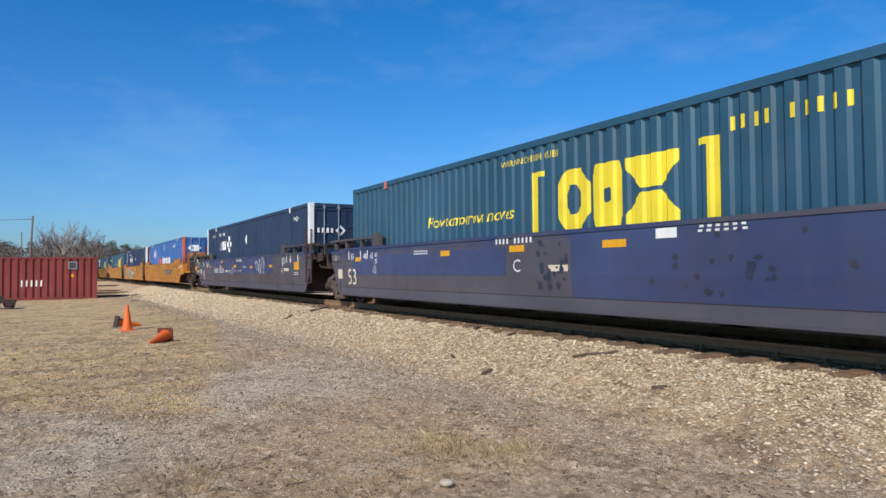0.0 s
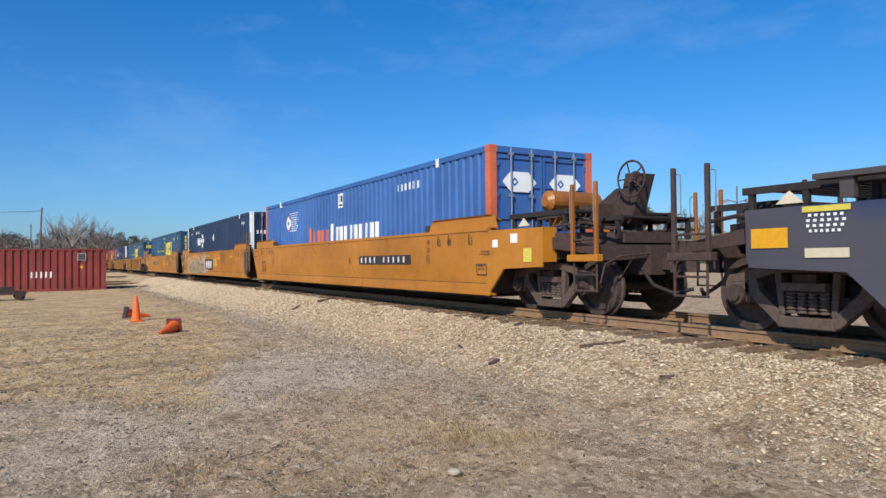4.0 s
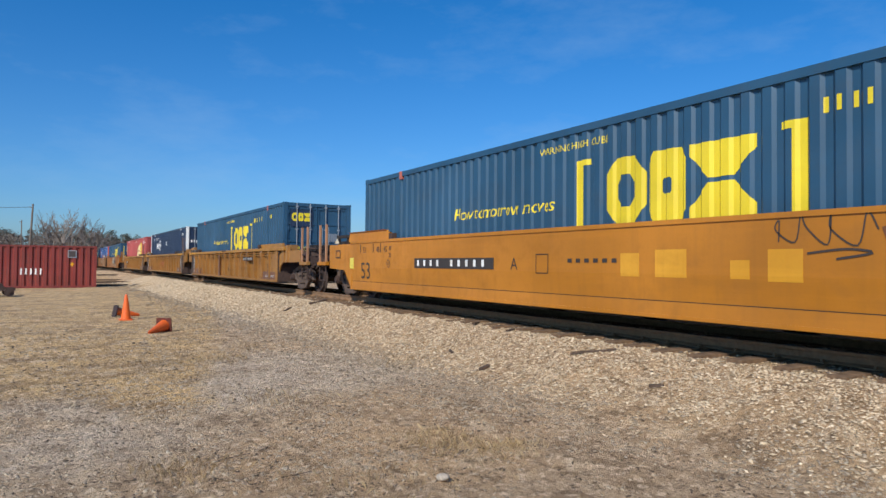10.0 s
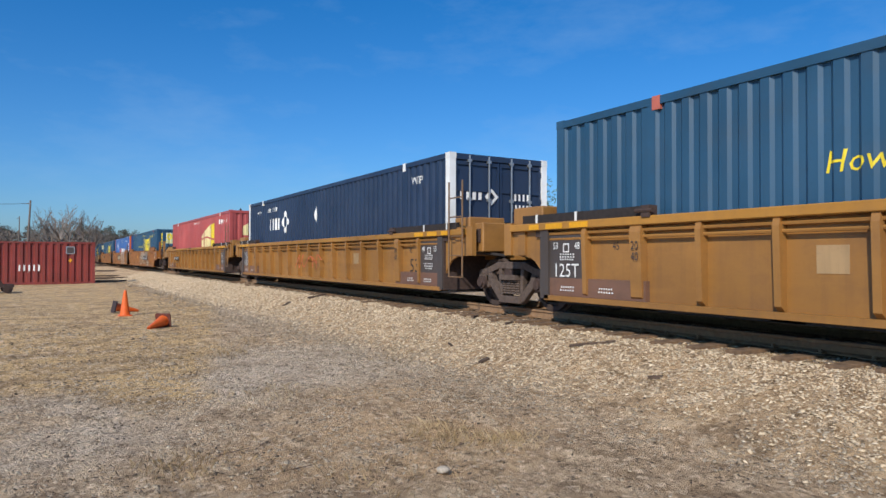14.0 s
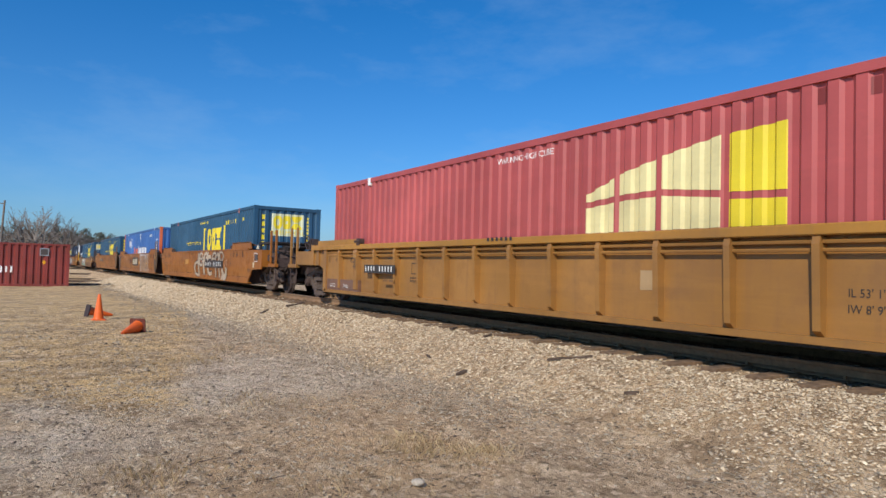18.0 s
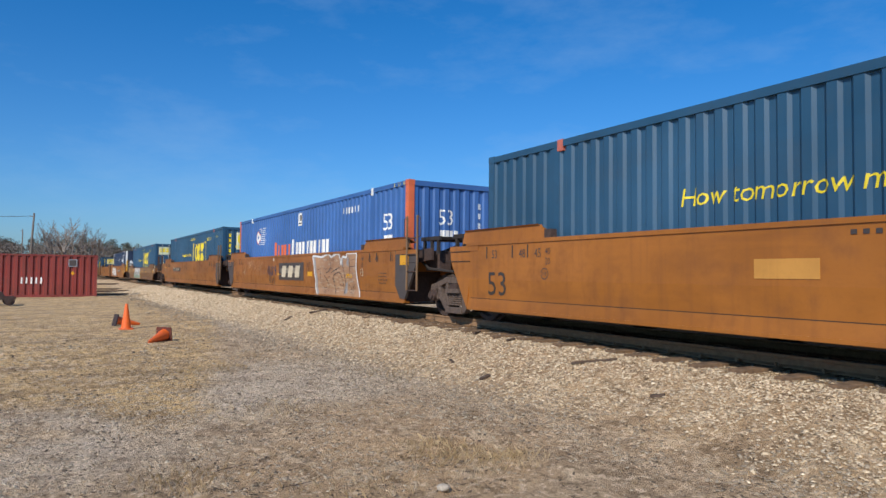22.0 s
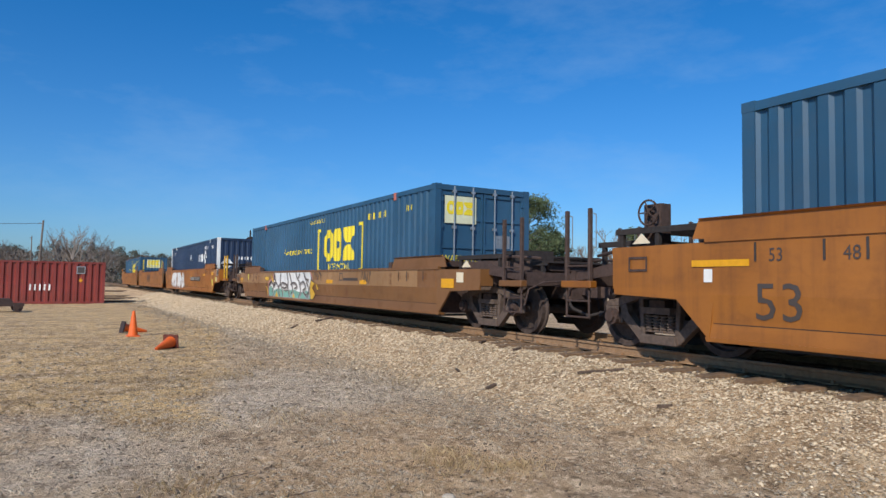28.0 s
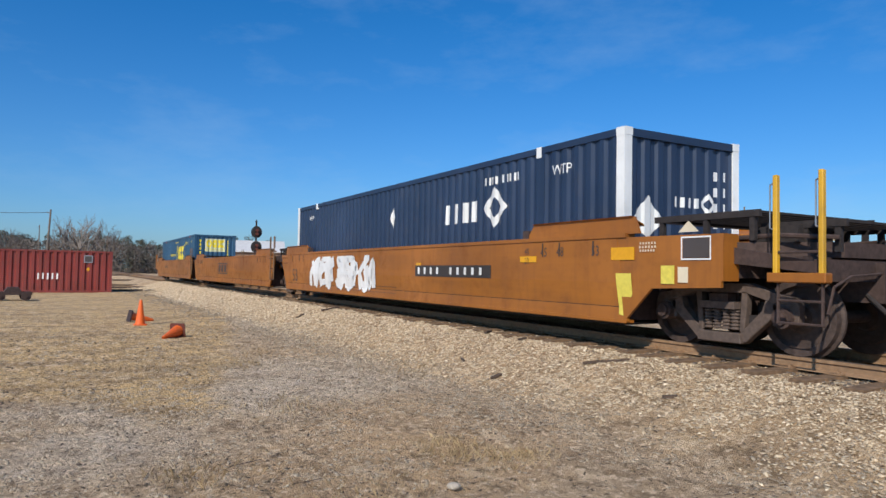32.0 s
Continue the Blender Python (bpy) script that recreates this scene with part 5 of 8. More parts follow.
def stone_material(name="ballast_stone", grey=0.0, clean=1.0):
    m, nt, b = nodes_of(name)
    geo = nt.nodes.new("ShaderNodeNewGeometry")
    r = nt.nodes.new("ShaderNodeValToRGB")
    els = r.color_ramp.elements
    els[0].color, els[1].color = (0.34, 0.24, 0.145, 1), (0.74, 0.60, 0.42, 1)
    for at, c in ((0.15, (0.47, 0.345, 0.215, 1)), (0.5, (0.54, 0.415, 0.272, 1)), (0.85, (0.61, 0.475, 0.32, 1))):
        els.new(at).color = c
    for el in els:
        el.color = (*[min(1, v * clean) for v in el.color[:3]], 1)
    nt.links.new(geo.outputs["Random Per Island"], r.inputs["Fac"])
    n = noise_node(nt, geo.outputs["Position"], 45, 4)
    nt.links.new(mix_node(nt, times_node(nt, ramp_node(nt, n, 0.4, 0.75), 0.5), mix_node(nt, grey, r.outputs["Color"], (0.30, 0.255, 0.21)), (0.24, 0.19, 0.15)), b.inputs["Base Color"])
    b.inputs["Roughness"].default_value = 0.9
    b.inputs["Specular IOR Level"].default_value = 0.2
    return m


OCT = np.array([(1, 0, 0), (-1, 0, 0), (0, 1, 0), (0, -1, 0), (0, 0, 1), (0, 0, -1), (0.7, 0.7, 0.35), (-0.7, 0.6, 0.4), (-0.6, -0.75, 0.3), (0.65, -0.7, 0.4)])
OCT_F = np.array([(0, 6, 4), (6, 2, 4), (2, 7, 4), (7, 1, 4), (1, 8, 4), (8, 3, 4), (3, 9, 4), (9, 0, 4), (0, 2, 6), (2, 1, 7), (1, 3, 8), (3, 0, 9)])


def scatter(name, spots, material, label, category, flat=0.7):
    """Many angular stones as one object; spots are x, y, radius."""
    rng = np.random.default_rng(len(spots))
    n = len(spots)
    co = OCT[None] * rng.uniform(0.6, 1.25, (n, len(OCT), 1))
    co = co * (spots[:, 2][:, None, None] * np.stack([rng.uniform(0.8, 1.5, n), rng.uniform(0.6, 1.0, n), rng.uniform(0.45, 0.9, n) * flat], 1)[:, None, :])
    a, t = rng.uniform(0, 6.28, n), rng.uniform(-0.5, 0.5, n)
    ct, st = np.cos(t)[:, None], np.sin(t)[:, None]
    x1, z1 = co[:, :, 0] * ct - co[:, :, 2] * st, co[:, :, 0] * st + co[:, :, 2] * ct
    ca, sa = np.cos(a)[:, None], np.sin(a)[:, None]
    z = np.array([ground_z(float(x), float(y)) for x, y in spots[:, :2]])
    out = np.stack([x1 * ca - co[:, :, 1] * sa + spots[:, 0][:, None], x1 * sa + co[:, :, 1] * ca + spots[:, 1][:, None], z1 + (z + spots[:, 2] * 0.18)[:, None]], 2)
    f = (OCT_F[None] + (np.arange(n) * len(OCT))[:, None, None]).reshape(-1, 3)
    me = bpy.data.meshes.new(name)
    me.vertices.add(out.shape[0] * out.shape[1])
    me.vertices.foreach_set("co", out.reshape(-1))
    me.loops.add(f.size)
    me.loops.foreach_set("vertex_index", f.reshape(-1).astype(np.int32))
    me.polygons.add(len(f))
    me.polygons.foreach_set("loop_start", np.arange(0, f.size, 3, dtype=np.int32))
    me.update(calc_edges=True)
    me.materials.append(material)
    return tagged(new(name, me), label, category, kind="stuff")


M_STONE = stone_material()
rng = np.random.default_rng(5)
n = 98000
y = rng.uniform(0, 1, n) ** 1.55 * 56 + 1.8
spots = np.stack([3.0 + 4.5 * rng.uniform(0, 1, n) ** 0.72 + np.array([track_x(v) - TRACK for v in y]), y, (0.009 + 0.020 * rng.uniform(0, 1, n) ** 1.7) * (0.85 + y / 32)], 1)
far = np.array([q[0] - track_x(q[1]) + TRACK for q in spots])
spots = spots[(far < 6.9) | (rng.uniform(0, 1, len(spots)) < 0.12)]
spots = np.array([q for q in spots if rng.uniform() < 1.1 - 1.3 * zones(q[0], q[1])[4] - 0.9 * smooth(5.2, 3.4, q[0]) - 0.5 * max(0.0, noise.noise((q[0] * 0.9, q[1] * 0.9, 2))) - 0.4 * smooth(6.5, 3.5, q[1]) * smooth(6.2, 5.2, q[0])])
far = np.array([q[0] - track_x(q[1]) + TRACK for q in spots])
new_stone = far + rng.normal(0, 0.28, len(spots)) > 5.25 - 0.02 * spots[:, 1]
scatter("ballast", spots[new_stone], stone_material("clean_ballast_stone", 0.0, 1.24), "pale crushed-stone ballast beside the track", "ballast", 0.75)
scatter("old_ballast", spots[~new_stone], stone_material("dirty_ballast_stone", 0.25, 0.72), "older crushed stone trodden into the dirt", "ballast", 0.6)
n = 12000
y = rng.uniform(0, 1, n) ** 1.4 * 45 + 1.0
spots = np.stack([rng.uniform(7.0, 9.8, n) + np.array([track_x(v) - TRACK for v in y]), y, rng.uniform(0.012, 0.034, n)], 1)
scatter("ballast_bed", spots, plain("oily_ballast_stone", (0.17, 0.13, 0.10), 0.9, scale=20, vary=0.4), "crushed stone between the ties", "ballast")
n = 84000
a, r = rng.uniform(-0.15, 1.25, n), 2.2 + rng.uniform(0, 1, n) ** 1.3 * 17
keep = rng.uniform(0, 1, n) < np.array([0.25 + 0.75 * min(1, zones(math.sin(p) * q, math.cos(p) * q)[1] * 1.6) + 0.9 * noise.noise((math.sin(p) * q * 1.1, math.cos(p) * q * 1.1, 4)) - 0.2 * zones(math.sin(p) * q, math.cos(p) * q)[0] for p, q in zip(a, r)])
spots = np.stack([np.sin(a) * r, np.cos(a) * r, (0.0035 + 0.010 * rng.uniform(0, 1, n) ** 2.0) * (1 + r / 9)], 1)[keep]
scatter("loose_gravel", spots, stone_material("grey_gravel", 0.35), "loose gravel strewn over the dirt", "gravel", 0.55)
n = 26000
a, r = rng.uniform(-0.15, 1.1, n), 2.2 + rng.uniform(0, 1, n) ** 1.5 * 16
spots = np.stack([np.sin(a) * r, np.cos(a) * r, (0.003 + 0.010 * rng.uniform(0, 1, n) ** 2) * (1 + r / 9)], 1)
keep = [noise.noise((q[0] * 1.7, q[1] * 1.7, 9)) * 1.4 + 0.35 + 0.4 * zones(q[0], q[1])[4] - 0.5 * zones(q[0], q[1])[3] > rng.uniform() for q in spots]
scatter("dirt_clods", spots[keep], plain("dark_soil_clod", (0.115, 0.08, 0.053), 0.95, scale=30, vary=0.4), "dark crumbs of soil and dead leaves on the dirt", "soil", 0.5)
bm = bm_new()
bmesh.ops.create_icosphere(bm, subdivisions=2, radius=0.046)
for v in bm.verts:
    v.co = Vector((v.co.x * 1.15, v.co.y, v.co.z * 0.62)) * (1 + 0.75 * noise.noise(v.co * 9))
rock = tagged(new("rock", mesh_of("rock", bm, plain("dusty_pale_stone", (0.50, 0.42, 0.33), 0.9, scale=40, vary=0.3))), "single pale stone lying on the gravel", "stone")
rock.matrix_basis = pose(2.50, 4.28, ground_z(2.50, 4.28) + 0.03)


def track():
    root = tagged(new("railway_track"), "railway track with rusty rails on weathered wooden ties", "railway track", kind="structure")

    def strip(profile, material, name, label=""):
        for s in (-1, 1):
            bm = bm_new()
            ys = [-14 + 2.0 * i for i in range(100)]
            rings = [[bm.verts.new((track_x(y) + s * 0.755 + u, y, v)) for u, v in profile] for y in ys]
            k = len(profile)
            for a, b in zip(rings, rings[1:]):
                for i in range(k):
                    j = (i + 1) % k
                    bm.faces.new((a[i], a[j], b[j], b[i]))
            part(name, bm, material, root, label)
    z = RAIL
    strip([(-0.076, z - 0.15), (0.076, z - 0.15), (0.076, z - 0.138), (0.012, z - 0.118), (0.012, z - 0.05), (0.036, z - 0.04), (0.036, z - 0.006), (-0.036, z - 0.006), (-0.036, z - 0.04), (-0.012, z - 0.05), (-0.012, z - 0.118), (-0.07, z - 0.138)], M_RAIL, "rail", "rusty steel rail")
    strip([(-0.030, z - 0.006), (0.030, z - 0.006), (0.028, z), (-0.028, z)], M_RAILTOP, "rail_head", "polished running surface")
    # ties, and one loose joint bar hung on the near rail
    ties = []
    for k in range(5):
        bm = bm_new()
        box(bm, -1.55, 1.46, -0.105, 0.095, -0.17, 0.0)
        bmesh.ops.subdivide_edges(bm, edges=[e for e in bm.edges if e.calc_length() > 1], cuts=4)
        for v in bm.verts:
            v.co += Vector((0.012 * noise.noise((v.co.y * 9, k, 1)), 0.015 * noise.noise((v.co.x * 4, v.co.y * 9, k)), 0.012 * noise.noise((v.co.x * 4, k * 3, v.co.z * 9))))
        ties.append(mesh_of("tie", bm, M_TIE))
    bm = bm_new()
    for s in (-1, 1):
        box(bm, s * 0.755 - 0.17, s * 0.755 + 0.17, -0.09, 0.09, 0.001, 0.014)
        for q in (-0.1, 0.1):
            box(bm, s * 0.755 + q - 0.02, s * 0.755 + q + 0.02, -0.05, -0.02, 0.014, 0.04)
    plates = mesh_of("tie_plate", bm, M_RAIL)
    for i in range(230):
        y = -3.0 + i * 0.53 + random.uniform(-0.04, 0.04)
        t = part("tie", ties[i % 5], M_TIE, root)
        t.matrix_basis = pose(track_x(y) + random.uniform(-0.13, 0.05), y, RAIL - 0.152, 0, random.uniform(-0.5, 0.5), track_yaw(y) + random.uniform(-3.5, 3.5))
        if i < 120:
            p = part("tie_plates", plates, M_RAIL, t)
            p.matrix_basis = pose(track_x(y) - t.location.x, 0, 0.004)


track()


# ---- scattered on the ground ----
def stick(x, y, length, thick, yaw, label):
    bm = bm_new()
    box(bm, -length / 2, length / 2, -thick, thick, -thick * 0.6, thick * 0.6)
    bmesh.ops.subdivide_edges(bm, edges=[e for e in bm.edges if e.calc_length() > length * 0.8], cuts=5)
    for v in bm.verts:
        v.co += Vector((0, thick * noise.noise((v.co.x * 5, x, y)), thick * 0.8 * noise.noise((v.co.x * 4, y, x))))
    ob = tagged(new("wood_splinter", mesh_of("wood_splinter", bm, M_STICK)), label, "wood scrap", "scraps of tie wood")
    d = 0.15
    slope = math.degrees(math.atan2(ground_z(x + d, y) - ground_z(x - d, y), 2 * d))
    ob.matrix_basis = pose(x, y, ground_z(x, y) + thick * 0.7 + 0.01, 0, -slope * math.cos(radians(yaw)), yaw)


for x, y, l, th, yaw in SPLINTERS:
    stick(x, y, l, th, yaw, "dark weathered splinter of tie wood on the ballast")


def cone_mesh():
    bm = bm_new()
    seg = 20
    prof = [(0.135, 0.03), (0.128, 0.05), (0.038, 0.68), (0.030, 0.705), (0.020, 0.705), (0.024, 0.67), (0.112, 0.05), (0.116, 0.03)]
    rings = [[bm.verts.new((r * math.cos(2 * math.pi * i / seg), r * math.sin(2 * math.pi * i / seg), z)) for i in range(seg)] for r, z in prof]
    for a, b in zip(rings, rings[1:] + rings[:1]):
        for i in range(seg):
            j = (i + 1) % seg
            bm.faces.new((a[i], a[j], b[j], b[i]))
    return bm


def cone(m, label, base):
    root = tagged(new("traffic_cone"), label, "traffic cone", "traffic cones")
    part("cone_body", cone_mesh(), M_CONE, root)
    bm = bm_new()
    prism(bm, octagon(0, 0, 0.175, 0.175, 0.88), 0.0, 0.035, axis=2)
    part("cone_base", bm, base, root, "square cone base")
    root.matrix_basis = m


cone(pose(1.70, 20.2, ground_z(1.70, 20.2)), "orange traffic cone standing upright on the dry ground", M_CONE)
cone(pose(1.50, 21.4, ground_z(1.50, 21.4) + 0.17, 0, 102, 12), "orange traffic cone with black base lying on its side", M_RUBBER)
cone(pose(2.20, 16.5, ground_z(2.20, 16.5) + 0.16, 0, 98, 236), "orange traffic cone lying on its side, its base coloured as in shade", M_CONEBASE)


def tufts():
    """Dry grass in small tufts and single blades."""
    rng = np.random.default_rng(8)
    roots = []
    for cx, cy, n, r in ((3.04, 5.4, 60, 0.14), (3.16, 5.07, 80, 0.17), (3.48, 4.78, 60, 0.12), (2.52, 11.35, 60, 0.22), (1.8, 11.2, 50, 0.3), (3.57, 18.3, 60, 0.5), (0.86, 5.35, 60, 0.16), (2.3, 7.6, 60, 0.3), (3.4, 12.9, 50, 0.4), (4.9, 9.6, 40, 0.3), (2.0, 4.4, 40, 0.3), (4.6, 46.3, 120, 0.5), (3.0, 45.6, 80, 1.5)):
        roots += [(cx + rng.normal(0, r * 1.2), cy + rng.normal(0, r * 1.2), rng.uniform(0.025, 0.085)) for _ in range(n * 3)]
    for _ in range(48000):
        a, d = rng.uniform(-0.14, 1.0), 2.6 + rng.uniform(0, 1) ** 1.5 * 24
        x, y = math.sin(a) * d, math.cos(a) * d
        k = zones(x, y)
        if rng.uniform() < 0.75 * k[2] + 0.4 * k[0] + 0.05 - k[3] * 0.6:
            roots.append((x, y, rng.uniform(0.010, 0.034) * (1 + d / 22)))
    vs, fs = [], []
    for x, y, h in roots:
        z = ground_z(x, y) - 0.005
        a, w, l = rng.uniform(0, 6.28), 0.0016 + h * 0.020, rng.uniform(0.2, 1.1)
        ca, sa = math.cos(a), math.sin(a)
        b = len(vs)
        tx, ty = -sa * h * l, ca * h * l
        vs += [(x - ca * w, y - sa * w, z), (x + ca * w, y + sa * w, z), (x + tx * 0.5, y + ty * 0.5, z + h * 0.75), (x + tx, y + ty, z + h)]
        fs += [(b, b + 1, b + 2), (b, b + 2, b + 3)]
    me = bpy.data.meshes.new("dry_grass")
    me.from_pydata(vs, [], fs)
    me.materials.append(leaf_material("dry_grass", (0.22, 0.145, 0.07), (0.56, 0.41, 0.23)))
    tagged(new("dry_grass", me), "dry straw-coloured grass blades and tufts on the ground", "grass", kind="stuff")


def leaf_material(name, lo, hi):
    m, nt, b = nodes_of(name)
    geo = nt.nodes.new("ShaderNodeNewGeometry")
    col = mix_node(nt, geo.outputs["Random Per Island"], lo, hi)
    nt.links.new(mix_node(nt, times_node(nt, ramp_node(nt, noise_node(nt, geo.outputs["Position"], 0.25, 3), 0.4, 0.65), 0.6), col, tuple(c * 0.7 for c in lo)), b.inputs["Base Color"])
    b.inputs["Roughness"].default_value = 0.8
    b.inputs["Specular IOR Level"].default_value = 0.2
    return m


tufts()


def old_container():
    """A red storage container with pressed sides, standing on the ground."""
    root = tagged(new("storage_container"), "weathered red steel storage container on dry ground", "shipping container")
    hl, hw, h = 6.096, 1.22, 2.59
    table = creases(-hl + 0.15, hl - 0.15, 0.385, 2.2)
    for s, nm in ((-1, "side_panel"), (1, "side_panel")):
        part(nm, sheet(table, 0.14, h - 0.1, lambda c, d, z: (c, s * (hw - 0.012 - d), z)), M_OLDRED, root)
        for z0, z1, nn in ((0, 0.15, "bottom_rail"), (h - 0.11, h - 0.004, "top_rail")):
            block(nn, (-hl + 0.1, hl - 0.1, *sorted((s * hw, s * (hw - 0.07))), z0, z1), M_OLDRED, root)
        for e in (-1, 1):
            block("corner_post", (*sorted((e * hl, e * (hl - 0.16))), *sorted((s * (hw + 0.003), s * (hw - 0.15))), 0.1, h - 0.11), M_OLDRED, root)
            for z0, z1 in ((0, 0.118), (h - 0.118, h)):
                block("corner_casting", (*sorted((e * (hl + 0.004), e * (hl - 0.178))), *sorted((s * (hw + 0.006), s * (hw - 0.16))), z0, z1), M_OLDRED, root)
    for e in (-1, 1):
        t2 = creases(-hw + 0.15, hw - 0.15)
        part("end_wall", sheet(t2, 0.1, h - 0.1, lambda c, d, z: (e * (hl - 0.03 - d), c, z)), M_OLDRED, root)
    block("roof", (-hl + 0.05, hl - 0.05, -hw + 0.05, hw - 0.05, h - 0.06, h - 0.02), M_OLDRED, root)
    block("floor_pan", (-hl + 0.1, hl - 0.1, -hw + 0.06, hw - 0.06, 0.02, 0.12), M_DARK, root)
    # a framed sticker, a small orange notice, five short white number bars
    bm = bm_new()
    ring(bm, [(-0.24, 0), (0.24, 0), (0.24, 0.46), (-0.24, 0.46)], [(-0.19, 0.05), (0.19, 0.05), (0.19, 0.41), (-0.19, 0.41)])
    for v in bm.verts:
        v.co = (4.75 + v.co.x, -hw - 0.004, 1.85 + v.co.y)
    part("sticker_frame", bm, M_ZINC, root, "pale framed sticker")
    block("sticker", (4.56, 4.94, -hw - 0.003, -hw, 1.90, 2.26), M_GREY, root)
    bm = bm_new()
    poly(bm, [(0.11, 0), (0, 0.14), (-0.11, 0), (0, -0.14)])
    for v in bm.verts:
        v.co = (4.75 + v.co.x, -hw - 0.004, 1.45 + v.co.y)
    part("notice", bm, M_REFLECT, root, "small orange diamond notice")
    for i in range(5):
        bm = bm_new()
        u = 2.05 + i * 0.25
        poly(bm, [(u, 0.80 + 0.03 * (i % 2)), (u + 0.09, 0.82), (u + 0.10, 1.17), (u + 0.015, 1.20)])
        for v in bm.verts:
            v.co = (v.co.x, -hw - 0.004, v.co.y)
        part("number_mark", bm, M_SIGN, root)
    x, y = 2.27 - 6.1, 48.2
    root.matrix_basis = pose(x, y, ground_z(x, y) + 0.0, 0, 0, -2)


old_container()


# ---- trees and distance ----
def bare_tree(x, y, height, seed, spread=0.40, label="bare deciduous tree in winter"):
    rnd = random.Random(seed)
    trunk, twigs = bm_new(), bm_new()

    def grow(p, d, length, r, depth):
        q = p + d * length
        target = trunk if depth < 2 else twigs
        rod(target, p, q, max(r, 0.016), 5 if depth < 3 else 3, max(r * 0.7, 0.012), cap=False)
        if depth == 6:
            return
        for i in range(2 if depth else 4):
            turn = Vector((rnd.gauss(0, spread), rnd.gauss(0, spread), rnd.gauss(0.12, 0.25)))
            grow(q if i < 2 else p + d * length * rnd.uniform(0.6, 0.95), (d + turn).normalized(), length * rnd.uniform(0.62, 0.86), r * 0.62, depth + 1)
        if rnd.random() < 0.6:
            grow(p + d * length * rnd.uniform(0.4, 0.8), (d + Vector((rnd.gauss(0, 0.8), rnd.gauss(0, 0.8), 0.1))).normalized(), length * 0.6, r * 0.5, depth + 1)
    grow(Vector((0, 0, 0)), Vector((0.03, 0, 1)).normalized(), height * 0.24, height * 0.026, 0)
    root = tagged(new("bare_tree"), label, "tree", "bare trees")
    part("trunk", trunk, M_BARK, root)
    part("crown", twigs, M_BARK, root, "leafless twigs")
    root.matrix_basis = pose(x, y, ground_z(x, y) - 0.05, 0, 0, rnd.uniform(0, 360))


M_PINE = leaf_material("pine_needles", (0.06, 0.088, 0.044), (0.17, 0.205, 0.10))
# the two far-woods colours are lightened to carry the haze of distance
M_WOODS = leaf_material("winter_woods", (0.115, 0.096, 0.082), (0.25, 0.21, 0.18))
M_FARPINE = leaf_material("far_evergreens", (0.065, 0.072, 0.056), (0.13, 0.135, 0.105))


def clumps(name, centres, size, per, material, seed):
    """Small leaf blades in loose clumps; centres are x, y, z, radius."""
    rng = np.random.default_rng(seed)
    c = np.repeat(np.asarray(centres), per, axis=0)
    n = len(c)
    d = rng.normal(0, 1, (n, 3))
    d /= np.linalg.norm(d, axis=1)[:, None]
    p = c[:, :3] + d * (c[:, 3] * rng.uniform(0.25, 1.0, n) ** 0.6)[:, None] * np.array([1, 1, 0.8])
    a, b = rng.normal(0, 1, (n, 3)), rng.normal(0, 1, (n, 3))
    a *= (size * rng.uniform(0.5, 1.3, n) / np.linalg.norm(a, axis=1))[:, None]
    b *= (size * 0.6 * rng.uniform(0.5, 1.2, n) / np.linalg.norm(b, axis=1))[:, None]
    v = np.stack([p - a, p + b, p + a], 1).reshape(-1, 3)
    me = bpy.data.meshes.new(name)
    me.from_pydata([tuple(q) for q in v], [], [(3 * i, 3 * i + 1, 3 * i + 2) for i in range(n)])
    me.materials.append(material)
    return me


def pine(x, y, height, width, seed, label):
    rnd = random.Random(seed)
    root = tagged(new("pine_tree"), label, "tree", "pine trees")
    bm = bm_new()
    rod(bm, (0, 0, 0), (0, 0, height * 0.93), height * 0.02, 8, 0.05)
    cs = []
    for i in range(110):
        h = rnd.uniform(0.30, 1.0)
        rad = width * (0.25 + 0.85 * math.sin(math.pi * min(1, (1.06 - h) / 0.8)) ** 0.8) * rnd.uniform(0.35, 1.0)
        a = rnd.uniform(0, 6.28)
        tip = Vector((math.cos(a) * rad, math.sin(a) * rad, h * height + rnd.uniform(-0.2, 0.5)))
        rod(bm, (0, 0, h * height - 0.4 * rad), tip, 0.06, 4, 0.02)
        cs.append((*tip, rnd.uniform(0.55, 1.0) * width * 0.42))
    part("trunk", bm, M_BARK, root)
    part("crown", clumps("crown", cs, 0.24, 110, M_PINE, seed), M_PINE, root, "dark green needles in loose clumps")
    root.matrix_basis = pose(x, y, ground_z(x, y) - 0.05)


def polar(az, dist):
    return math.sin(radians(az)) * dist, math.cos(radians(az)) * dist


for az, dist, h, seed in BARE_TREES:
    bare_tree(*polar(az, dist), h, seed)
for az, dist, h, w, seed in PINES:
    pine(*polar(az, dist), h, w, seed, "tall evergreen pine with a ragged crown")

# far woods: one belt of winter trees with evergreens among them
SKYLINE = ((-30, 2.4), (-4.6, 2.5), (-1, 2.6), (3.2, 2.65), (4.4, 2.3), (6, 2.1), (8.1, 2.1), (8.9, 2.5), (10.2, 3.0), (13, 2.8), (16, 2.2), (25, 1.8), (34, 2.0), (40, 2.4), (60, 2.2), (90, 2.2))


def skyline(az):
    for (a, ha), (b, hb) in zip(SKYLINE, SKYLINE[1:]):
        if a <= az <= b:
            return ha + (hb - ha) * (az - a) / (b - a)
    return 2.0


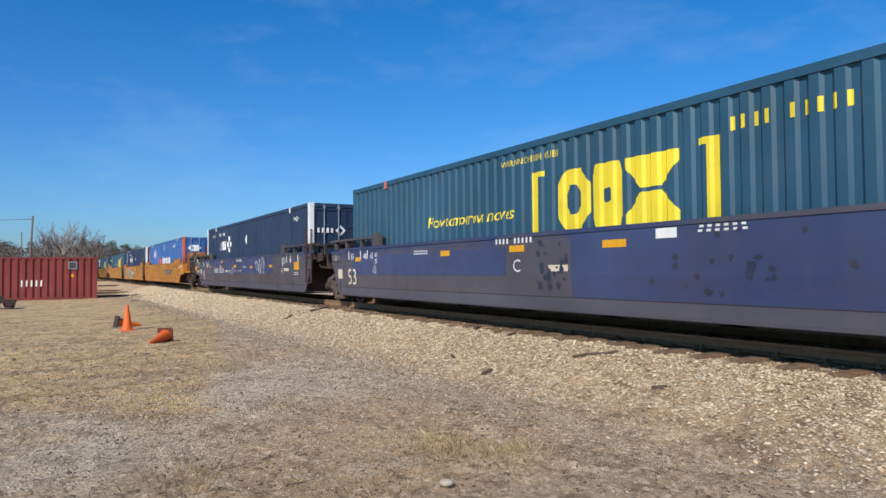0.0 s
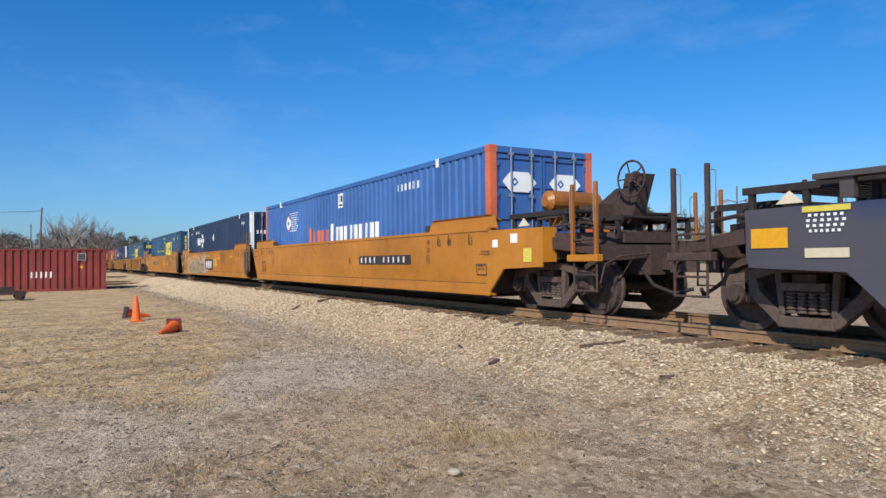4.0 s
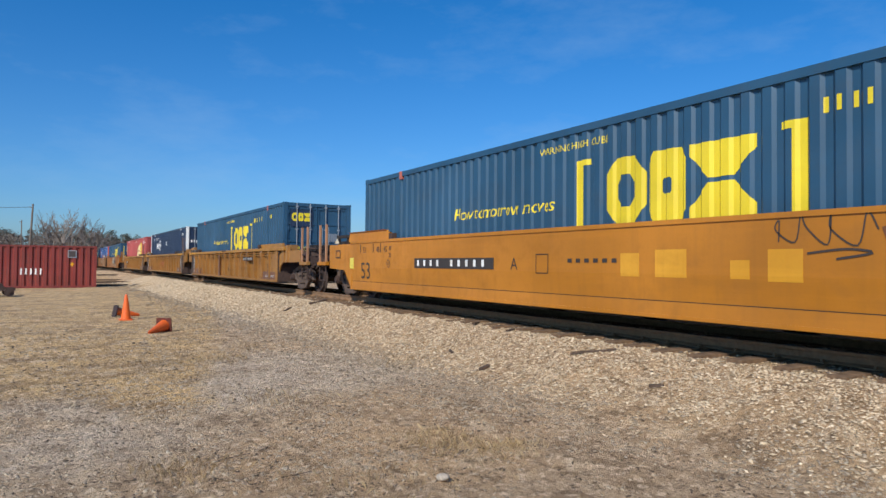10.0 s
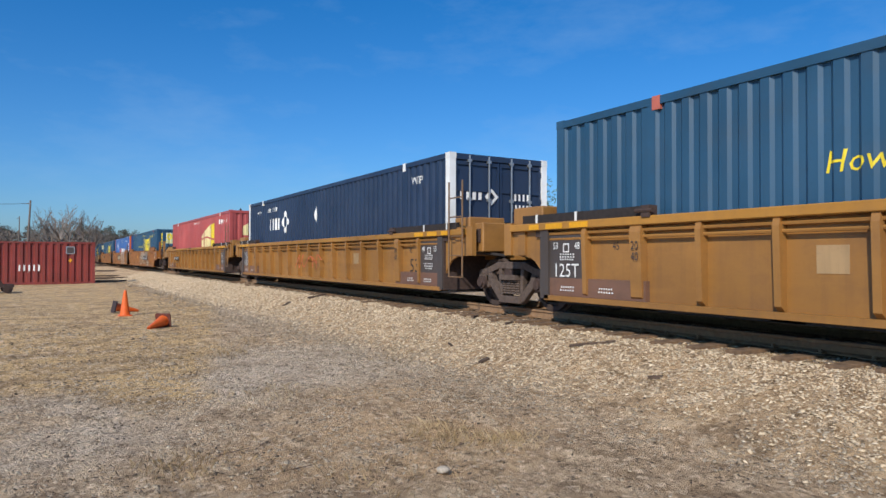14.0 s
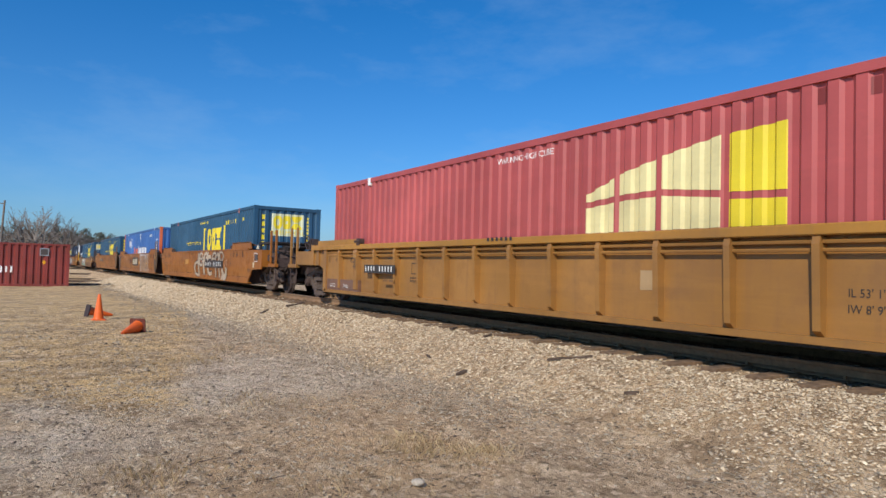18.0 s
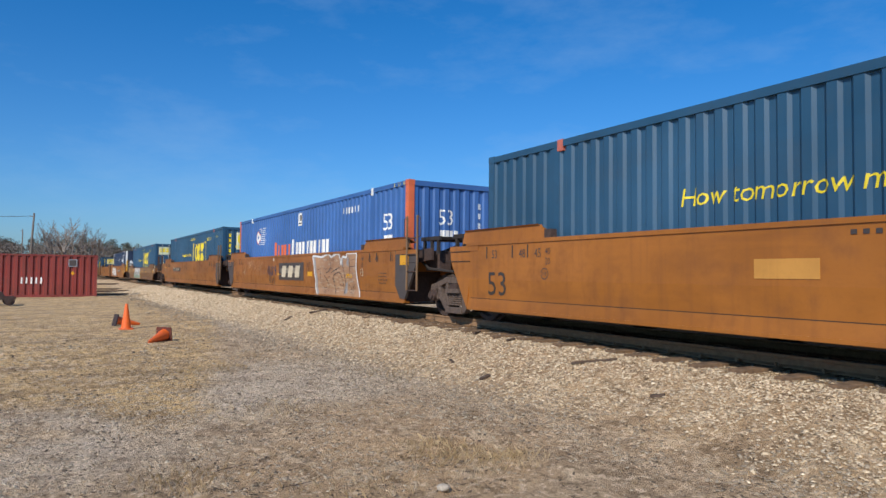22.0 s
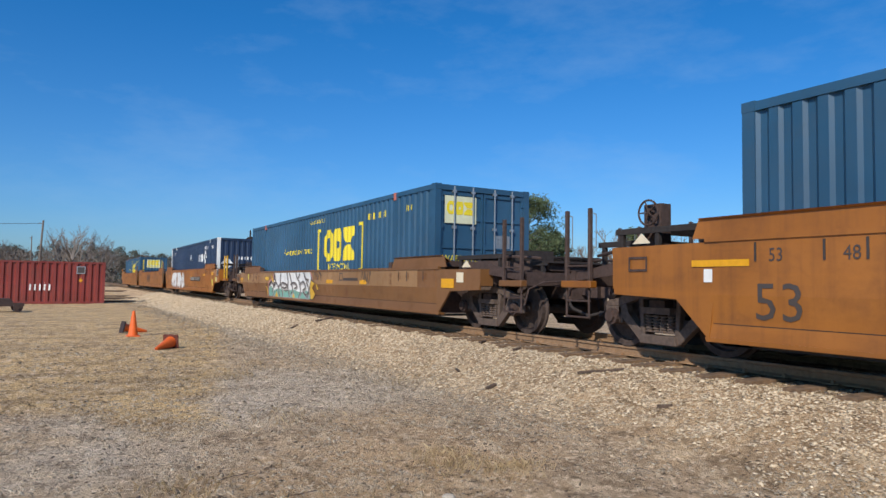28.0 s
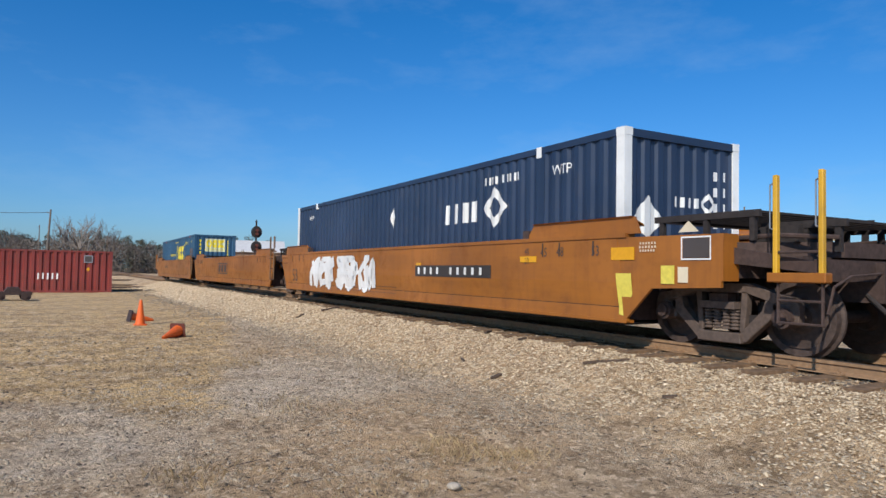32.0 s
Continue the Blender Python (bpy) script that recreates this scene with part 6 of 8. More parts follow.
rnd = random.Random(11)
for name, mat, count, lab in (("winter_woods", M_WOODS, 900, "brown leafless woods along the horizon"), ("evergreen_woods", M_FARPINE, 420, "dark evergreens among the far woods")):
    cs = []
    for i in range(count):
        az = rnd.uniform(-24, 88)
        dist = rnd.uniform(190, 290)
        x, y = polar(az, dist)
        top = 1.6 + dist * math.tan(radians(skyline(az) * rnd.uniform(0.72, 1.0) + 0.15 * noise.noise((az * 0.9, 2, 0))))
        top *= 0.9 if mat is M_WOODS else 1.0
        r = rnd.uniform(1.0, 2.2)
        k = 0.3
        while k < top - r * 0.6:
            cs.append((x + rnd.uniform(-1.5, 1.5), y + rnd.uniform(-3, 3), k, r * rnd.uniform(0.8, 1.2)))
            k += r * 0.7
        cs.append((x, y, top - r * 0.6, r * 0.75))
    tagged(new(name, clumps(name, cs, 0.46, 46, mat, 3 + count)), lab, "woods", kind="stuff")


# ---- poles, signal, house and scrap ----
def utility_pole(x, y, height, lean, label):
    root = tagged(new("utility_pole"), label, "utility pole", "utility poles")
    bm = bm_new()
    rod(bm, (0, 0, -0.2), (0, 0, height), 0.17, 10, 0.11)
    part("pole_shaft", bm, M_POLE, root)
    block("insulator_bracket", (-0.5, 0.1, -0.05, 0.05, height - 0.5, height - 0.4), M_POLE, root)
    root.matrix_basis = pose(x, y, ground_z(x, y), 0, lean, 0)
    return root


p = polar(-1.75, 105)
utility_pole(*p, 9.35, 2.6, "leaning grey wooden utility pole")
utility_pole(*polar(-2.2, 190), 11.6, 0, "far grey wooden utility pole")
bm = bm_new()
a, b = Vector((p[0] + 0.35, p[1], 8.9)), Vector((p[0] - 30, p[1] + 10, 9.5))
line = [a.lerp(b, i / 14) - Vector((0, 0, 2.2 * (i / 14) * (1 - i / 14))) for i in range(15)]
tube(bm, line, 0.035, 4)
tagged(new("overhead_cable", mesh_of("overhead_cable", bm, M_DARK)), "thin dark cable strung from the utility pole", "cable")


def lamp_mast(x, y, height, arm, label):
    root = tagged(new("lamp_mast"), label, "lamp mast", "lamp masts")
    bm = bm_new()
    rod(bm, (0, 0, -0.1), (0, 0, height), 0.11, 8, 0.07)
    part("mast_shaft", bm, M_POLE, root)
    for s in (-1, 1):
        bm = bm_new()
        rod(bm, (0, 0, arm), (s * 0.9, 0, arm + 0.25), 0.04, 6)
        part("arm", bm, M_POLE, root)
        bm = bm_new()
        prism(bm, [(s * 0.7, arm + 0.05), (s * 1.35, arm - 0.1), (s * 1.4, arm + 0.12), (s * 0.75, arm + 0.3)], -0.18, 0.18, axis=1)
        part("lamp_head", bm, M_ZINC, root, "grey lamp head")
    root.matrix_basis = pose(x, y, ground_z(x, y), 0, 0, -30)


lamp_mast(*polar(53.6, 62), 7.7, 6.3, "grey mast with two lamp heads")
lamp_mast(*polar(31.9, 72), 11.0, 9.0, "tall grey mast with two lamp heads")
lamp_mast(*polar(38.5, 130), 12.0, 10.6, "far grey mast with two lamp heads")


def signal(x, y):
    root = tagged(new("railway_signal"), "black railway signal with two round targets on a mast", "railway signal")
    bm = bm_new()
    rod(bm, (0, 0, -0.1), (0, 0, 5.75), 0.075, 10)
    part("mast", bm, M_DARK, root)
    for z in (4.85, 3.55):
        bm = bm_new()
        prism(bm, [(0.47 * math.cos(i * math.pi / 12), z + 0.52 * math.sin(i * math.pi / 12)) for i in range(24)], -0.16, -0.12, axis=1)
        t = part("target", bm, M_DARK, root, "round black target")
        for dz in (-0.2, 0.12):
            bm = bm_new()
            rod(bm, (0, -0.16, z + dz), (0, -0.42, z + dz + 0.02), 0.13, 12)
            part("lamp_hood", bm, M_CONEBASE, t)
    bm = bm_new()
    rod(bm, (0, 0, 5.75), (0, 0, 5.95), 0.10, 8, 0.02)
    part("finial", bm, M_DARK, root)
    root.matrix_basis = pose(x, y, ground_z(x, y), 0, 0, 0)


signal(*polar(13.4, 60))


def house(x, y, yaw):
    root = tagged(new("house"), "low brown house with a pale metal roof", "house")
    wall = plain("brown_brick_wall", (0.26, 0.155, 0.10), 0.9, scale=3)
    roof = plain("pale_metal_roof", (0.66, 0.63, 0.60), 0.5, scale=2, vary=0.12)
    w, d, e, r = 4.5, 3.9, 4.5, 6.3
    block("wall", (-w, w, -d, -d + 0.25, 0, e), wall, root)
    block("wall", (-w, w, d - 0.25, d, 0, e), wall, root)
    block("wall", (-w, -w + 0.25, -d + 0.25, d - 0.25, 0, e), wall, root)
    block("wall", (w - 0.25, w, -d + 0.25, d - 0.25, 0, e), wall, root)
    bm = bm_new()
    prism(bm, [(-w, e), (w, e), (0, r - 0.1)], -d, -d + 0.25, axis=1)
    part("gable", bm, wall, root)
    for s in (-1, 1):
        bm = bm_new()
        prism(bm, [(0, r), (s * (w + 0.4), e - 0.05), (s * (w + 0.4), e - 0.2), (0, r - 0.16)], -d - 0.4, d + 0.4, axis=1)
        part("roof", bm, roof, root, "pale metal roof slope")
    for xx in (-1.9, 1.3):
        wn_ = block("window", (xx - 0.5, xx + 0.5, -d - 0.03, -d - 0.004, 1.0, 2.3), M_SIGN, root)
        block("pane", (xx - 0.42, xx + 0.42, -d - 0.045, -d - 0.034, 1.08, 2.22), M_DARK, wn_)
    root.matrix_basis = pose(x, y, ground_z(x, y), 0, 0, yaw)


house(*polar(13.5, 112), 77)


def rail_cart(x, y):
    """A rusty push cart frame with four small wheels."""
    root = tagged(new("rail_cart"), "rusty four-wheeled rail cart on dry grass", "rail cart")
    bm = bm_new()
    for s in (-1, 1):
        box(bm, -0.75, 0.75, s * 0.4 - 0.05, s * 0.4 + 0.05, 0.26, 0.40)
        box(bm, s * 0.6 - 0.06, s * 0.6 + 0.06, -0.35, 0.35, 0.27, 0.39)
    part("cart_frame", bm, M_RUST, root)
    bm = bm_new()
    prism(bm, [(-0.35, 0.40), (0.35, 0.40), (0.2, 0.62), (-0.2, 0.62)], -0.3, 0.3, axis=1)
    part("cart_block", bm, M_RUST, root)
    for sx in (-1, 1):
        for sy in (-1, 1):
            bm = bm_new()
            rod(bm, (sx * 0.5, sy * 0.46, 0.2), (sx * 0.5, sy * 0.55, 0.2), 0.2, 16)
            rod(bm, (sx * 0.5, sy * 0.55, 0.2), (sx * 0.5, sy * 0.60, 0.2), 0.07, 10)
            part("cart_wheel", bm, M_RUST, root)
    bm = bm_new()
    rod(bm, (-0.7, 0, 0.35), (-1.3, 0.1, 0.25), 0.035, 6)
    part("draw_bar", bm, M_RUST, root)
    root.matrix_basis = pose(x, y, ground_z(x, y), 0, 0, 8)


rail_cart(*polar(-3.7, 36.5))
# dark bars put in for the stripes of shadow beside the storage container
for i, y in enumerate((50.0, 56.0, 64.0, 76.0, 100.0)):
    bm = bm_new()
    k = y / 50
    for j in range(1):
        box(bm, -1.1 * k + 0.15 * j, 1.1 * k - 0.1 * j, -0.14, 0.14, 0.0, 0.15)
    bmesh.ops.bevel(bm, geom=list(bm.edges), offset=0.015, segments=1, affect="EDGES")
    ob = tagged(new("timber", mesh_of("timber", bm, M_STICK)), "long dark bar standing for a shadow stripe on the ground", "timber", "loose timbers")
    x = (0.064, 0.069, 0.066, 0.070, 0.066)[i] * y
    ob.matrix_basis = pose(x, y, ground_z(x, y) - 0.03, 0, 0, (-4, 3, 1, -2, 4)[i])


# ---- the train ----
FRONTS = (-127.98, -108.22, -84.45, -65.84, -46.5, -23.12, -3.52, 16.0, 39.68, 59.20, 78.75, 102.62, 126.0, 145.1, 164.1)
CSX_LABEL = "teal-blue steel shipping container with heavy yellow emblem and brackets"
NAVY_LABEL = "navy steel shipping container with white corner posts and white diamond emblem"
container("green", FRONTS[0], True, "faded teal steel shipping container with yellow emblem and brackets", shift=0.37)
container("navy", FRONTS[1], True, NAVY_LABEL, M_WHITE)
container("blue", FRONTS[2], True, "bright blue shipping container with orange corner posts and closed doors", M_POST)
container("navy", FRONTS[3], True, NAVY_LABEL, M_WHITE)
container("teal", FRONTS[4], False, CSX_LABEL, shift=0.08)
container("teal", FRONTS[5], True, CSX_LABEL, shift=0.27)
container("navy", FRONTS[6], True, NAVY_LABEL, M_WHITE)
container("red", FRONTS[7], False, "faded red steel shipping container with a pale yellow fan emblem")
container("teal", FRONTS[8], False, CSX_LABEL, None, 1, 0.13)
container("blue", FRONTS[9], False, "bright blue shipping container with red corner posts and white lettering", M_POST)
container("teal", FRONTS[10], False, CSX_LABEL, None, 1)
container("teal", FRONTS[11], True, CSX_LABEL)
container("navy", FRONTS[12], False, NAVY_LABEL, M_WHITE, 1)
container("teal", FRONTS[14], False, CSX_LABEL, None, 1)

J, K = "joint", "coupler"
cars = [
    well_car(FRONTS[0], "smooth", M_SLATE, J, J, "slate-blue steel well car with amber reflectors", ladders=(-1,)),
    well_car(FRONTS[1], "smooth", M_SLATE, J, K, "slate-blue steel well car with white bars and a chalky scrawl", posts=M_RUST, ladders=(-1,)),
    well_car(FRONTS[2], "smooth", M_YELLOW, K, J, "bright yellow-orange steel well car with hand brake gear on its end", posts=M_ORANGE, brake=-1),
    well_car(FRONTS[3], "smooth", M_YELLOW, J, J, "yellow-orange well car with a dark lettered panel and tan scrawls", dark=True, ladders=(-1,)),
    well_car(FRONTS[4], "smooth", M_YELLOW, J, K, "yellow-orange steel well car with a black number board", dark=True, posts=M_OLDPOST, ladders=(-1,)),
    well_car(FRONTS[5], "ribbed", M_GOLD, K, J, "dull gold ribbed well car with maroon primer band", posts=M_OLDPOST, brake=None),
    well_car(FRONTS[6], "ribbed", M_GOLD, J, J, "dull gold ribbed well car with dark mark panels", ladders=(-1,)),
    well_car(FRONTS[7], "ribbed", M_GOLD, J, K, "dull gold ribbed well car with yellow top chord", posts=M_GOLD, small=(10.6, 1.65, 0.20), ladders=(-1,)),
    well_car(FRONTS[8], "smooth", M_ORANGE, K, J, "rusty orange well car covered with tan bubble scrawls", posts=M_ORANGE),
    well_car(FRONTS[9], "smooth", M_ORANGE, J, J, "rusty orange well car with dark panel and tan block", dark=True, ladders=(-1,)),
    well_car(FRONTS[10], "smooth", M_RUSTORANGE, J, K, "rusty orange steel well car with faded marks", dark=True, posts=M_RUST, small=(9.75, 1.98, 0.18), ladders=(-1,)),
    well_car(FRONTS[11] - 0.35, "smooth", M_TAN, K, K, "brown-orange well car with white and green painted scrawls", top=1.26, posts=M_RUST, small=(10.05, 1.6, 0.17)),
    well_car(FRONTS[12], "smooth", M_ORANGE, K, J, "rusty orange well car with a white scrawl and number board", posts=M_YPOST),
    well_car(FRONTS[13], "smooth", M_ORANGE, J, J, "empty rusty orange well car with a stencilled frame", ladders=(-1,)),
    well_car(FRONTS[14], "smooth", M_ORANGE, J, K, "rusty orange well car at the end of the train", posts=M_ORANGE, ladders=(-1,)),
]


# ---- marks on the cars ----
M_TANPAINT = paint("tan_spray_paint", (0.46, 0.355, 0.25), wear=0.25, streak=0.1, bump=0)
M_TEALPAINT = paint("pale_green_spray_paint", (0.16, 0.36, 0.29), wear=0.25, streak=0.1, bump=0)
M_WHITESPRAY = paint("white_spray_paint", (0.72, 0.71, 0.69), wear=0.15, streak=0.1, bump=0)
M_YELSPRAY = paint("yellow_spray_paint", (0.62, 0.36, 0.03), wear=0.2, streak=0.1, bump=0)
M_OUTLINE = paint("dark_spray_line", (0.05, 0.038, 0.034), wear=0.2, streak=0.1, bump=0)
M_FADED = paint("sun_bleached_orange_paint", (0.50, 0.235, 0.045), wear=0.3, streak=0.3, dirt=(0.30, 0.13, 0.03), bump=0)
M_PALETAN = paint("pale_tan_paint", (0.275, 0.148, 0.060), wear=0.45, streak=0.4, dirt=(0.17, 0.085, 0.036), bump=0)
M_BLUELINE = paint("blue_black_spray_line", (0.03, 0.04, 0.09), wear=0.2, bump=0)
M_BRIGHT = paint("bright_old_yellow_paint", (0.60, 0.29, 0.02), wear=0.4, streak=0.4, dirt=(0.47, 0.19, 0.010), bump=0)
M_PALEGOLD = paint("pale_faded_gold_paint", (0.42, 0.27, 0.13), wear=0.3, bump=0)
M_OLIVE = paint("brownish_spray_paint", (0.33, 0.235, 0.125), wear=0.25, bump=0)
M_SALMONLINE = paint("pale_salmon_spray_line", (0.60, 0.33, 0.20), wear=0.2, bump=0)
M_CHALK = paint("faint_chalk_line", (0.46, 0.23, 0.10), wear=0.5, bump=0)
M_FAINT = paint("faint_dark_lettering", (0.17, 0.062, 0.022), wear=0.3, bump=0)
M_DEEPBLUE = paint("deep_blue_repaint", (0.032, 0.046, 0.118), wear=0.4, streak=0.3, dirt=(0.06, 0.058, 0.075), bump=0)
M_PEEL = paint("dark_blue_primer", (0.022, 0.028, 0.055), wear=0.2, bump=0)
M_BLOCK = paint("brown_tan_spray_paint", (0.40, 0.225, 0.12), wear=0.5, streak=0.2, dirt=(0.22, 0.10, 0.05), bump=0)
M_CREAMBROWN = paint("pale_brown_spray_paint", (0.52, 0.36, 0.24), wear=0.3, bump=0)
M_PINK = paint("pink_spray_paint", (0.50, 0.22, 0.21), wear=0.2, bump=0)
M_SILVER = paint("grey_spray_paint", (0.33, 0.31, 0.30), wear=0.2, streak=0.1, bump=0)


def word(car, text, y, z, h, ink, spread=1.05, out=0.0):
    return on_car("lettering", letters(text, h, spread), ink, car, y, z, out=out)


def ribbon(pts, wide):
    """A flat band along points in the (u, v) plane, in one piece."""
    bm = bm_new()
    rows = []
    for i, p in enumerate(pts):
        a, b = pts[max(0, i - 1)], pts[min(len(pts) - 1, i + 1)]
        d = Vector((b[0] - a[0], b[1] - a[1]))
        d = d.normalized() * wide if d.length > 1e-6 else Vector((wide, 0))
        rows.append((bm.verts.new((p[0] - d.y, p[1] + d.x, 0)), bm.verts.new((p[0] + d.y, p[1] - d.x, 0))))
    for (a, b), (c, d) in zip(rows, rows[1:]):
        bm.faces.new((a, b, d, c))
    return bm


def bend(pts, n=6):
    """A smooth line through the points."""
    q = [pts[0]] + list(pts) + [pts[-1]]
    out = []
    for i in range(1, len(q) - 2):
        for j in range(n):
            t = j / n
            out.append(tuple(0.5 * (2 * q[i][k] + (q[i + 1][k] - q[i - 1][k]) * t + (2 * q[i - 1][k] - 5 * q[i][k] + 4 * q[i + 1][k] - q[i + 2][k]) * t * t + (3 * q[i][k] - q[i - 1][k] - 3 * q[i + 1][k] + q[i + 2][k]) * t ** 3) for k in (0, 1)))
    return out + [pts[-1]]


def scrawl(car, y0, y1, z0, z1, fill, edge, n, seed, label, fat=0.13, line=0.030, strokes=3, lean=0.0):
    """Fat spray-painted strokes with outlines, in no alphabet."""
    rnd = random.Random(seed)
    step, h = (y0 - y1) / n, z1 - z0
    k = 0
    for i in range(n):
        for q in range(strokes):
            cy = y0 - (i + 0.5) * step
            u0, u1 = rnd.uniform(-0.62, 0.1) * step, rnd.uniform(-0.1, 0.62) * step
            kind = rnd.random()
            if kind < 0.45:
                pts = [(u0, 0.05 * h), (u0 + rnd.uniform(-0.1, 0.2) * step, 0.55 * h), (u1, rnd.uniform(0.75, 0.97) * h)]
            elif kind < 0.8:
                pts = [(u0, rnd.uniform(0.5, 0.9) * h), ((u0 + u1) / 2, rnd.uniform(0.0, 0.35) * h), (u1, rnd.uniform(0.4, 0.95) * h), (u1 + 0.12 * step, rnd.uniform(0.1, 0.6) * h)]
            else:
                pts = [(u0, 0.2 * h), (u1, rnd.uniform(0.2, 0.5) * h), (u0 + 0.1, 0.9 * h), (u1 + 0.05, 0.95 * h)]
            pts = [(u + lean * v, min(h - fat * 0.7, max(fat * 0.7, v))) for u, v in bend(pts)]
            wide = fat * rnd.uniform(0.75, 1.15)
            for name, w, m, o in (("scrawl_outline", wide + line, edge, 0.0), ("scrawl", wide, fill[(i + q) % len(fill)], 0.0004)):
                bm = ribbon(pts, w)
                for v in bm.verts:
                    v.co.y = min(h, max(0.0, v.co.y))
                on_car(name, bm, m, car, cy, z0, label if name == "scrawl" else "", out=0.0005 + 0.00045 * k + o)
            k += 1


def bubble(car, ch, y0, y1, z0, z1, fill, edge, out):
    """One fat spray-painted shape with a dark rim."""
    for name, bold, grow, m, o in (("scrawl_outline", 0.022, 0.018, edge, 0.0), ("scrawl", 0.0, 0.0, fill, 0.0004)):
        bm = letters(ch, 1.0, 1.0, 0.0, bold)
        us, vs = [v.co.x for v in bm.verts], [v.co.y for v in bm.verts]
        for v in bm.verts:
            a, b = (v.co.x - min(us)) / (max(us) - min(us)), (v.co.y - min(vs)) / (max(vs) - min(vs))
            v.co = ((a - 0.5) * (y0 - y1 + 2 * grow) + 0.05 * math.sin(5 * b + y0 * 3), b * (z1 - z0 + 2 * grow) - grow, 0)
        on_car(name, bm, m, car, (y0 + y1) / 2, z0, "tan bubble-shaped spray-painted scrawl" if name == "scrawl" else "", out=out + o)


def loop_line(car, y, z, w, h, ink, turns, seed, thick=0.014):
    """A thin sprayed line of loops and zigzags, in no alphabet."""
    rnd = random.Random(seed)
    pts = []
    for i in range(turns * 3):
        u = -w / 2 + w * i / (turns * 3)
        pts.append((u + rnd.uniform(-0.5, 0.5) * w / turns, h * ((0.05, 0.95, 0.5)[i % 3] + rnd.uniform(-0.15, 0.15))))
    on_car("sprayed_line", ribbon(bend(pts, 5), thick * 0.7), ink, car, y, z)


def blob(car, pts, m, out, label="", name="scrawl", soft=3):
    """A filled sprayed shape; its corners are places along the car and heights."""
    bm = bm_new()
    ring = [(-y, z) for y, z in pts]
    poly(bm, bend(ring + ring[:1], soft)[:-1] if soft else ring)
    return on_car(name, bm, m, car, 0, 0, label, out)


def stroke(car, pts, m, out, wide=0.02, name="scrawl_stroke"):
    return on_car(name, ribbon(bend([(-y, z) for y, z in pts], 4), wide), m, car, 0, 0, out=out)


def speed_mark(car, e, ink):
    """A small round stencil with a number in it."""
    bm = bm_new()
    disc = [(math.cos(k * math.pi / 8), math.sin(k * math.pi / 8)) for k in range(16)]
    ring(bm, [(0.095 * a, 0.095 * b) for a, b in disc], [(0.082 * a, 0.082 * b) for a, b in disc])
    on_car("round_stencil", bm, ink, car, e * 6.05, 0.95)
    word(car, "110", e * 6.05, 0.915, 0.07, ink, 0.8)


def text_block(car, y, z, w, rows, ink, h=0.03, gap=0.055, seed=1, out=0.0):
    """Small unreadable lines of writing, as bars."""
    rnd = random.Random(seed)
    for i in range(rows):
        tagged(on_car("small_writing", bars(6, w * rnd.uniform(0.7, 1.0), h, 0.25), ink, car, y + rnd.uniform(-0.02, 0.02), z - i * gap, out=out), kind="stuff")


def frame_mark(car, y, z, w, h, ink, t=0.02, out=0.0):
    bm = bm_new()
    ring(bm, [(-w / 2, -h / 2), (w / 2, -h / 2), (w / 2, h / 2), (-w / 2, h / 2)], [(-w / 2 + t, -h / 2 + t), (w / 2 - t, -h / 2 + t), (w / 2 - t, h / 2 - t), (-w / 2 + t, h / 2 - t)])
    on_car("stencil_frame", bm, ink, car, y, z, out=out)


def amber(car, y, z, w=0.42, h=0.11):
    plate(car, "reflector", y, z, w, h, M_REFLECT, "amber reflector")


def lengths(car, e, ink, z=1.22):
    for text, y in (("53", 7.62), ("48", 6.80), ("45", 6.38)):
        word(car, text, e * y - 0.15, z, 0.15, ink, 0.85)
    word(car, "40", e * 6.02 - 0.05, z + 0.04, 0.11, ink, 0.8)
    word(car, "20", e * 6.02 - 0.05, z - 0.12, 0.11, ink, 0.8)


def brand_panel(car, y0, y1, z0, z1, back, ink):
    plate(car, "brand_panel", (y0 + y1) / 2, (z0 + z1) / 2, y0 - y1, z1 - z0, back, "dark panel of a brand name")
    w, h = (y0 - y1) * 0.80, (z1 - z0) * 0.66
    for i in range(3):
        u = (y0 + y1) / 2 - (i - 1) * w * 0.34
        bm = bm_new()
        q = w * 0.105
        poly(bm, [(-q - 0.05, 0), (q - 0.05, 0), (q + 0.05, h), (-q + 0.05, h)])
        on_car("brand_block", bm, ink, car, u, z0 + (z1 - z0) * 0.17, "pale slanted block of a brand name", out=0.007)
    for k in range(4):
        bm = bm_new()
        poly(bm, [(-w * 0.52, 0), (w * 0.40, 0), (w * 0.40, h * 0.045), (-w * 0.52, h * 0.045)])
        on_car("brand_stripe", bm, ink, car, (y0 + y1) / 2, z0 + (z1 - z0) * (0.42 + 0.08 * k), out=0.006)


c = cars[0]
plate(c, "repainted_panel", -4.75, 1.0, 7.1, 1.02, M_DEEPBLUE, "deep blue repainted panel", -0.0045)
plate(c, "repainted_panel", 4.0, 1.06, 7.0, 0.50, M_DEEPBLUE, "deep blue repainted panel", -0.0045)
rnd = random.Random(31)
for i in range(70):   # dark primer where the paint has peeled
    y, z = rnd.choice((rnd.uniform(-2.2, -8.0), rnd.uniform(-3.0, -7.5), rnd.uniform(-0.4, -1.1))), rnd.uniform(0.62, 1.4)
    r = rnd.uniform(0.02, 0.075)
    blob(c, [(y + r * rnd.uniform(0.5, 1.4) * math.cos(a), z + r * rnd.uniform(0.4, 1.3) * math.sin(a)) for a in [k * math.pi / 4 for k in range(8)]], M_PEEL, 0.00003 * i, soft=0, name="peeled_patch")
word(c, "53", 7.5, 0.56, 0.42, M_CREAM)
word(c, "C", 0.18, 0.88, 0.22, M_SIGN)
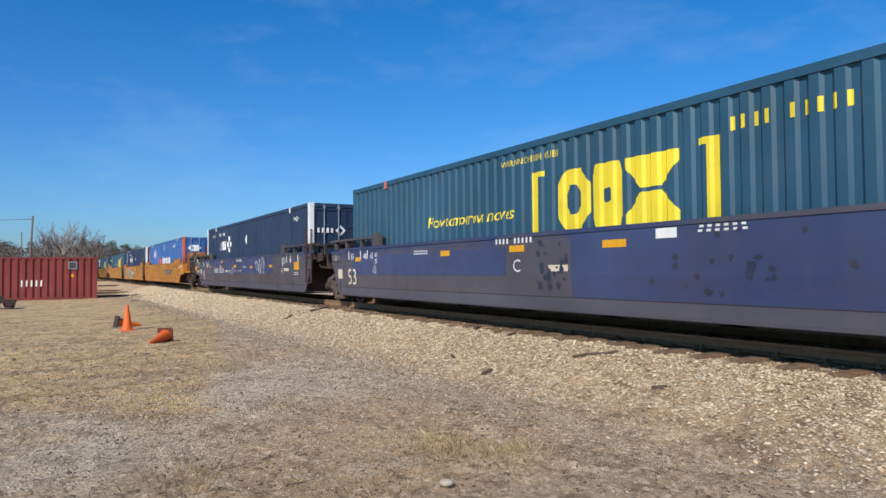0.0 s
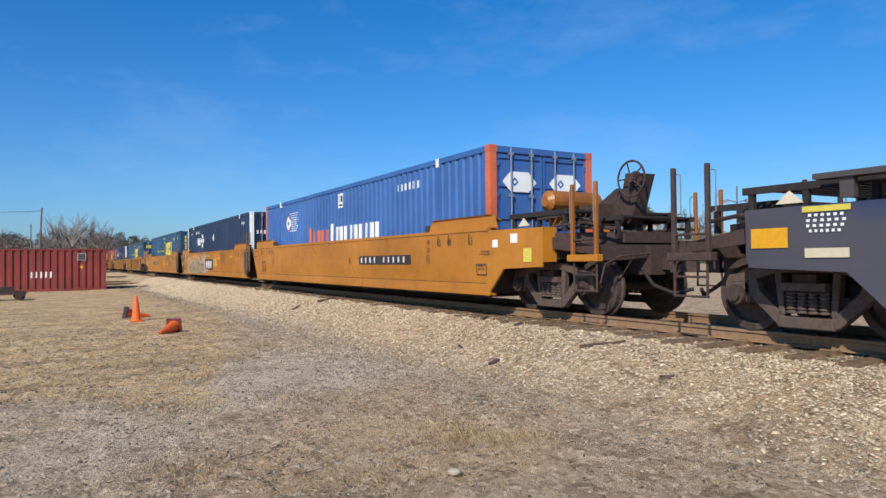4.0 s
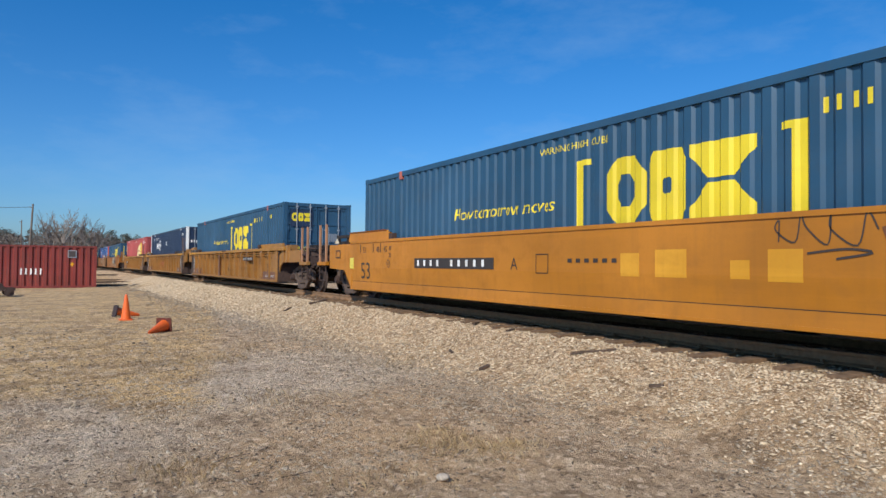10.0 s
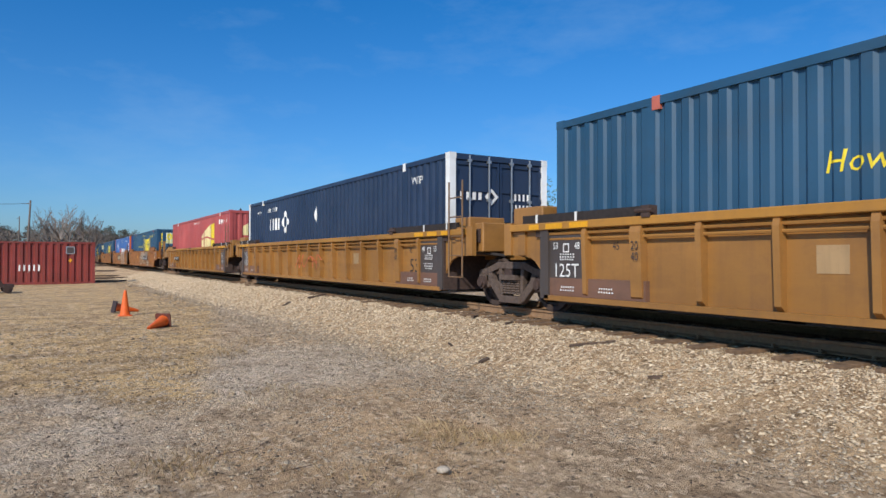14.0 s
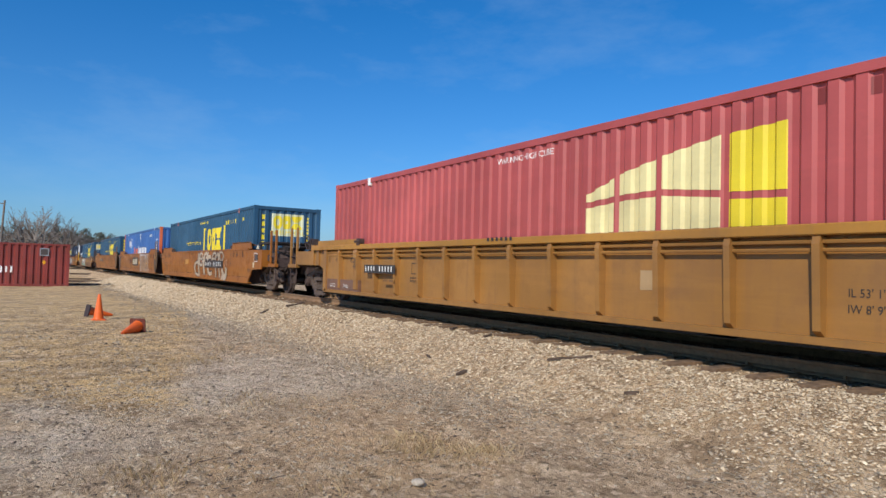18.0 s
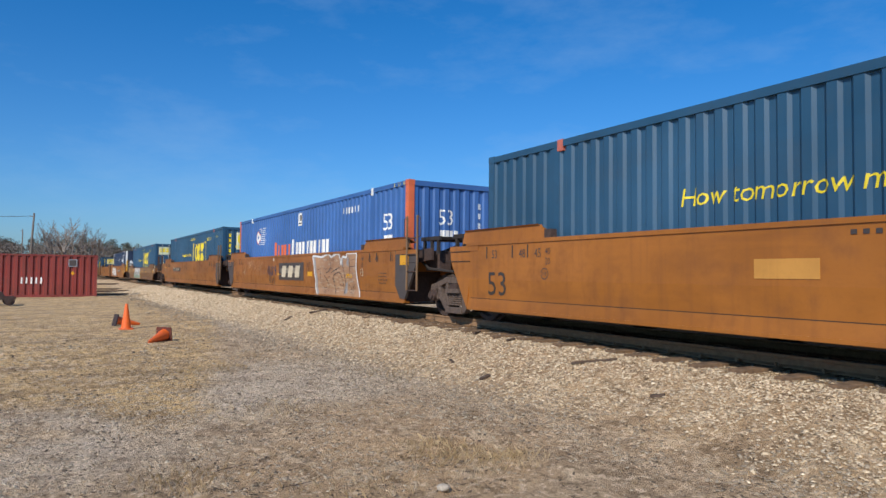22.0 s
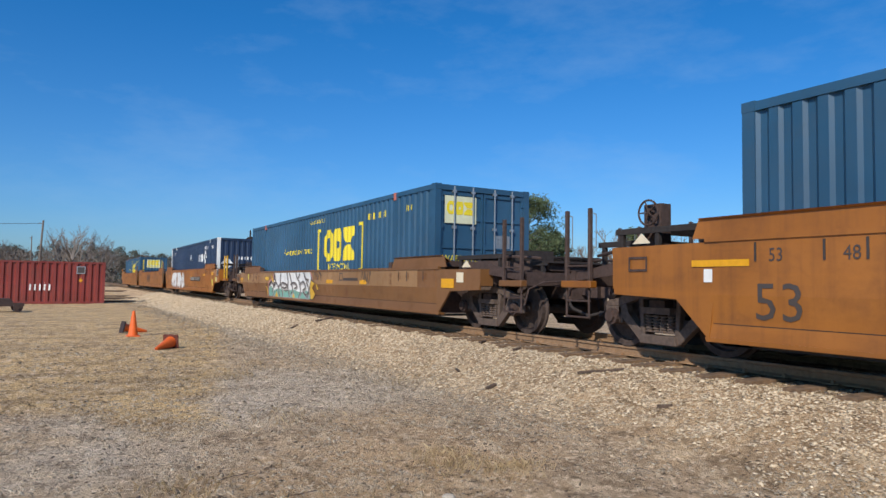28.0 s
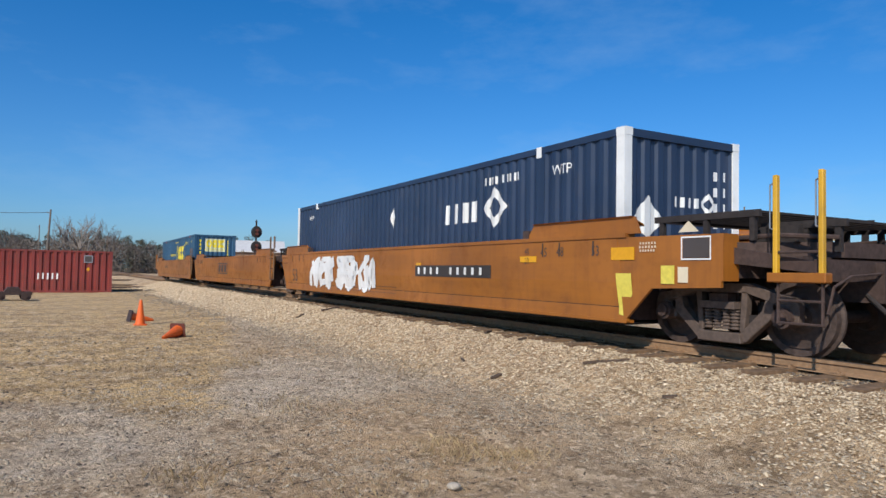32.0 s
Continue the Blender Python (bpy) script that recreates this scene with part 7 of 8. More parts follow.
for y, z, w in ((0.18, 1.28, 0.42), (-2.12, 1.28, 0.46), (2.6, 1.26, 0.36), (7.1, 1.22, 0.34)):
    amber(c, y, z, w)
plate(c, "cream_strip", -0.9, 0.94, 0.46, 0.10, M_CREAM, "cream reflective strip")
plate(c, "white_patch", -3.05, 1.38, 0.34, 0.13, M_SIGN)
plate(c, "yellow_sticker", 8.35, 0.84, 0.30, 0.26, M_CREAM)
on_car("number_mark", bars(10, 1.1, 0.10, 0.35, (4,)), M_SIGN, c, 0.25, 1.37)
word(c, "125 T", 8.62, 1.22, 0.17, M_CREAM, 0.85)
text_block(c, -3.9, 1.42, 0.9, 2, M_SIGN, seed=4)
text_block(c, 3.6, 1.32, 0.7, 2, M_SIGN, seed=5)
lengths(c, 1, M_SIGN)

c = cars[1]
plate(c, "repainted_panel", 0.1, 1.17, 9.8, 0.66, M_DEEPBLUE, "deep blue repainted panel", -0.0045)
on_car("number_mark", bars(10, 2.1, 0.21, 0.52, (4,)), M_SIGN, c, 3.9, 0.88)
on_car("number_mark", bars(10, 0.9, 0.13, 0.35, (4,)), M_SIGN, c, 0.08, 1.34)
word(c, "A", 1.74, 0.88, 0.22, M_SIGN)
bm = bm_new()
ring(bm, [(0.17 * math.cos(k * math.pi / 8), 0.17 * math.sin(k * math.pi / 8)) for k in range(16)], [(0.152 * math.cos(k * math.pi / 8), 0.152 * math.sin(k * math.pi / 8)) for k in range(16)])
on_car("round_stencil", bm, M_SIGN, c, 1.27, 0.98)
for text, z, h in (("EXCESS", 1.04, 0.035), ("PLATE", 0.985, 0.035), ("H", 0.88, 0.07)):
    word(c, text, 1.27, z, h, M_SIGN, 0.85)
word(c, "LD LMT", 0.74, 0.92, 0.085, M_SIGN, 0.85)
word(c, "116100", 0.30, 0.92, 0.085, M_SIGN, 0.85)
word(c, "PER UNIT", -0.16, 0.92, 0.085, M_SIGN, 0.85)
word(c, "53", 7.5, 0.56, 0.42, M_CREAM)
for y, z, w, h in ((0.78, 1.16, 0.45, 0.12), (3.38, 1.40, 0.28, 0.11), (3.62, 1.17, 0.44, 0.10), (6.6, 1.18, 0.30, 0.11), (-7.58, 1.10, 0.50, 0.26), (-4.62, 1.12, 0.36, 0.09), (-1.9, 1.10, 0.34, 0.09), (9.69, 1.13, 0.44, 0.22)):
    amber(c, y, z, w, h)
plate(c, "cream_strip", 2.38, 0.96, 0.45, 0.10, M_CREAM, "cream reflective strip")
plate(c, "cream_strip", -6.5, 0.98, 0.5, 0.10, M_CREAM, "cream reflective strip")
plate(c, "cream_strip", 9.05, 0.96, 0.46, 0.10, M_CREAM, "cream reflective strip")
plate(c, "yellow_sign", 9.05, 1.42, 0.50, 0.06, M_YELSIGN)
text_block(c, 9.05, 1.34, 0.5, 4, M_SIGN, seed=7)
plate(c, "white_patch", 8.3, 0.95, 0.18, 0.22, M_SIGN)
lengths(c, 1, M_SIGN)
lengths(c, -1, M_SIGN)
text_block(c, -0.9, 1.12, 0.8, 2, M_SIGN, seed=8)
text_block(c, -7.55, 0.86, 0.6, 2, M_SIGN, seed=9)
text_block(c, -6.2, 1.36, 0.35, 4, M_SIGN, seed=10)
loop_line(c, -3.35, 0.86, 1.5, 0.55, M_WHITESPRAY, 4, 2, 0.022)

c = cars[2]
board(c, -3.73, 0.95, 3.0, 0.22)
word(c, "B", -1.56, 0.86, 0.17, M_BLACK)
plate(c, "yellow_sticker", -9.59, 1.0, 0.22, 0.24, M_YELSIGN)
plate(c, "white_sticker", -8.62, 1.22, 0.17, 0.14, M_SIGN)
plate(c, "white_sticker", -9.2, 1.30, 0.2, 0.16, M_SIGN)
frame_mark(c, -8.15, 0.74, 0.36, 0.22, M_BLACK, 0.025)
text_block(c, -8.15, 0.79, 0.28, 2, M_BLACK, seed=3)
text_block(c, -8.3, 1.07, 0.4, 2, M_BLACK, seed=13)
word(c, "53", 7.4, 0.56, 0.42, M_BLACK)
lengths(c, 1, M_BLACK)
lengths(c, -1, M_BLACK)

c = cars[3]
word(c, "53", 7.32, 0.56, 0.42, M_BLACK)
word(c, "125 T", 8.42, 1.19, 0.18, M_SIGN, 0.85, 0.004)
plate(c, "yellow_sign", 8.32, 0.86, 0.22, 0.26, M_YELSIGN, "yellow square sticker")
brand_panel(c, 0.75, -1.27, 0.56, 1.13, M_GREY, M_SIGN)
rim = [(6.35, 1.20), (5.9, 1.12), (5.4, 1.0), (5.2, 0.95), (4.95, 1.18), (4.4, 1.05), (4.3, 1.10), (3.75, 1.0), (3.4, 1.2), (2.95, 1.25), (2.9, 1.12), (2.2, 1.0), (2.1, 0.9), (1.85, 0.9), (1.75, 1.12), (1.25, 0.95), (1.1, 0.7), (0.75, 0.62), (0.65, 0.36), (1.6, 0.34), (3.4, 0.33), (5.8, 0.34), (6.4, 0.36), (6.2, 0.6), (6.38, 0.8)]
blob(c, [(y + 0.05 * (1 if y > 3.4 else -1), z + 0.035) for y, z in rim], M_CREAM, 0.0, soft=0)
blob(c, rim, M_OLIVE, 0.0006, "brown-tan spray-painted piece with pale edges", soft=0)
rnd = random.Random(12)
for k, (y, z) in enumerate(((5.57, 0.67), (5.0, 0.83), (4.36, 0.90), (4.26, 0.61), (3.27, 0.96), (2.87, 0.92), (2.38, 0.84), (2.82, 0.57), (3.53, 0.5), (2.2, 0.40), (2.72, 0.40), (1.41, 0.85), (1.72, 0.87), (1.85, 0.66), (1.3, 0.58), (0.85, 0.50), (5.49, 0.42), (6.1, 0.9))):
    w, h = rnd.uniform(0.09, 0.22), rnd.uniform(0.05, 0.12)
    lean = rnd.uniform(-0.08, 0.08)
    blob(c, [(y + w, z - 0.2 * h), (y + 0.3 * w + lean, z + h), (y - w, z + 0.5 * h), (y - 0.6 * w + lean, z - h), (y + 0.4 * w, z - 0.8 * h)], M_OUTLINE, 0.0012, soft=0)
    if k % 3:
        stroke(c, [(y + rnd.uniform(-0.2, 0.4) * w, z - 0.5 * h), (y + rnd.uniform(-0.3, 0.3) * w, z + 0.5 * h)], M_CREAM, 0.0018, 0.011)
for k, pts in enumerate((((6.15, 1.1), (5.85, 0.75), (5.95, 0.4)), ((5.3, 0.95), (5.1, 0.6), (4.7, 0.5), (4.6, 0.9)), ((4.3, 1.02), (3.9, 0.55), (3.75, 0.95)), ((3.4, 1.1), (3.2, 0.7), (2.95, 0.45)), ((2.9, 1.05), (2.6, 0.65), (2.2, 0.7)), ((2.5, 0.45), (2.1, 0.75), (1.6, 0.5)), ((1.75, 1.0), (1.5, 0.7), (1.15, 0.75)), ((1.5, 0.45), (1.1, 0.55), (0.8, 0.6)))):
    stroke(c, pts, M_CREAM, 0.0024, 0.011)
    stroke(c, [(y - 0.03, z - 0.015) for y, z in pts], M_OUTLINE, 0.0022, 0.012)
for k, (ch, y0, y1, z0, z1) in enumerate((("6", 1.66, 1.22, 0.98, 1.42), ("8", 1.26, 0.70, 0.80, 1.46))):
    bubble(c, ch, y0, y1, z0, z1, M_TANPAINT, M_CREAM, 0.003 + 0.0012 * k)
blob(c, [(1.1, 0.72), (0.8, 0.68), (0.62, 0.5), (0.72, 0.36), (1.05, 0.42)], M_TANPAINT, 0.004)
stroke(c, [(1.1, 0.72), (0.8, 0.69), (0.62, 0.5), (0.72, 0.36)], M_CREAM, 0.0046, 0.014)
for pts in (((6.32, 1.5), (6.22, 1.3), (6.3, 1.22), (6.0, 1.28)), ((6.5, 0.95), (6.35, 0.9), (6.55, 0.8)), ((4.45, 1.42), (4.4, 1.15)), ((3.75, 1.34), (3.72, 1.1)), ((2.1, 1.48), (1.98, 1.3), (1.75, 1.28)), ((1.98, 1.3), (1.92, 1.02)), ((0.6, 0.55), (0.35, 0.5), (0.2, 0.58), (0.0, 0.5))):
    stroke(c, pts, M_WHITESPRAY, 0.001, 0.02)
word(c, "RIP", 4.12, 1.27, 0.15, M_CREAM, 0.9)
loop_line(c, 2.95, 1.30, 1.45, 0.14, M_CREAM, 8, 4, 0.012)
loop_line(c, 5.0, 1.22, 0.5, 0.14, M_CREAM, 4, 5, 0.010)
loop_line(c, 0.45, 1.18, 0.45, 0.2, M_WHITESPRAY, 3, 6, 0.014)
plate(c, "faded_patch", -1.85, 0.98, 0.85, 0.40, M_BRIGHT, "bright patch of old yellow paint", -0.0045)
for y in (-1.65, -2.45):
    blob(c, [(y + 0.15, 0.98), (y, 1.05), (y - 0.13, 0.97), (y, 0.92)], M_PALETAN, 0.001)
amber(c, -2.75, 1.16, 0.46, 0.12)
amber(c, -5.5, 1.20, 0.44, 0.09)
for y in (5.48, 2.69, -0.1):
    amber(c, y, 1.29 if y < 0 else 1.22, 0.42)
lengths(c, 1, M_BLACK)
lengths(c, -1, M_BLACK)
plate(c, "label_plate", 7.2, 1.40, 0.34, 0.08, M_CREAM)
for pts in (((-3.15, 1.46), (-3.2, 1.2), (-3.4, 0.95)), ((-3.3, 1.44), (-3.5, 1.2), (-3.45, 1.0)), ((-3.4, 1.45), (-3.75, 1.2), (-3.6, 1.05)), ((-3.75, 1.42), (-3.7, 1.1), (-3.85, 0.95), (-4.05, 1.1), (-3.85, 1.25)), ((-4.0, 1.42), (-4.2, 1.1), (-4.25, 0.88), (-3.9, 0.98))):
    stroke(c, pts, M_FAINT, 0.001, 0.016)

c = cars[4]
for y, z, w, h in ((-1.6, 0.95, 0.34, 0.32), (-2.3, 0.97, 0.5, 0.36), (-3.85, 0.95, 0.4, 0.36), (-3.3, 0.9, 0.25, 0.22), (-5.55, 1.19, 0.48, 0.07)):
    plate(c, "faded_patch", y, z, w, h, M_BRIGHT, "bright patch of old yellow paint", -0.0045)
board(c, 3.2, 0.96, 3.05, 0.21)
word(c, "A", 1.06, 0.86, 0.20, M_BLACK)
word(c, "53", 7.4, 0.56, 0.42, M_BLACK)
frame_mark(c, 0.3, 0.96, 0.32, 0.32, M_BLACK, 0.015)
text_block(c, -0.9, 0.98, 1.2, 1, M_BLACK, 0.06, seed=6)
text_block(c, -7.4, 1.05, 0.9, 4, M_TANPAINT, 0.035, 0.075, 3)
loop_line(c, -4.25, 1.16, 1.1, 0.32, M_OUTLINE, 4, 6, 0.012)
stroke(c, [(-4.85, 1.33), (-4.95, 1.05), (-5.05, 0.83), (-4.98, 0.92)], M_FAINT, 0.001, 0.02)
stroke(c, [(-4.1, 1.08), (-4.5, 1.12), (-4.75, 1.08), (-4.4, 1.02)], M_OUTLINE, 0.001, 0.012)
lengths(c, 1, M_BLACK)
lengths(c, -1, M_BLACK)
plate(c, "label_plate", -7.1, 1.40, 0.34, 0.07, M_CREAM)
plate(c, "yellow_sticker", 8.3, 0.95, 0.25, 0.28, M_YELSIGN)
plate(c, "amber_patch", -5.6, 1.18, 0.5, 0.10, M_REFLECT)
frame_mark(c, 9.3, 1.2, 0.34, 0.22, M_BLACK, 0.03)

RIB_IN, RIB_PANEL = -0.142, -0.060
for i in (5, 6, 7):
    c = cars[i]
    e = -1 if i != 5 else 1
    word(c, "53", -6.78, 0.62, 0.30, M_BLACK, out=RIB_IN)
    word(c, "20", -6.13, 1.05, 0.12, M_BLACK, 0.8, out=0.008)
    word(c, "40", -6.13, 0.90, 0.12, M_BLACK, 0.8, out=0.008)
    word(c, "45", -6.62, 1.05, 0.12, M_BLACK, 0.8, out=RIB_IN)
    word(c, "20", 6.13, 1.05, 0.12, M_BLACK, 0.8, out=0.008)
    word(c, "40", 6.13, 0.90, 0.12, M_BLACK, 0.8, out=0.008)
    word(c, "45", 6.62, 1.05, 0.12, M_BLACK, 0.8, out=RIB_IN)
    for q in (-1, 1):
        kind = (K if (i == 5 and q < 0) or (i == 7 and q > 0) else J)
        ink = M_SIGN if kind == J else M_BLACK
        word(c, "53", q * 7.85, 1.07, 0.11, ink, 0.8, out=RIB_PANEL)
        word(c, "48", q * 7.35, 1.07, 0.11, ink, 0.8, out=RIB_PANEL)
        if kind == J:
            frame_mark(c, q * 7.6, 1.09, 0.14, 0.14, M_SIGN, 0.02, out=RIB_PANEL)
            text_block(c, q * 7.58, 0.98, 0.45, 3, M_SIGN, 0.022, 0.04, 4, out=RIB_PANEL)
            if q > 0:
                word(c, "125T", 7.58, 0.64, 0.21, M_SIGN, 0.95, out=RIB_PANEL)
            else:
                text_block(c, q * 7.58, 0.80, 0.45, 3, M_SIGN, 0.022, 0.05, 6, out=RIB_PANEL)
        text_block(c, q * 7.55, 0.47, 0.36, 2, M_SIGN, 0.025, 0.05, 5, out=RIB_PANEL)
        text_block(c, q * 6.75, 0.47, 0.36, 2, M_SIGN, 0.025, 0.05, 7, out=RIB_PANEL)
c = cars[5]
board(c, -4.25, 1.10, 1.5, 0.14)
plate(c, "maroon_rib_cover", 1.02, 0.80, 0.22, 0.98, M_MAROON)
plate(c, "faded_patch", 3.55, 0.92, 0.34, 0.30, M_PALEGOLD, "pale faded paint patch", RIB_IN)
text_block(c, 0.0, 1.45, 1.0, 1, M_BLACK, 0.06, seed=3, out=0.012)
word(c, "NWG33E", -0.55, 0.60, 0.12, M_BLACK, out=RIB_IN)
frame_mark(c, -7.5, 0.70, 0.40, 0.30, M_SIGN, 0.02, out=RIB_IN)
c = cars[6]
plate(c, "faded_patch", -3.5, 0.92, 0.34, 0.28, M_PALEGOLD, "pale faded paint patch", RIB_IN)
loop_line(c, -0.2, 0.6, 2.6, 0.45, M_POST, 5, 11, 0.025)
c = cars[7]
board(c, 4.77, 0.91, 1.55, 0.19)
plate(c, "faded_patch", -2.9, 0.86, 0.36, 0.26, M_PALEGOLD, "pale faded paint patch", RIB_IN)
board(c, 4.3, 0.66, 0.55, 0.07, M_BLACK, 8, M_GOLD)
frame_mark(c, 3.36, 0.94, 0.3, 0.24, M_BLACK, 0.018, out=RIB_IN)
text_block(c, 3.36, 0.72, 0.5, 2, M_BLACK, 0.045, 0.07, 3, out=RIB_IN)
word(c, "IL 53' 1\"", -5.55, 0.76, 0.085, M_BLACK, 0.9, RIB_IN)
word(c, "IW 8' 9\"", -5.55, 0.60, 0.085, M_BLACK, 0.9, RIB_IN)
text_block(c, 0.2, 1.45, 1.0, 1, M_BLACK, 0.06, seed=3, out=0.012)

c = cars[8]
for k, (ch, y0, y1, z0, z1) in enumerate((("d", 0.33, -0.74, 0.36, 1.40), ("e", -0.68, -1.42, 0.80, 1.48), ("f", -1.30, -2.2, 0.46, 1.46), ("t", -1.95, -3.05, 0.42, 1.50), ("e", -3.05, -3.85, 0.80, 1.47), ("n", -3.66, -4.42, 0.38, 1.44), ("o", -4.30, -5.05, 1.02, 1.48))):
    bubble(c, ch, y0, y1, z0, z1, M_TANPAINT, M_OUTLINE, 0.001 + 0.0009 * k)
stroke(c, [(-4.78, 0.74), (-5.0, 0.50), (-5.3, 0.42), (-5.48, 0.80)], M_OUTLINE, 0.0105, 0.155)
stroke(c, [(-4.78, 0.74), (-5.0, 0.50), (-5.3, 0.42), (-5.48, 0.80)], M_TANPAINT, 0.0110, 0.135)
blob(c, [(-4.62, 0.30), (-4.85, 0.62), (-5.2, 0.31)], M_TANPAINT, 0.0098, soft=0)
stroke(c, [(-5.13, 1.02), (-5.25, 0.78), (-5.36, 0.95), (-5.48, 1.14), (-5.56, 0.96), (-5.66, 0.82)], M_SALMONLINE, 0.0125, 0.022)
plate(c, "faded_patch", 1.95, 1.02, 0.75, 0.22, M_FADED, "sun-bleached paint patch")
bm = bm_new()
box(bm, -WX - 0.024, -WX - 0.011, -4.95, -1.88, 0.78, 1.08)
p = part("number_board", bm, M_BLACK, c, "black number board")
on_car("number_mark", bars(10, 2.8, 0.18, 0.55, (4,)), M_SIGN, p, -3.42, 0.84, out=0.022)
word(c, "53", 7.4, 0.56, 0.42, M_BLACK)
lengths(c, -1, M_OUTLINE)
lengths(c, 1, M_OUTLINE)
frame_mark(c, -9.35, 1.20, 0.42, 0.30, M_SIGN, 0.02)
plate(c, "dark_plate", -9.40, 1.20, 0.34, 0.2, M_GREY)
plate(c, "white_sticker", -9.1, 0.93, 0.14, 0.18, M_CREAM)
text_block(c, -8.6, 0.75, 0.5, 2, M_OUTLINE, seed=12)
text_block(c, 0.9, 1.36, 0.8, 1, M_OUTLINE, 0.05, seed=5)

c = cars[9]
brand_panel(c, 1.18, -1.45, 0.68, 1.26, M_GREY, M_CREAM)
rnd = random.Random(9)
left = [(-2.3, 1.45), (-2.42, 1.2), (-2.48, 0.95), (-2.6, 0.72), (-2.55, 0.5), (-2.72, 0.3)]
top = [(-2.3, 1.46), (-3.1, 1.40), (-3.6, 1.48), (-3.85, 1.38), (-4.42, 1.47), (-4.62, 1.17), (-4.72, 1.37), (-5.0, 1.36), (-5.0, 1.47), (-5.72, 1.47)]
right = [(-5.7, 1.46), (-5.68, 1.1), (-5.76, 0.78), (-5.92, 0.32)]
blob(c, left + [(-5.92, 0.31)] + right[::-1] + top[::-1], M_BLOCK, 0.0, "tan spray-painted block with white edges", soft=0)
for i in range(110):
    y, z = rnd.uniform(-2.75, -5.55), rnd.uniform(0.36, 1.34)
    l = rnd.uniform(0.12, 0.38)
    stroke(c, [(y, z), (y - l / 2, z + rnd.uniform(-0.02, 0.025)), (max(y - l, -5.7), z + rnd.uniform(-0.02, 0.03))], (M_CREAMBROWN, M_TANPAINT, M_MAROON, M_CREAMBROWN)[i % 4], 0.0008 + 0.00002 * i, rnd.uniform(0.005, 0.013))
stroke(c, [(y - 0.10, z) for y, z in left], M_SILVER, 0.0034, 0.075)
for y in (-4.68, -5.08, -4.95):
    blob(c, [(y + 0.14, 0.34), (y + 0.02, 0.62), (y - 0.16, 0.72), (y - 0.10, 0.40)] if y == -4.95 else [(y + 0.1, 1.2), (y - 0.06, 1.42), (y - 0.10, 1.1)], M_SILVER, 0.0036, soft=0)
for k, pts in enumerate((left, top[:4], top[3:6], top[5:9], top[8:], right)):
    stroke(c, pts, M_WHITESPRAY, 0.0042 + 0.0002 * k, 0.030, "scrawl_outline")
for pts in (((-3.7, 1.42), (-3.85, 1.15), (-3.75, 1.0), (-3.45, 0.94)), ((-4.55, 1.1), (-4.2, 1.02), (-3.9, 0.95)), ((-4.2, 0.34), (-4.18, 0.6), (-4.08, 0.85), (-4.5, 0.95), (-4.75, 0.75), (-4.85, 0.38)), ((-4.72, 1.15), (-4.9, 0.85), (-4.95, 0.55), (-4.85, 0.36)), ((-5.2, 1.33), (-5.25, 0.92)), ((-3.0, 1.0), (-3.02, 0.75)), ((-3.3, 0.88), (-3.6, 0.7), (-3.7, 0.5)), ((-4.0, 0.8), (-4.15, 0.55))):
    stroke(c, pts, M_OUTLINE, 0.0056, 0.011)
loop_line(c, -3.15, 0.60, 0.35, 0.10, M_OUTLINE, 3, 77, 0.012)
loop_line(c, -3.4, 0.42, 0.6, 0.12, M_OUTLINE, 4, 78, 0.012)
loop_line(c, -5.42, 0.44, 0.5, 0.2, M_OUTLINE, 4, 79, 0.014)
amber(c, -5.2, 0.86, 0.42, 0.10)
loop_line(c, 2.05, 0.84, 1.1, 0.32, M_BLUELINE, 6, 14, 0.024)
loop_line(c, 2.0, 0.52, 0.8, 0.28, M_OUTLINE, 4, 24, 0.018)
loop_line(c, 4.35, 1.02, 2.2, 0.36, M_CHALK, 7, 25, 0.02)
amber(c, 1.12, 0.88, 0.45, 0.07)
word(c, "C", 3.02, 0.88, 0.17, M_MAROON)
plate(c, "pale_sticker", 1.85, 1.39, 0.14, 0.10, M_CREAM)
loop_line(c, -1.95, 0.95, 0.5, 0.35, M_OUTLINE, 3, 15, 0.012)
amber(c, -2.05, 0.90, 0.42, 0.14)
amber(c, -8.42, 1.24, 0.42, 0.22)
word(c, "53", 7.2, 0.56, 0.40, M_FAINT)
word(c, "125T", 8.55, 1.22, 0.15, M_CHALK, 0.85)
lengths(c, -1, M_OUTLINE)
lengths(c, 1, M_FAINT)
text_block(c, -7.3, 0.92, 0.6, 4, M_OUTLINE, 0.03, 0.08, 3)
loop_line(c, 5.0, 1.2, 1.2, 0.2, M_CHALK, 5, 16, 0.016)

c = cars[10]
word(c, "53", 7.45, 0.56, 0.42, M_OUTLINE)
amber(c, 8.2, 1.21, 0.8, 0.08)
plate(c, "white_sticker", 8.36, 1.06, 0.12, 0.16, M_SIGN)
board(c, 3.6, 1.07, 2.8, 0.22, M_CREAM)
frame_mark(c, 9.5, 1.22, 0.34, 0.20, M_RUST, 0.03)
lengths(c, 1, M_OUTLINE)
lengths(c, -1, M_OUTLINE)
loop_line(c, 1.2, 0.8, 2.6, 0.5, M_OUTLINE, 7, 21, 0.014)
loop_line(c, -7.4, 0.95, 0.7, 0.35, M_OUTLINE, 4, 22, 0.014)
loop_line(c, 5.0, 1.2, 0.9, 0.2, M_CREAM, 4, 23, 0.01)
word(c, "125T", -8.6, 1.20, 0.15, M_CREAM, 0.85)

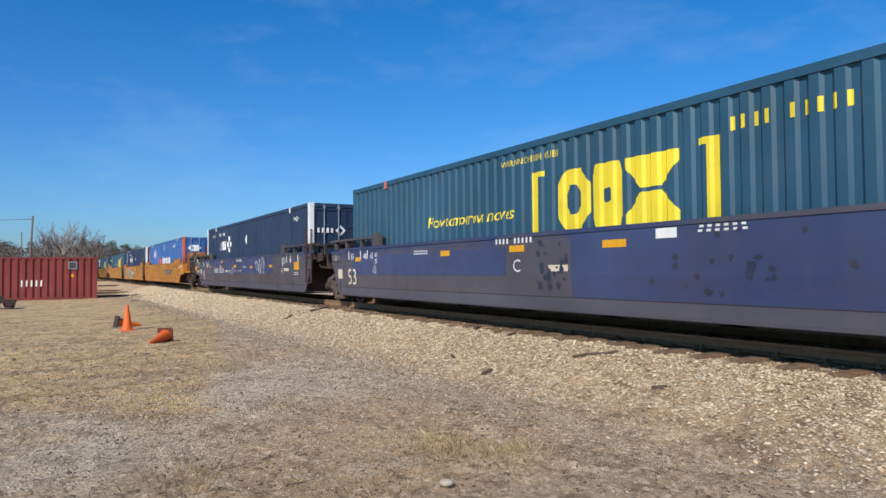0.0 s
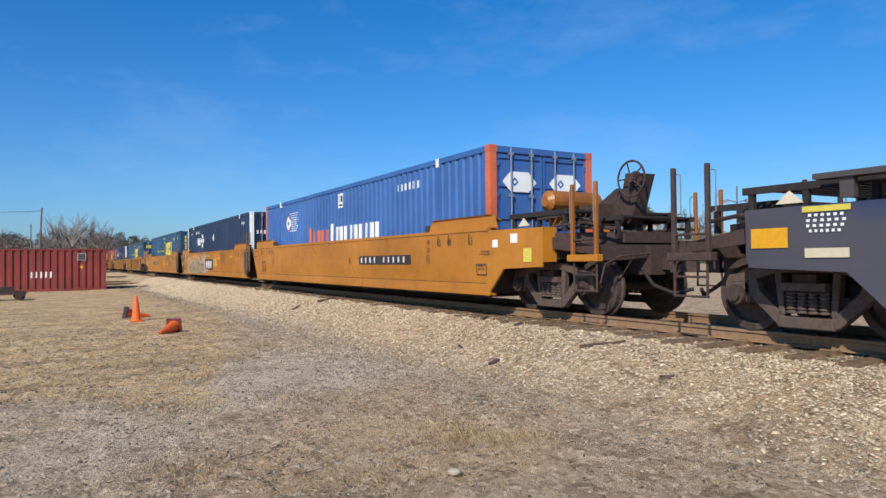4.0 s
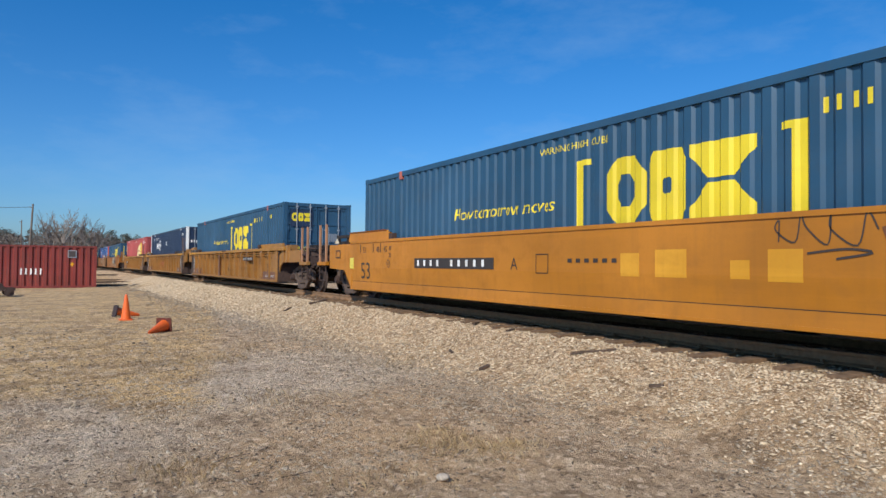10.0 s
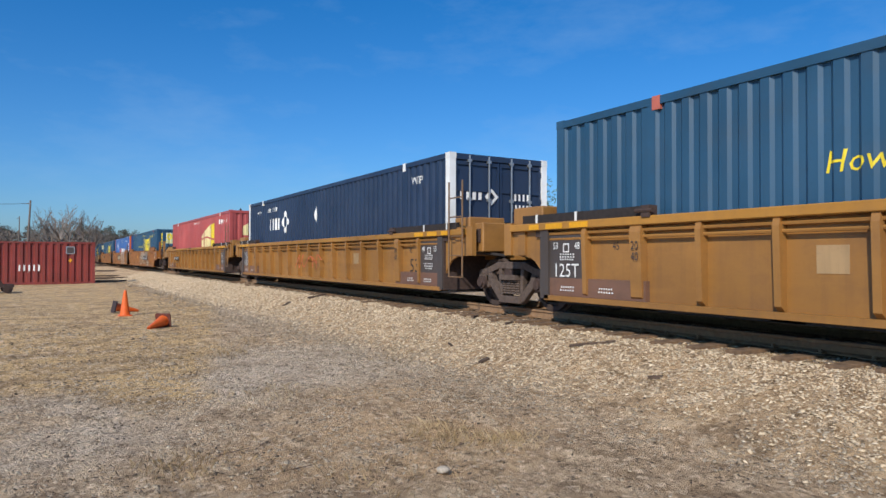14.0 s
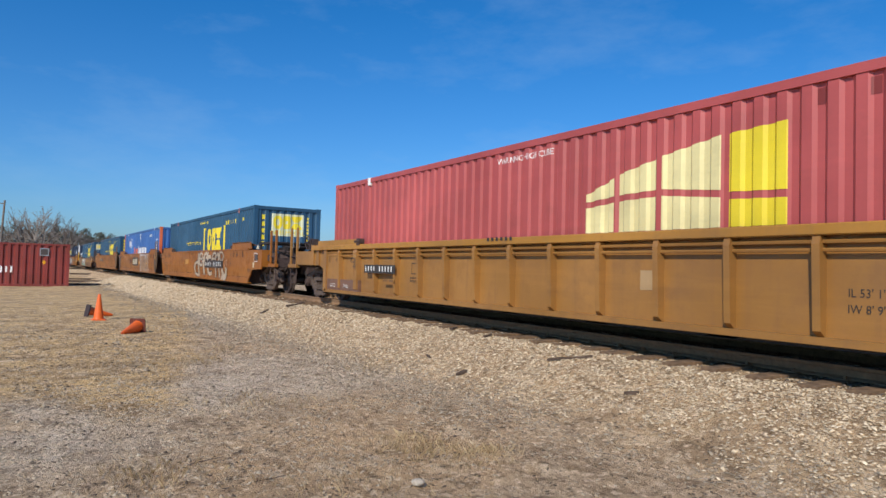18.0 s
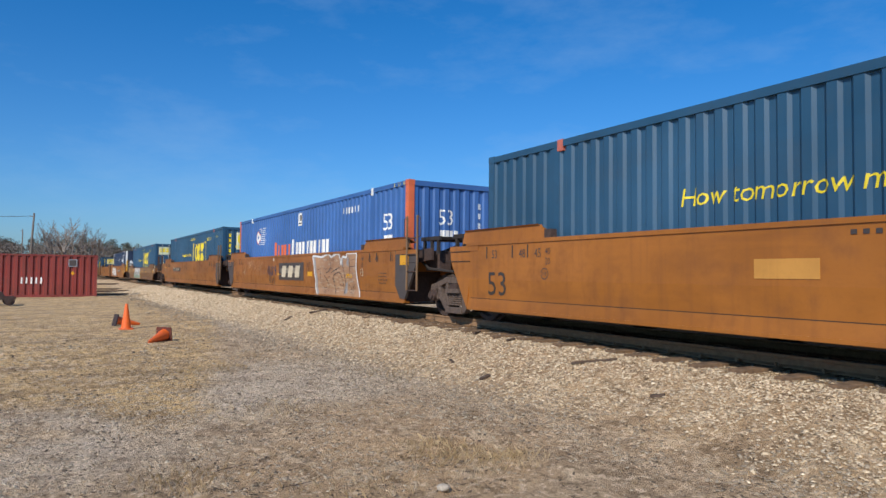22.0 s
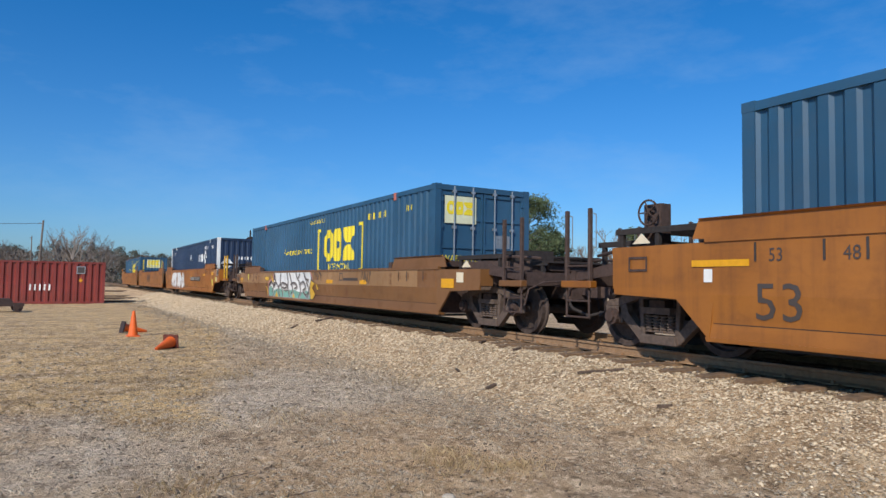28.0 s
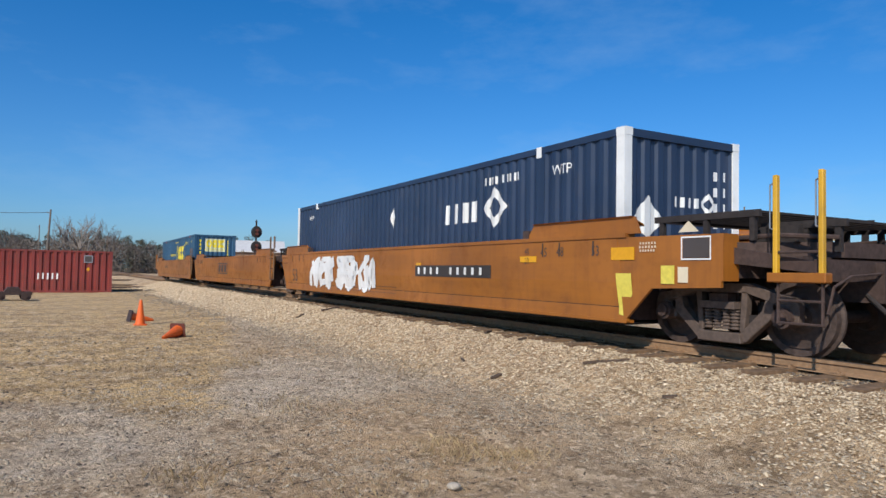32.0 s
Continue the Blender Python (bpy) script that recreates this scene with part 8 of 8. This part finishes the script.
c = cars[11]
# paler plate: puts the brighter tone above the fold into the paint
plate(c, "faded_band", 0.85, 1.035, 16.6, 0.41, M_PALETAN, "paler upper half of the side, brighter tone above the fold painted in", -0.0045)
plate(c, "brand_mark", -3.5, 0.99, 1.06, 0.075, M_OUTLINE, "dark faded bar of a company name", -0.002)
frame_mark(c, -2.82, 1.06, 0.24, 0.22, M_OUTLINE, 0.03, out=0.001)
stroke(c, [(-3.2, 0.80), (-3.25, 0.62), (-3.3, 0.5)], M_FAINT, 0.001, 0.06)
# white over pale green, with pink and dark rims and yellow flames at both ends
white = [(3.95, 1.21), (3.8, 0.95), (4.1, 0.9), (4.55, 0.75), (4.7, 0.5), (2.4, 0.62), (0.8, 0.55), (0.0, 0.6), (-0.25, 1.0), (-0.15, 1.21)]
blob(c, [(4.1, 1.215), (4.0, 1.0), (4.5, 0.95), (4.72, 0.8), (4.80, 0.55), (4.68, 0.33), (-0.35, 0.33), (-0.15, 0.6), (-0.42, 1.0), (-0.2, 1.215)], M_PINK, 0.0, soft=0)
blob(c, [(4.05, 1.212), (3.93, 0.98), (4.45, 0.90), (4.66, 0.78), (4.72, 0.55), (4.6, 0.34), (-0.28, 0.34), (-0.1, 0.6), (-0.35, 1.0), (-0.15, 1.212)], M_OUTLINE, 0.0005, soft=0)
blob(c, white, M_WHITESPRAY, 0.0010, "white spray-painted field", soft=0)
blob(c, [(4.62, 0.66), (4.3, 0.74), (4.05, 0.56), (3.3, 0.66), (2.5, 0.54), (1.6, 0.64), (0.8, 0.52), (0.2, 0.62), (-0.12, 0.5), (-0.22, 0.35), (1.5, 0.345), (3.2, 0.345), (4.55, 0.345), (4.68, 0.5)], M_TEALPAINT, 0.0015, "pale green spray-painted field", soft=0)
for k, pts in enumerate((((3.95, 1.2), (3.75, 0.95), (4.15, 0.62), (4.02, 0.36)), ((4.55, 0.72), (4.25, 0.86), (3.95, 0.72), (3.7, 0.86), (3.4, 0.7)), ((3.2, 0.36), (3.4, 0.62), (3.15, 0.80), (2.95, 0.6), (2.85, 0.36)), ((3.1, 1.2), (3.15, 0.9), (2.95, 0.78)), ((2.9, 0.85), (2.55, 0.82), (2.3, 0.75), (2.6, 0.66), (2.9, 0.70)), ((2.35, 1.2), (2.2, 0.9), (2.25, 0.65), (2.05, 0.36)), ((2.05, 1.18), (1.8, 0.85), (1.7, 0.6), (1.9, 0.45)), ((1.9, 0.8), (1.5, 0.86), (1.2, 0.74), (1.5, 0.66)), ((1.35, 1.2), (1.15, 1.0), (0.9, 1.18)), ((1.0, 0.95), (0.85, 0.62), (1.05, 0.36)), ((0.9, 0.8), (0.55, 0.9), (0.3, 0.72), (0.6, 0.6), (0.2, 0.42)), ((0.5, 1.2), (0.3, 1.0), (0.0, 0.95)), ((0.2, 0.9), (0.0, 0.65), (0.15, 0.36)))):
    stroke(c, [(y - 0.05, z - 0.02) for y, z in pts], M_SILVER, 0.0020 + 0.0001 * k, 0.060)
    stroke(c, pts, M_OUTLINE, 0.0036 + 0.0001 * k, 0.026)
for pts in (((3.85, 0.345), (3.62, 0.55), (3.4, 0.345)), ((1.72, 0.36), (1.6, 0.5), (1.4, 0.36))):
    blob(c, pts, M_YELSPRAY, 0.0030, soft=0)
rnd = random.Random(71)
for i in range(14):
    y, z = rnd.uniform(0.0, 4.4), rnd.uniform(0.40, 0.50)
    stroke(c, [(y, z), (y + 0.03, z + 0.05), (y - 0.03, z + 0.07), (y - 0.02, z)], M_OUTLINE, 0.0052, 0.007)
for pts in (((5.12, 0.77), (4.82, 0.66), (4.72, 0.31), (4.88, 0.46), (4.92, 0.62)), ((4.4, 1.18), (3.95, 0.92), (4.0, 0.82), (4.2, 0.95)), ((5.2, 1.02), (5.05, 1.09), (4.9, 1.06), (4.65, 1.07), (4.6, 0.98), (4.8, 0.92), (5.05, 0.94)),
            ((-0.25, 0.95), (-0.58, 0.86), (-0.36, 0.70), (-0.62, 0.52), (-0.40, 0.36), (-0.2, 0.35), (-0.12, 0.6)), ((-0.72, 0.86), (-0.85, 0.78), (-0.95, 0.68), (-0.8, 0.64))):
    y0, z0 = sum(p[0] for p in pts) / len(pts), sum(p[1] for p in pts) / len(pts)
    blob(c, [(y0 + (y - y0) * 1.10, max(0.31, min(1.24, z0 + (z - z0) * 1.12))) for y, z in pts], M_OUTLINE, 0.0054, soft=0)
    blob(c, pts, M_YELSPRAY, 0.0060, "yellow spray-painted flame", soft=0)
loop_line(c, -0.9, 0.96, 0.85, 0.24, M_OUTLINE, 4, 37, 0.018)
loop_line(c, -0.9, 0.40, 0.5, 0.12, M_FAINT, 3, 39, 0.012)
# a thin looping line and old daubs on the rear third
for pts in (((8.3, 0.95), (8.35, 1.15), (8.05, 1.22), (7.9, 1.0), (8.1, 0.85), (7.95, 0.6)), ((8.0, 1.2), (7.7, 1.24), (7.5, 1.1), (7.45, 1.2), (7.2, 1.24), (6.95, 1.1), (7.1, 0.88)), ((6.95, 1.15), (6.7, 1.24), (6.5, 1.1), (6.6, 0.7)), ((6.6, 1.22), (6.3, 1.2), (6.15, 0.9), (6.2, 0.55)), ((6.1, 1.24), (5.85, 1.0), (5.8, 0.75)), ((7.2, 0.88), (6.9, 0.9), (6.7, 0.75), (6.5, 0.55))):
    stroke(c, pts, M_FAINT, 0.001, 0.020)
blob(c, [(7.9, 1.17), (7.72, 1.17), (7.72, 1.0), (7.8, 0.92), (7.9, 1.0)], M_YELSIGN, 0.0015, soft=0)
loop_line(c, 8.95, 0.86, 0.4, 0.16, M_REFLECT, 3, 40, 0.04)
for e, z in ((1, 1.0), (-1, 1.0)):
    lengths(c, e, M_FAINT, z)
for y, w in ((2.14, 0.46), (-0.02, 0.5), (-1.9, 0.5), (-4.4, 0.45), (3.0, 0.4)):
    amber(c, y, 0.92, w, 0.11)
amber(c, -8.78, 0.92, 0.5, 0.19)
plate(c, "white_sticker", -9.27, 1.04, 0.26, 0.2, M_CREAM)
frame_mark(c, 9.6, 1.02, 0.62, 0.36, M_CREAM, 0.015)
plate(c, "dark_plate", 9.68, 1.0, 0.28, 0.16, M_GREY)
loop_line(c, -4.6, 0.92, 0.7, 0.3, M_OUTLINE, 4, 33, 0.018)

c = cars[12]
scrawl(c, 5.6, 0.6, 0.36, 1.36, (M_WHITESPRAY,), M_WHITESPRAY, 5, 81, "white spray-painted scrawl", 0.11, 0.004, 5, 0.1)
board(c, -3.4, 0.96, 3.1, 0.24)
for y, z, w, h in ((-6.1, 1.18, 0.46, 0.10), (-8.33, 1.24, 0.45, 0.18), (-2.0, 1.08, 0.22, 0.12), (2.2, 1.22, 0.2, 0.10)):
    amber(c, y, z, w, h)
plate(c, "yellow_sign", -9.15, 0.95, 0.22, 0.24, M_YELSIGN, "yellow square sticker")
bm = bm_new()
poly(bm, [(-0.16, 0.30), (0.14, 0.30), (0.16, 0.02), (-0.02, -0.30), (-0.10, -0.28)])
on_car("warning_patch", bm, M_YELSIGN, c, -8.36, 0.66, "yellow warning patch")
frame_mark(c, -9.60, 1.29, 0.46, 0.30, M_SIGN, 0.02)
plate(c, "dark_plate", -9.60, 1.29, 0.40, 0.24, M_GREY)
plate(c, "white_sticker", -9.4, 0.95, 0.16, 0.2, M_CREAM)
word(c, "53", 7.4, 0.56, 0.42, M_OUTLINE)
frame_mark(c, 1.2, 0.48, 4.0, 0.16, M_OUTLINE, 0.01)
lengths(c, -1, M_OUTLINE)
text_block(c, -8.8, 1.36, 0.4, 3, M_CREAM, 0.03, 0.05, 4)

for k, ink in ((0, M_SIGN), (1, M_SIGN), (2, M_OUTLINE), (3, M_OUTLINE), (4, M_OUTLINE), (8, M_OUTLINE), (9, M_CREAM), (10, M_OUTLINE)):
    for e in (-1, 1):
        speed_mark(cars[k], e, ink)

c = cars[13]
frame_mark(c, 0.6, 0.95, 2.4, 0.55, M_OUTLINE, 0.05)
for i in range(3):
    bm = bm_new()
    poly(bm, [(-0.26, 0), (0.2, 0), (0.28, 0.36), (-0.18, 0.36)])
    on_car("brand_block", bm, M_OUTLINE, c, 1.3 - i * 0.7, 0.77)
word(c, "53", 7.4, 0.56, 0.42, M_OUTLINE)
lengths(c, 1, M_OUTLINE)
c = cars[14]
text_block(c, 3.0, 0.95, 1.8, 1, M_OUTLINE, 0.16, seed=2)
word(c, "53", -7.4, 0.56, 0.42, M_OUTLINE)


def motions():
    """The train runs past; its wheels roll."""
    for ob, place, lift in TRAIN:
        rows = []
        for i in range(33):
            y = place - run(i)
            rows.append((i, pose(track_x(y), y, RAIL + lift, 0, 0, track_yaw(y))))
        walk(ob, rows)
    for w in WHEELS:
        rows, y, t, turn = [], w.location.y, 0.0, 0.0
        while t < 32.0 + 1e-6:
            rows.append((t, pose(0, y, AXLE, -math.degrees((run(t) - run(0)) / AXLE))))
            t = round(t + 2 / 30, 5)
        walk(w, rows)


motions()
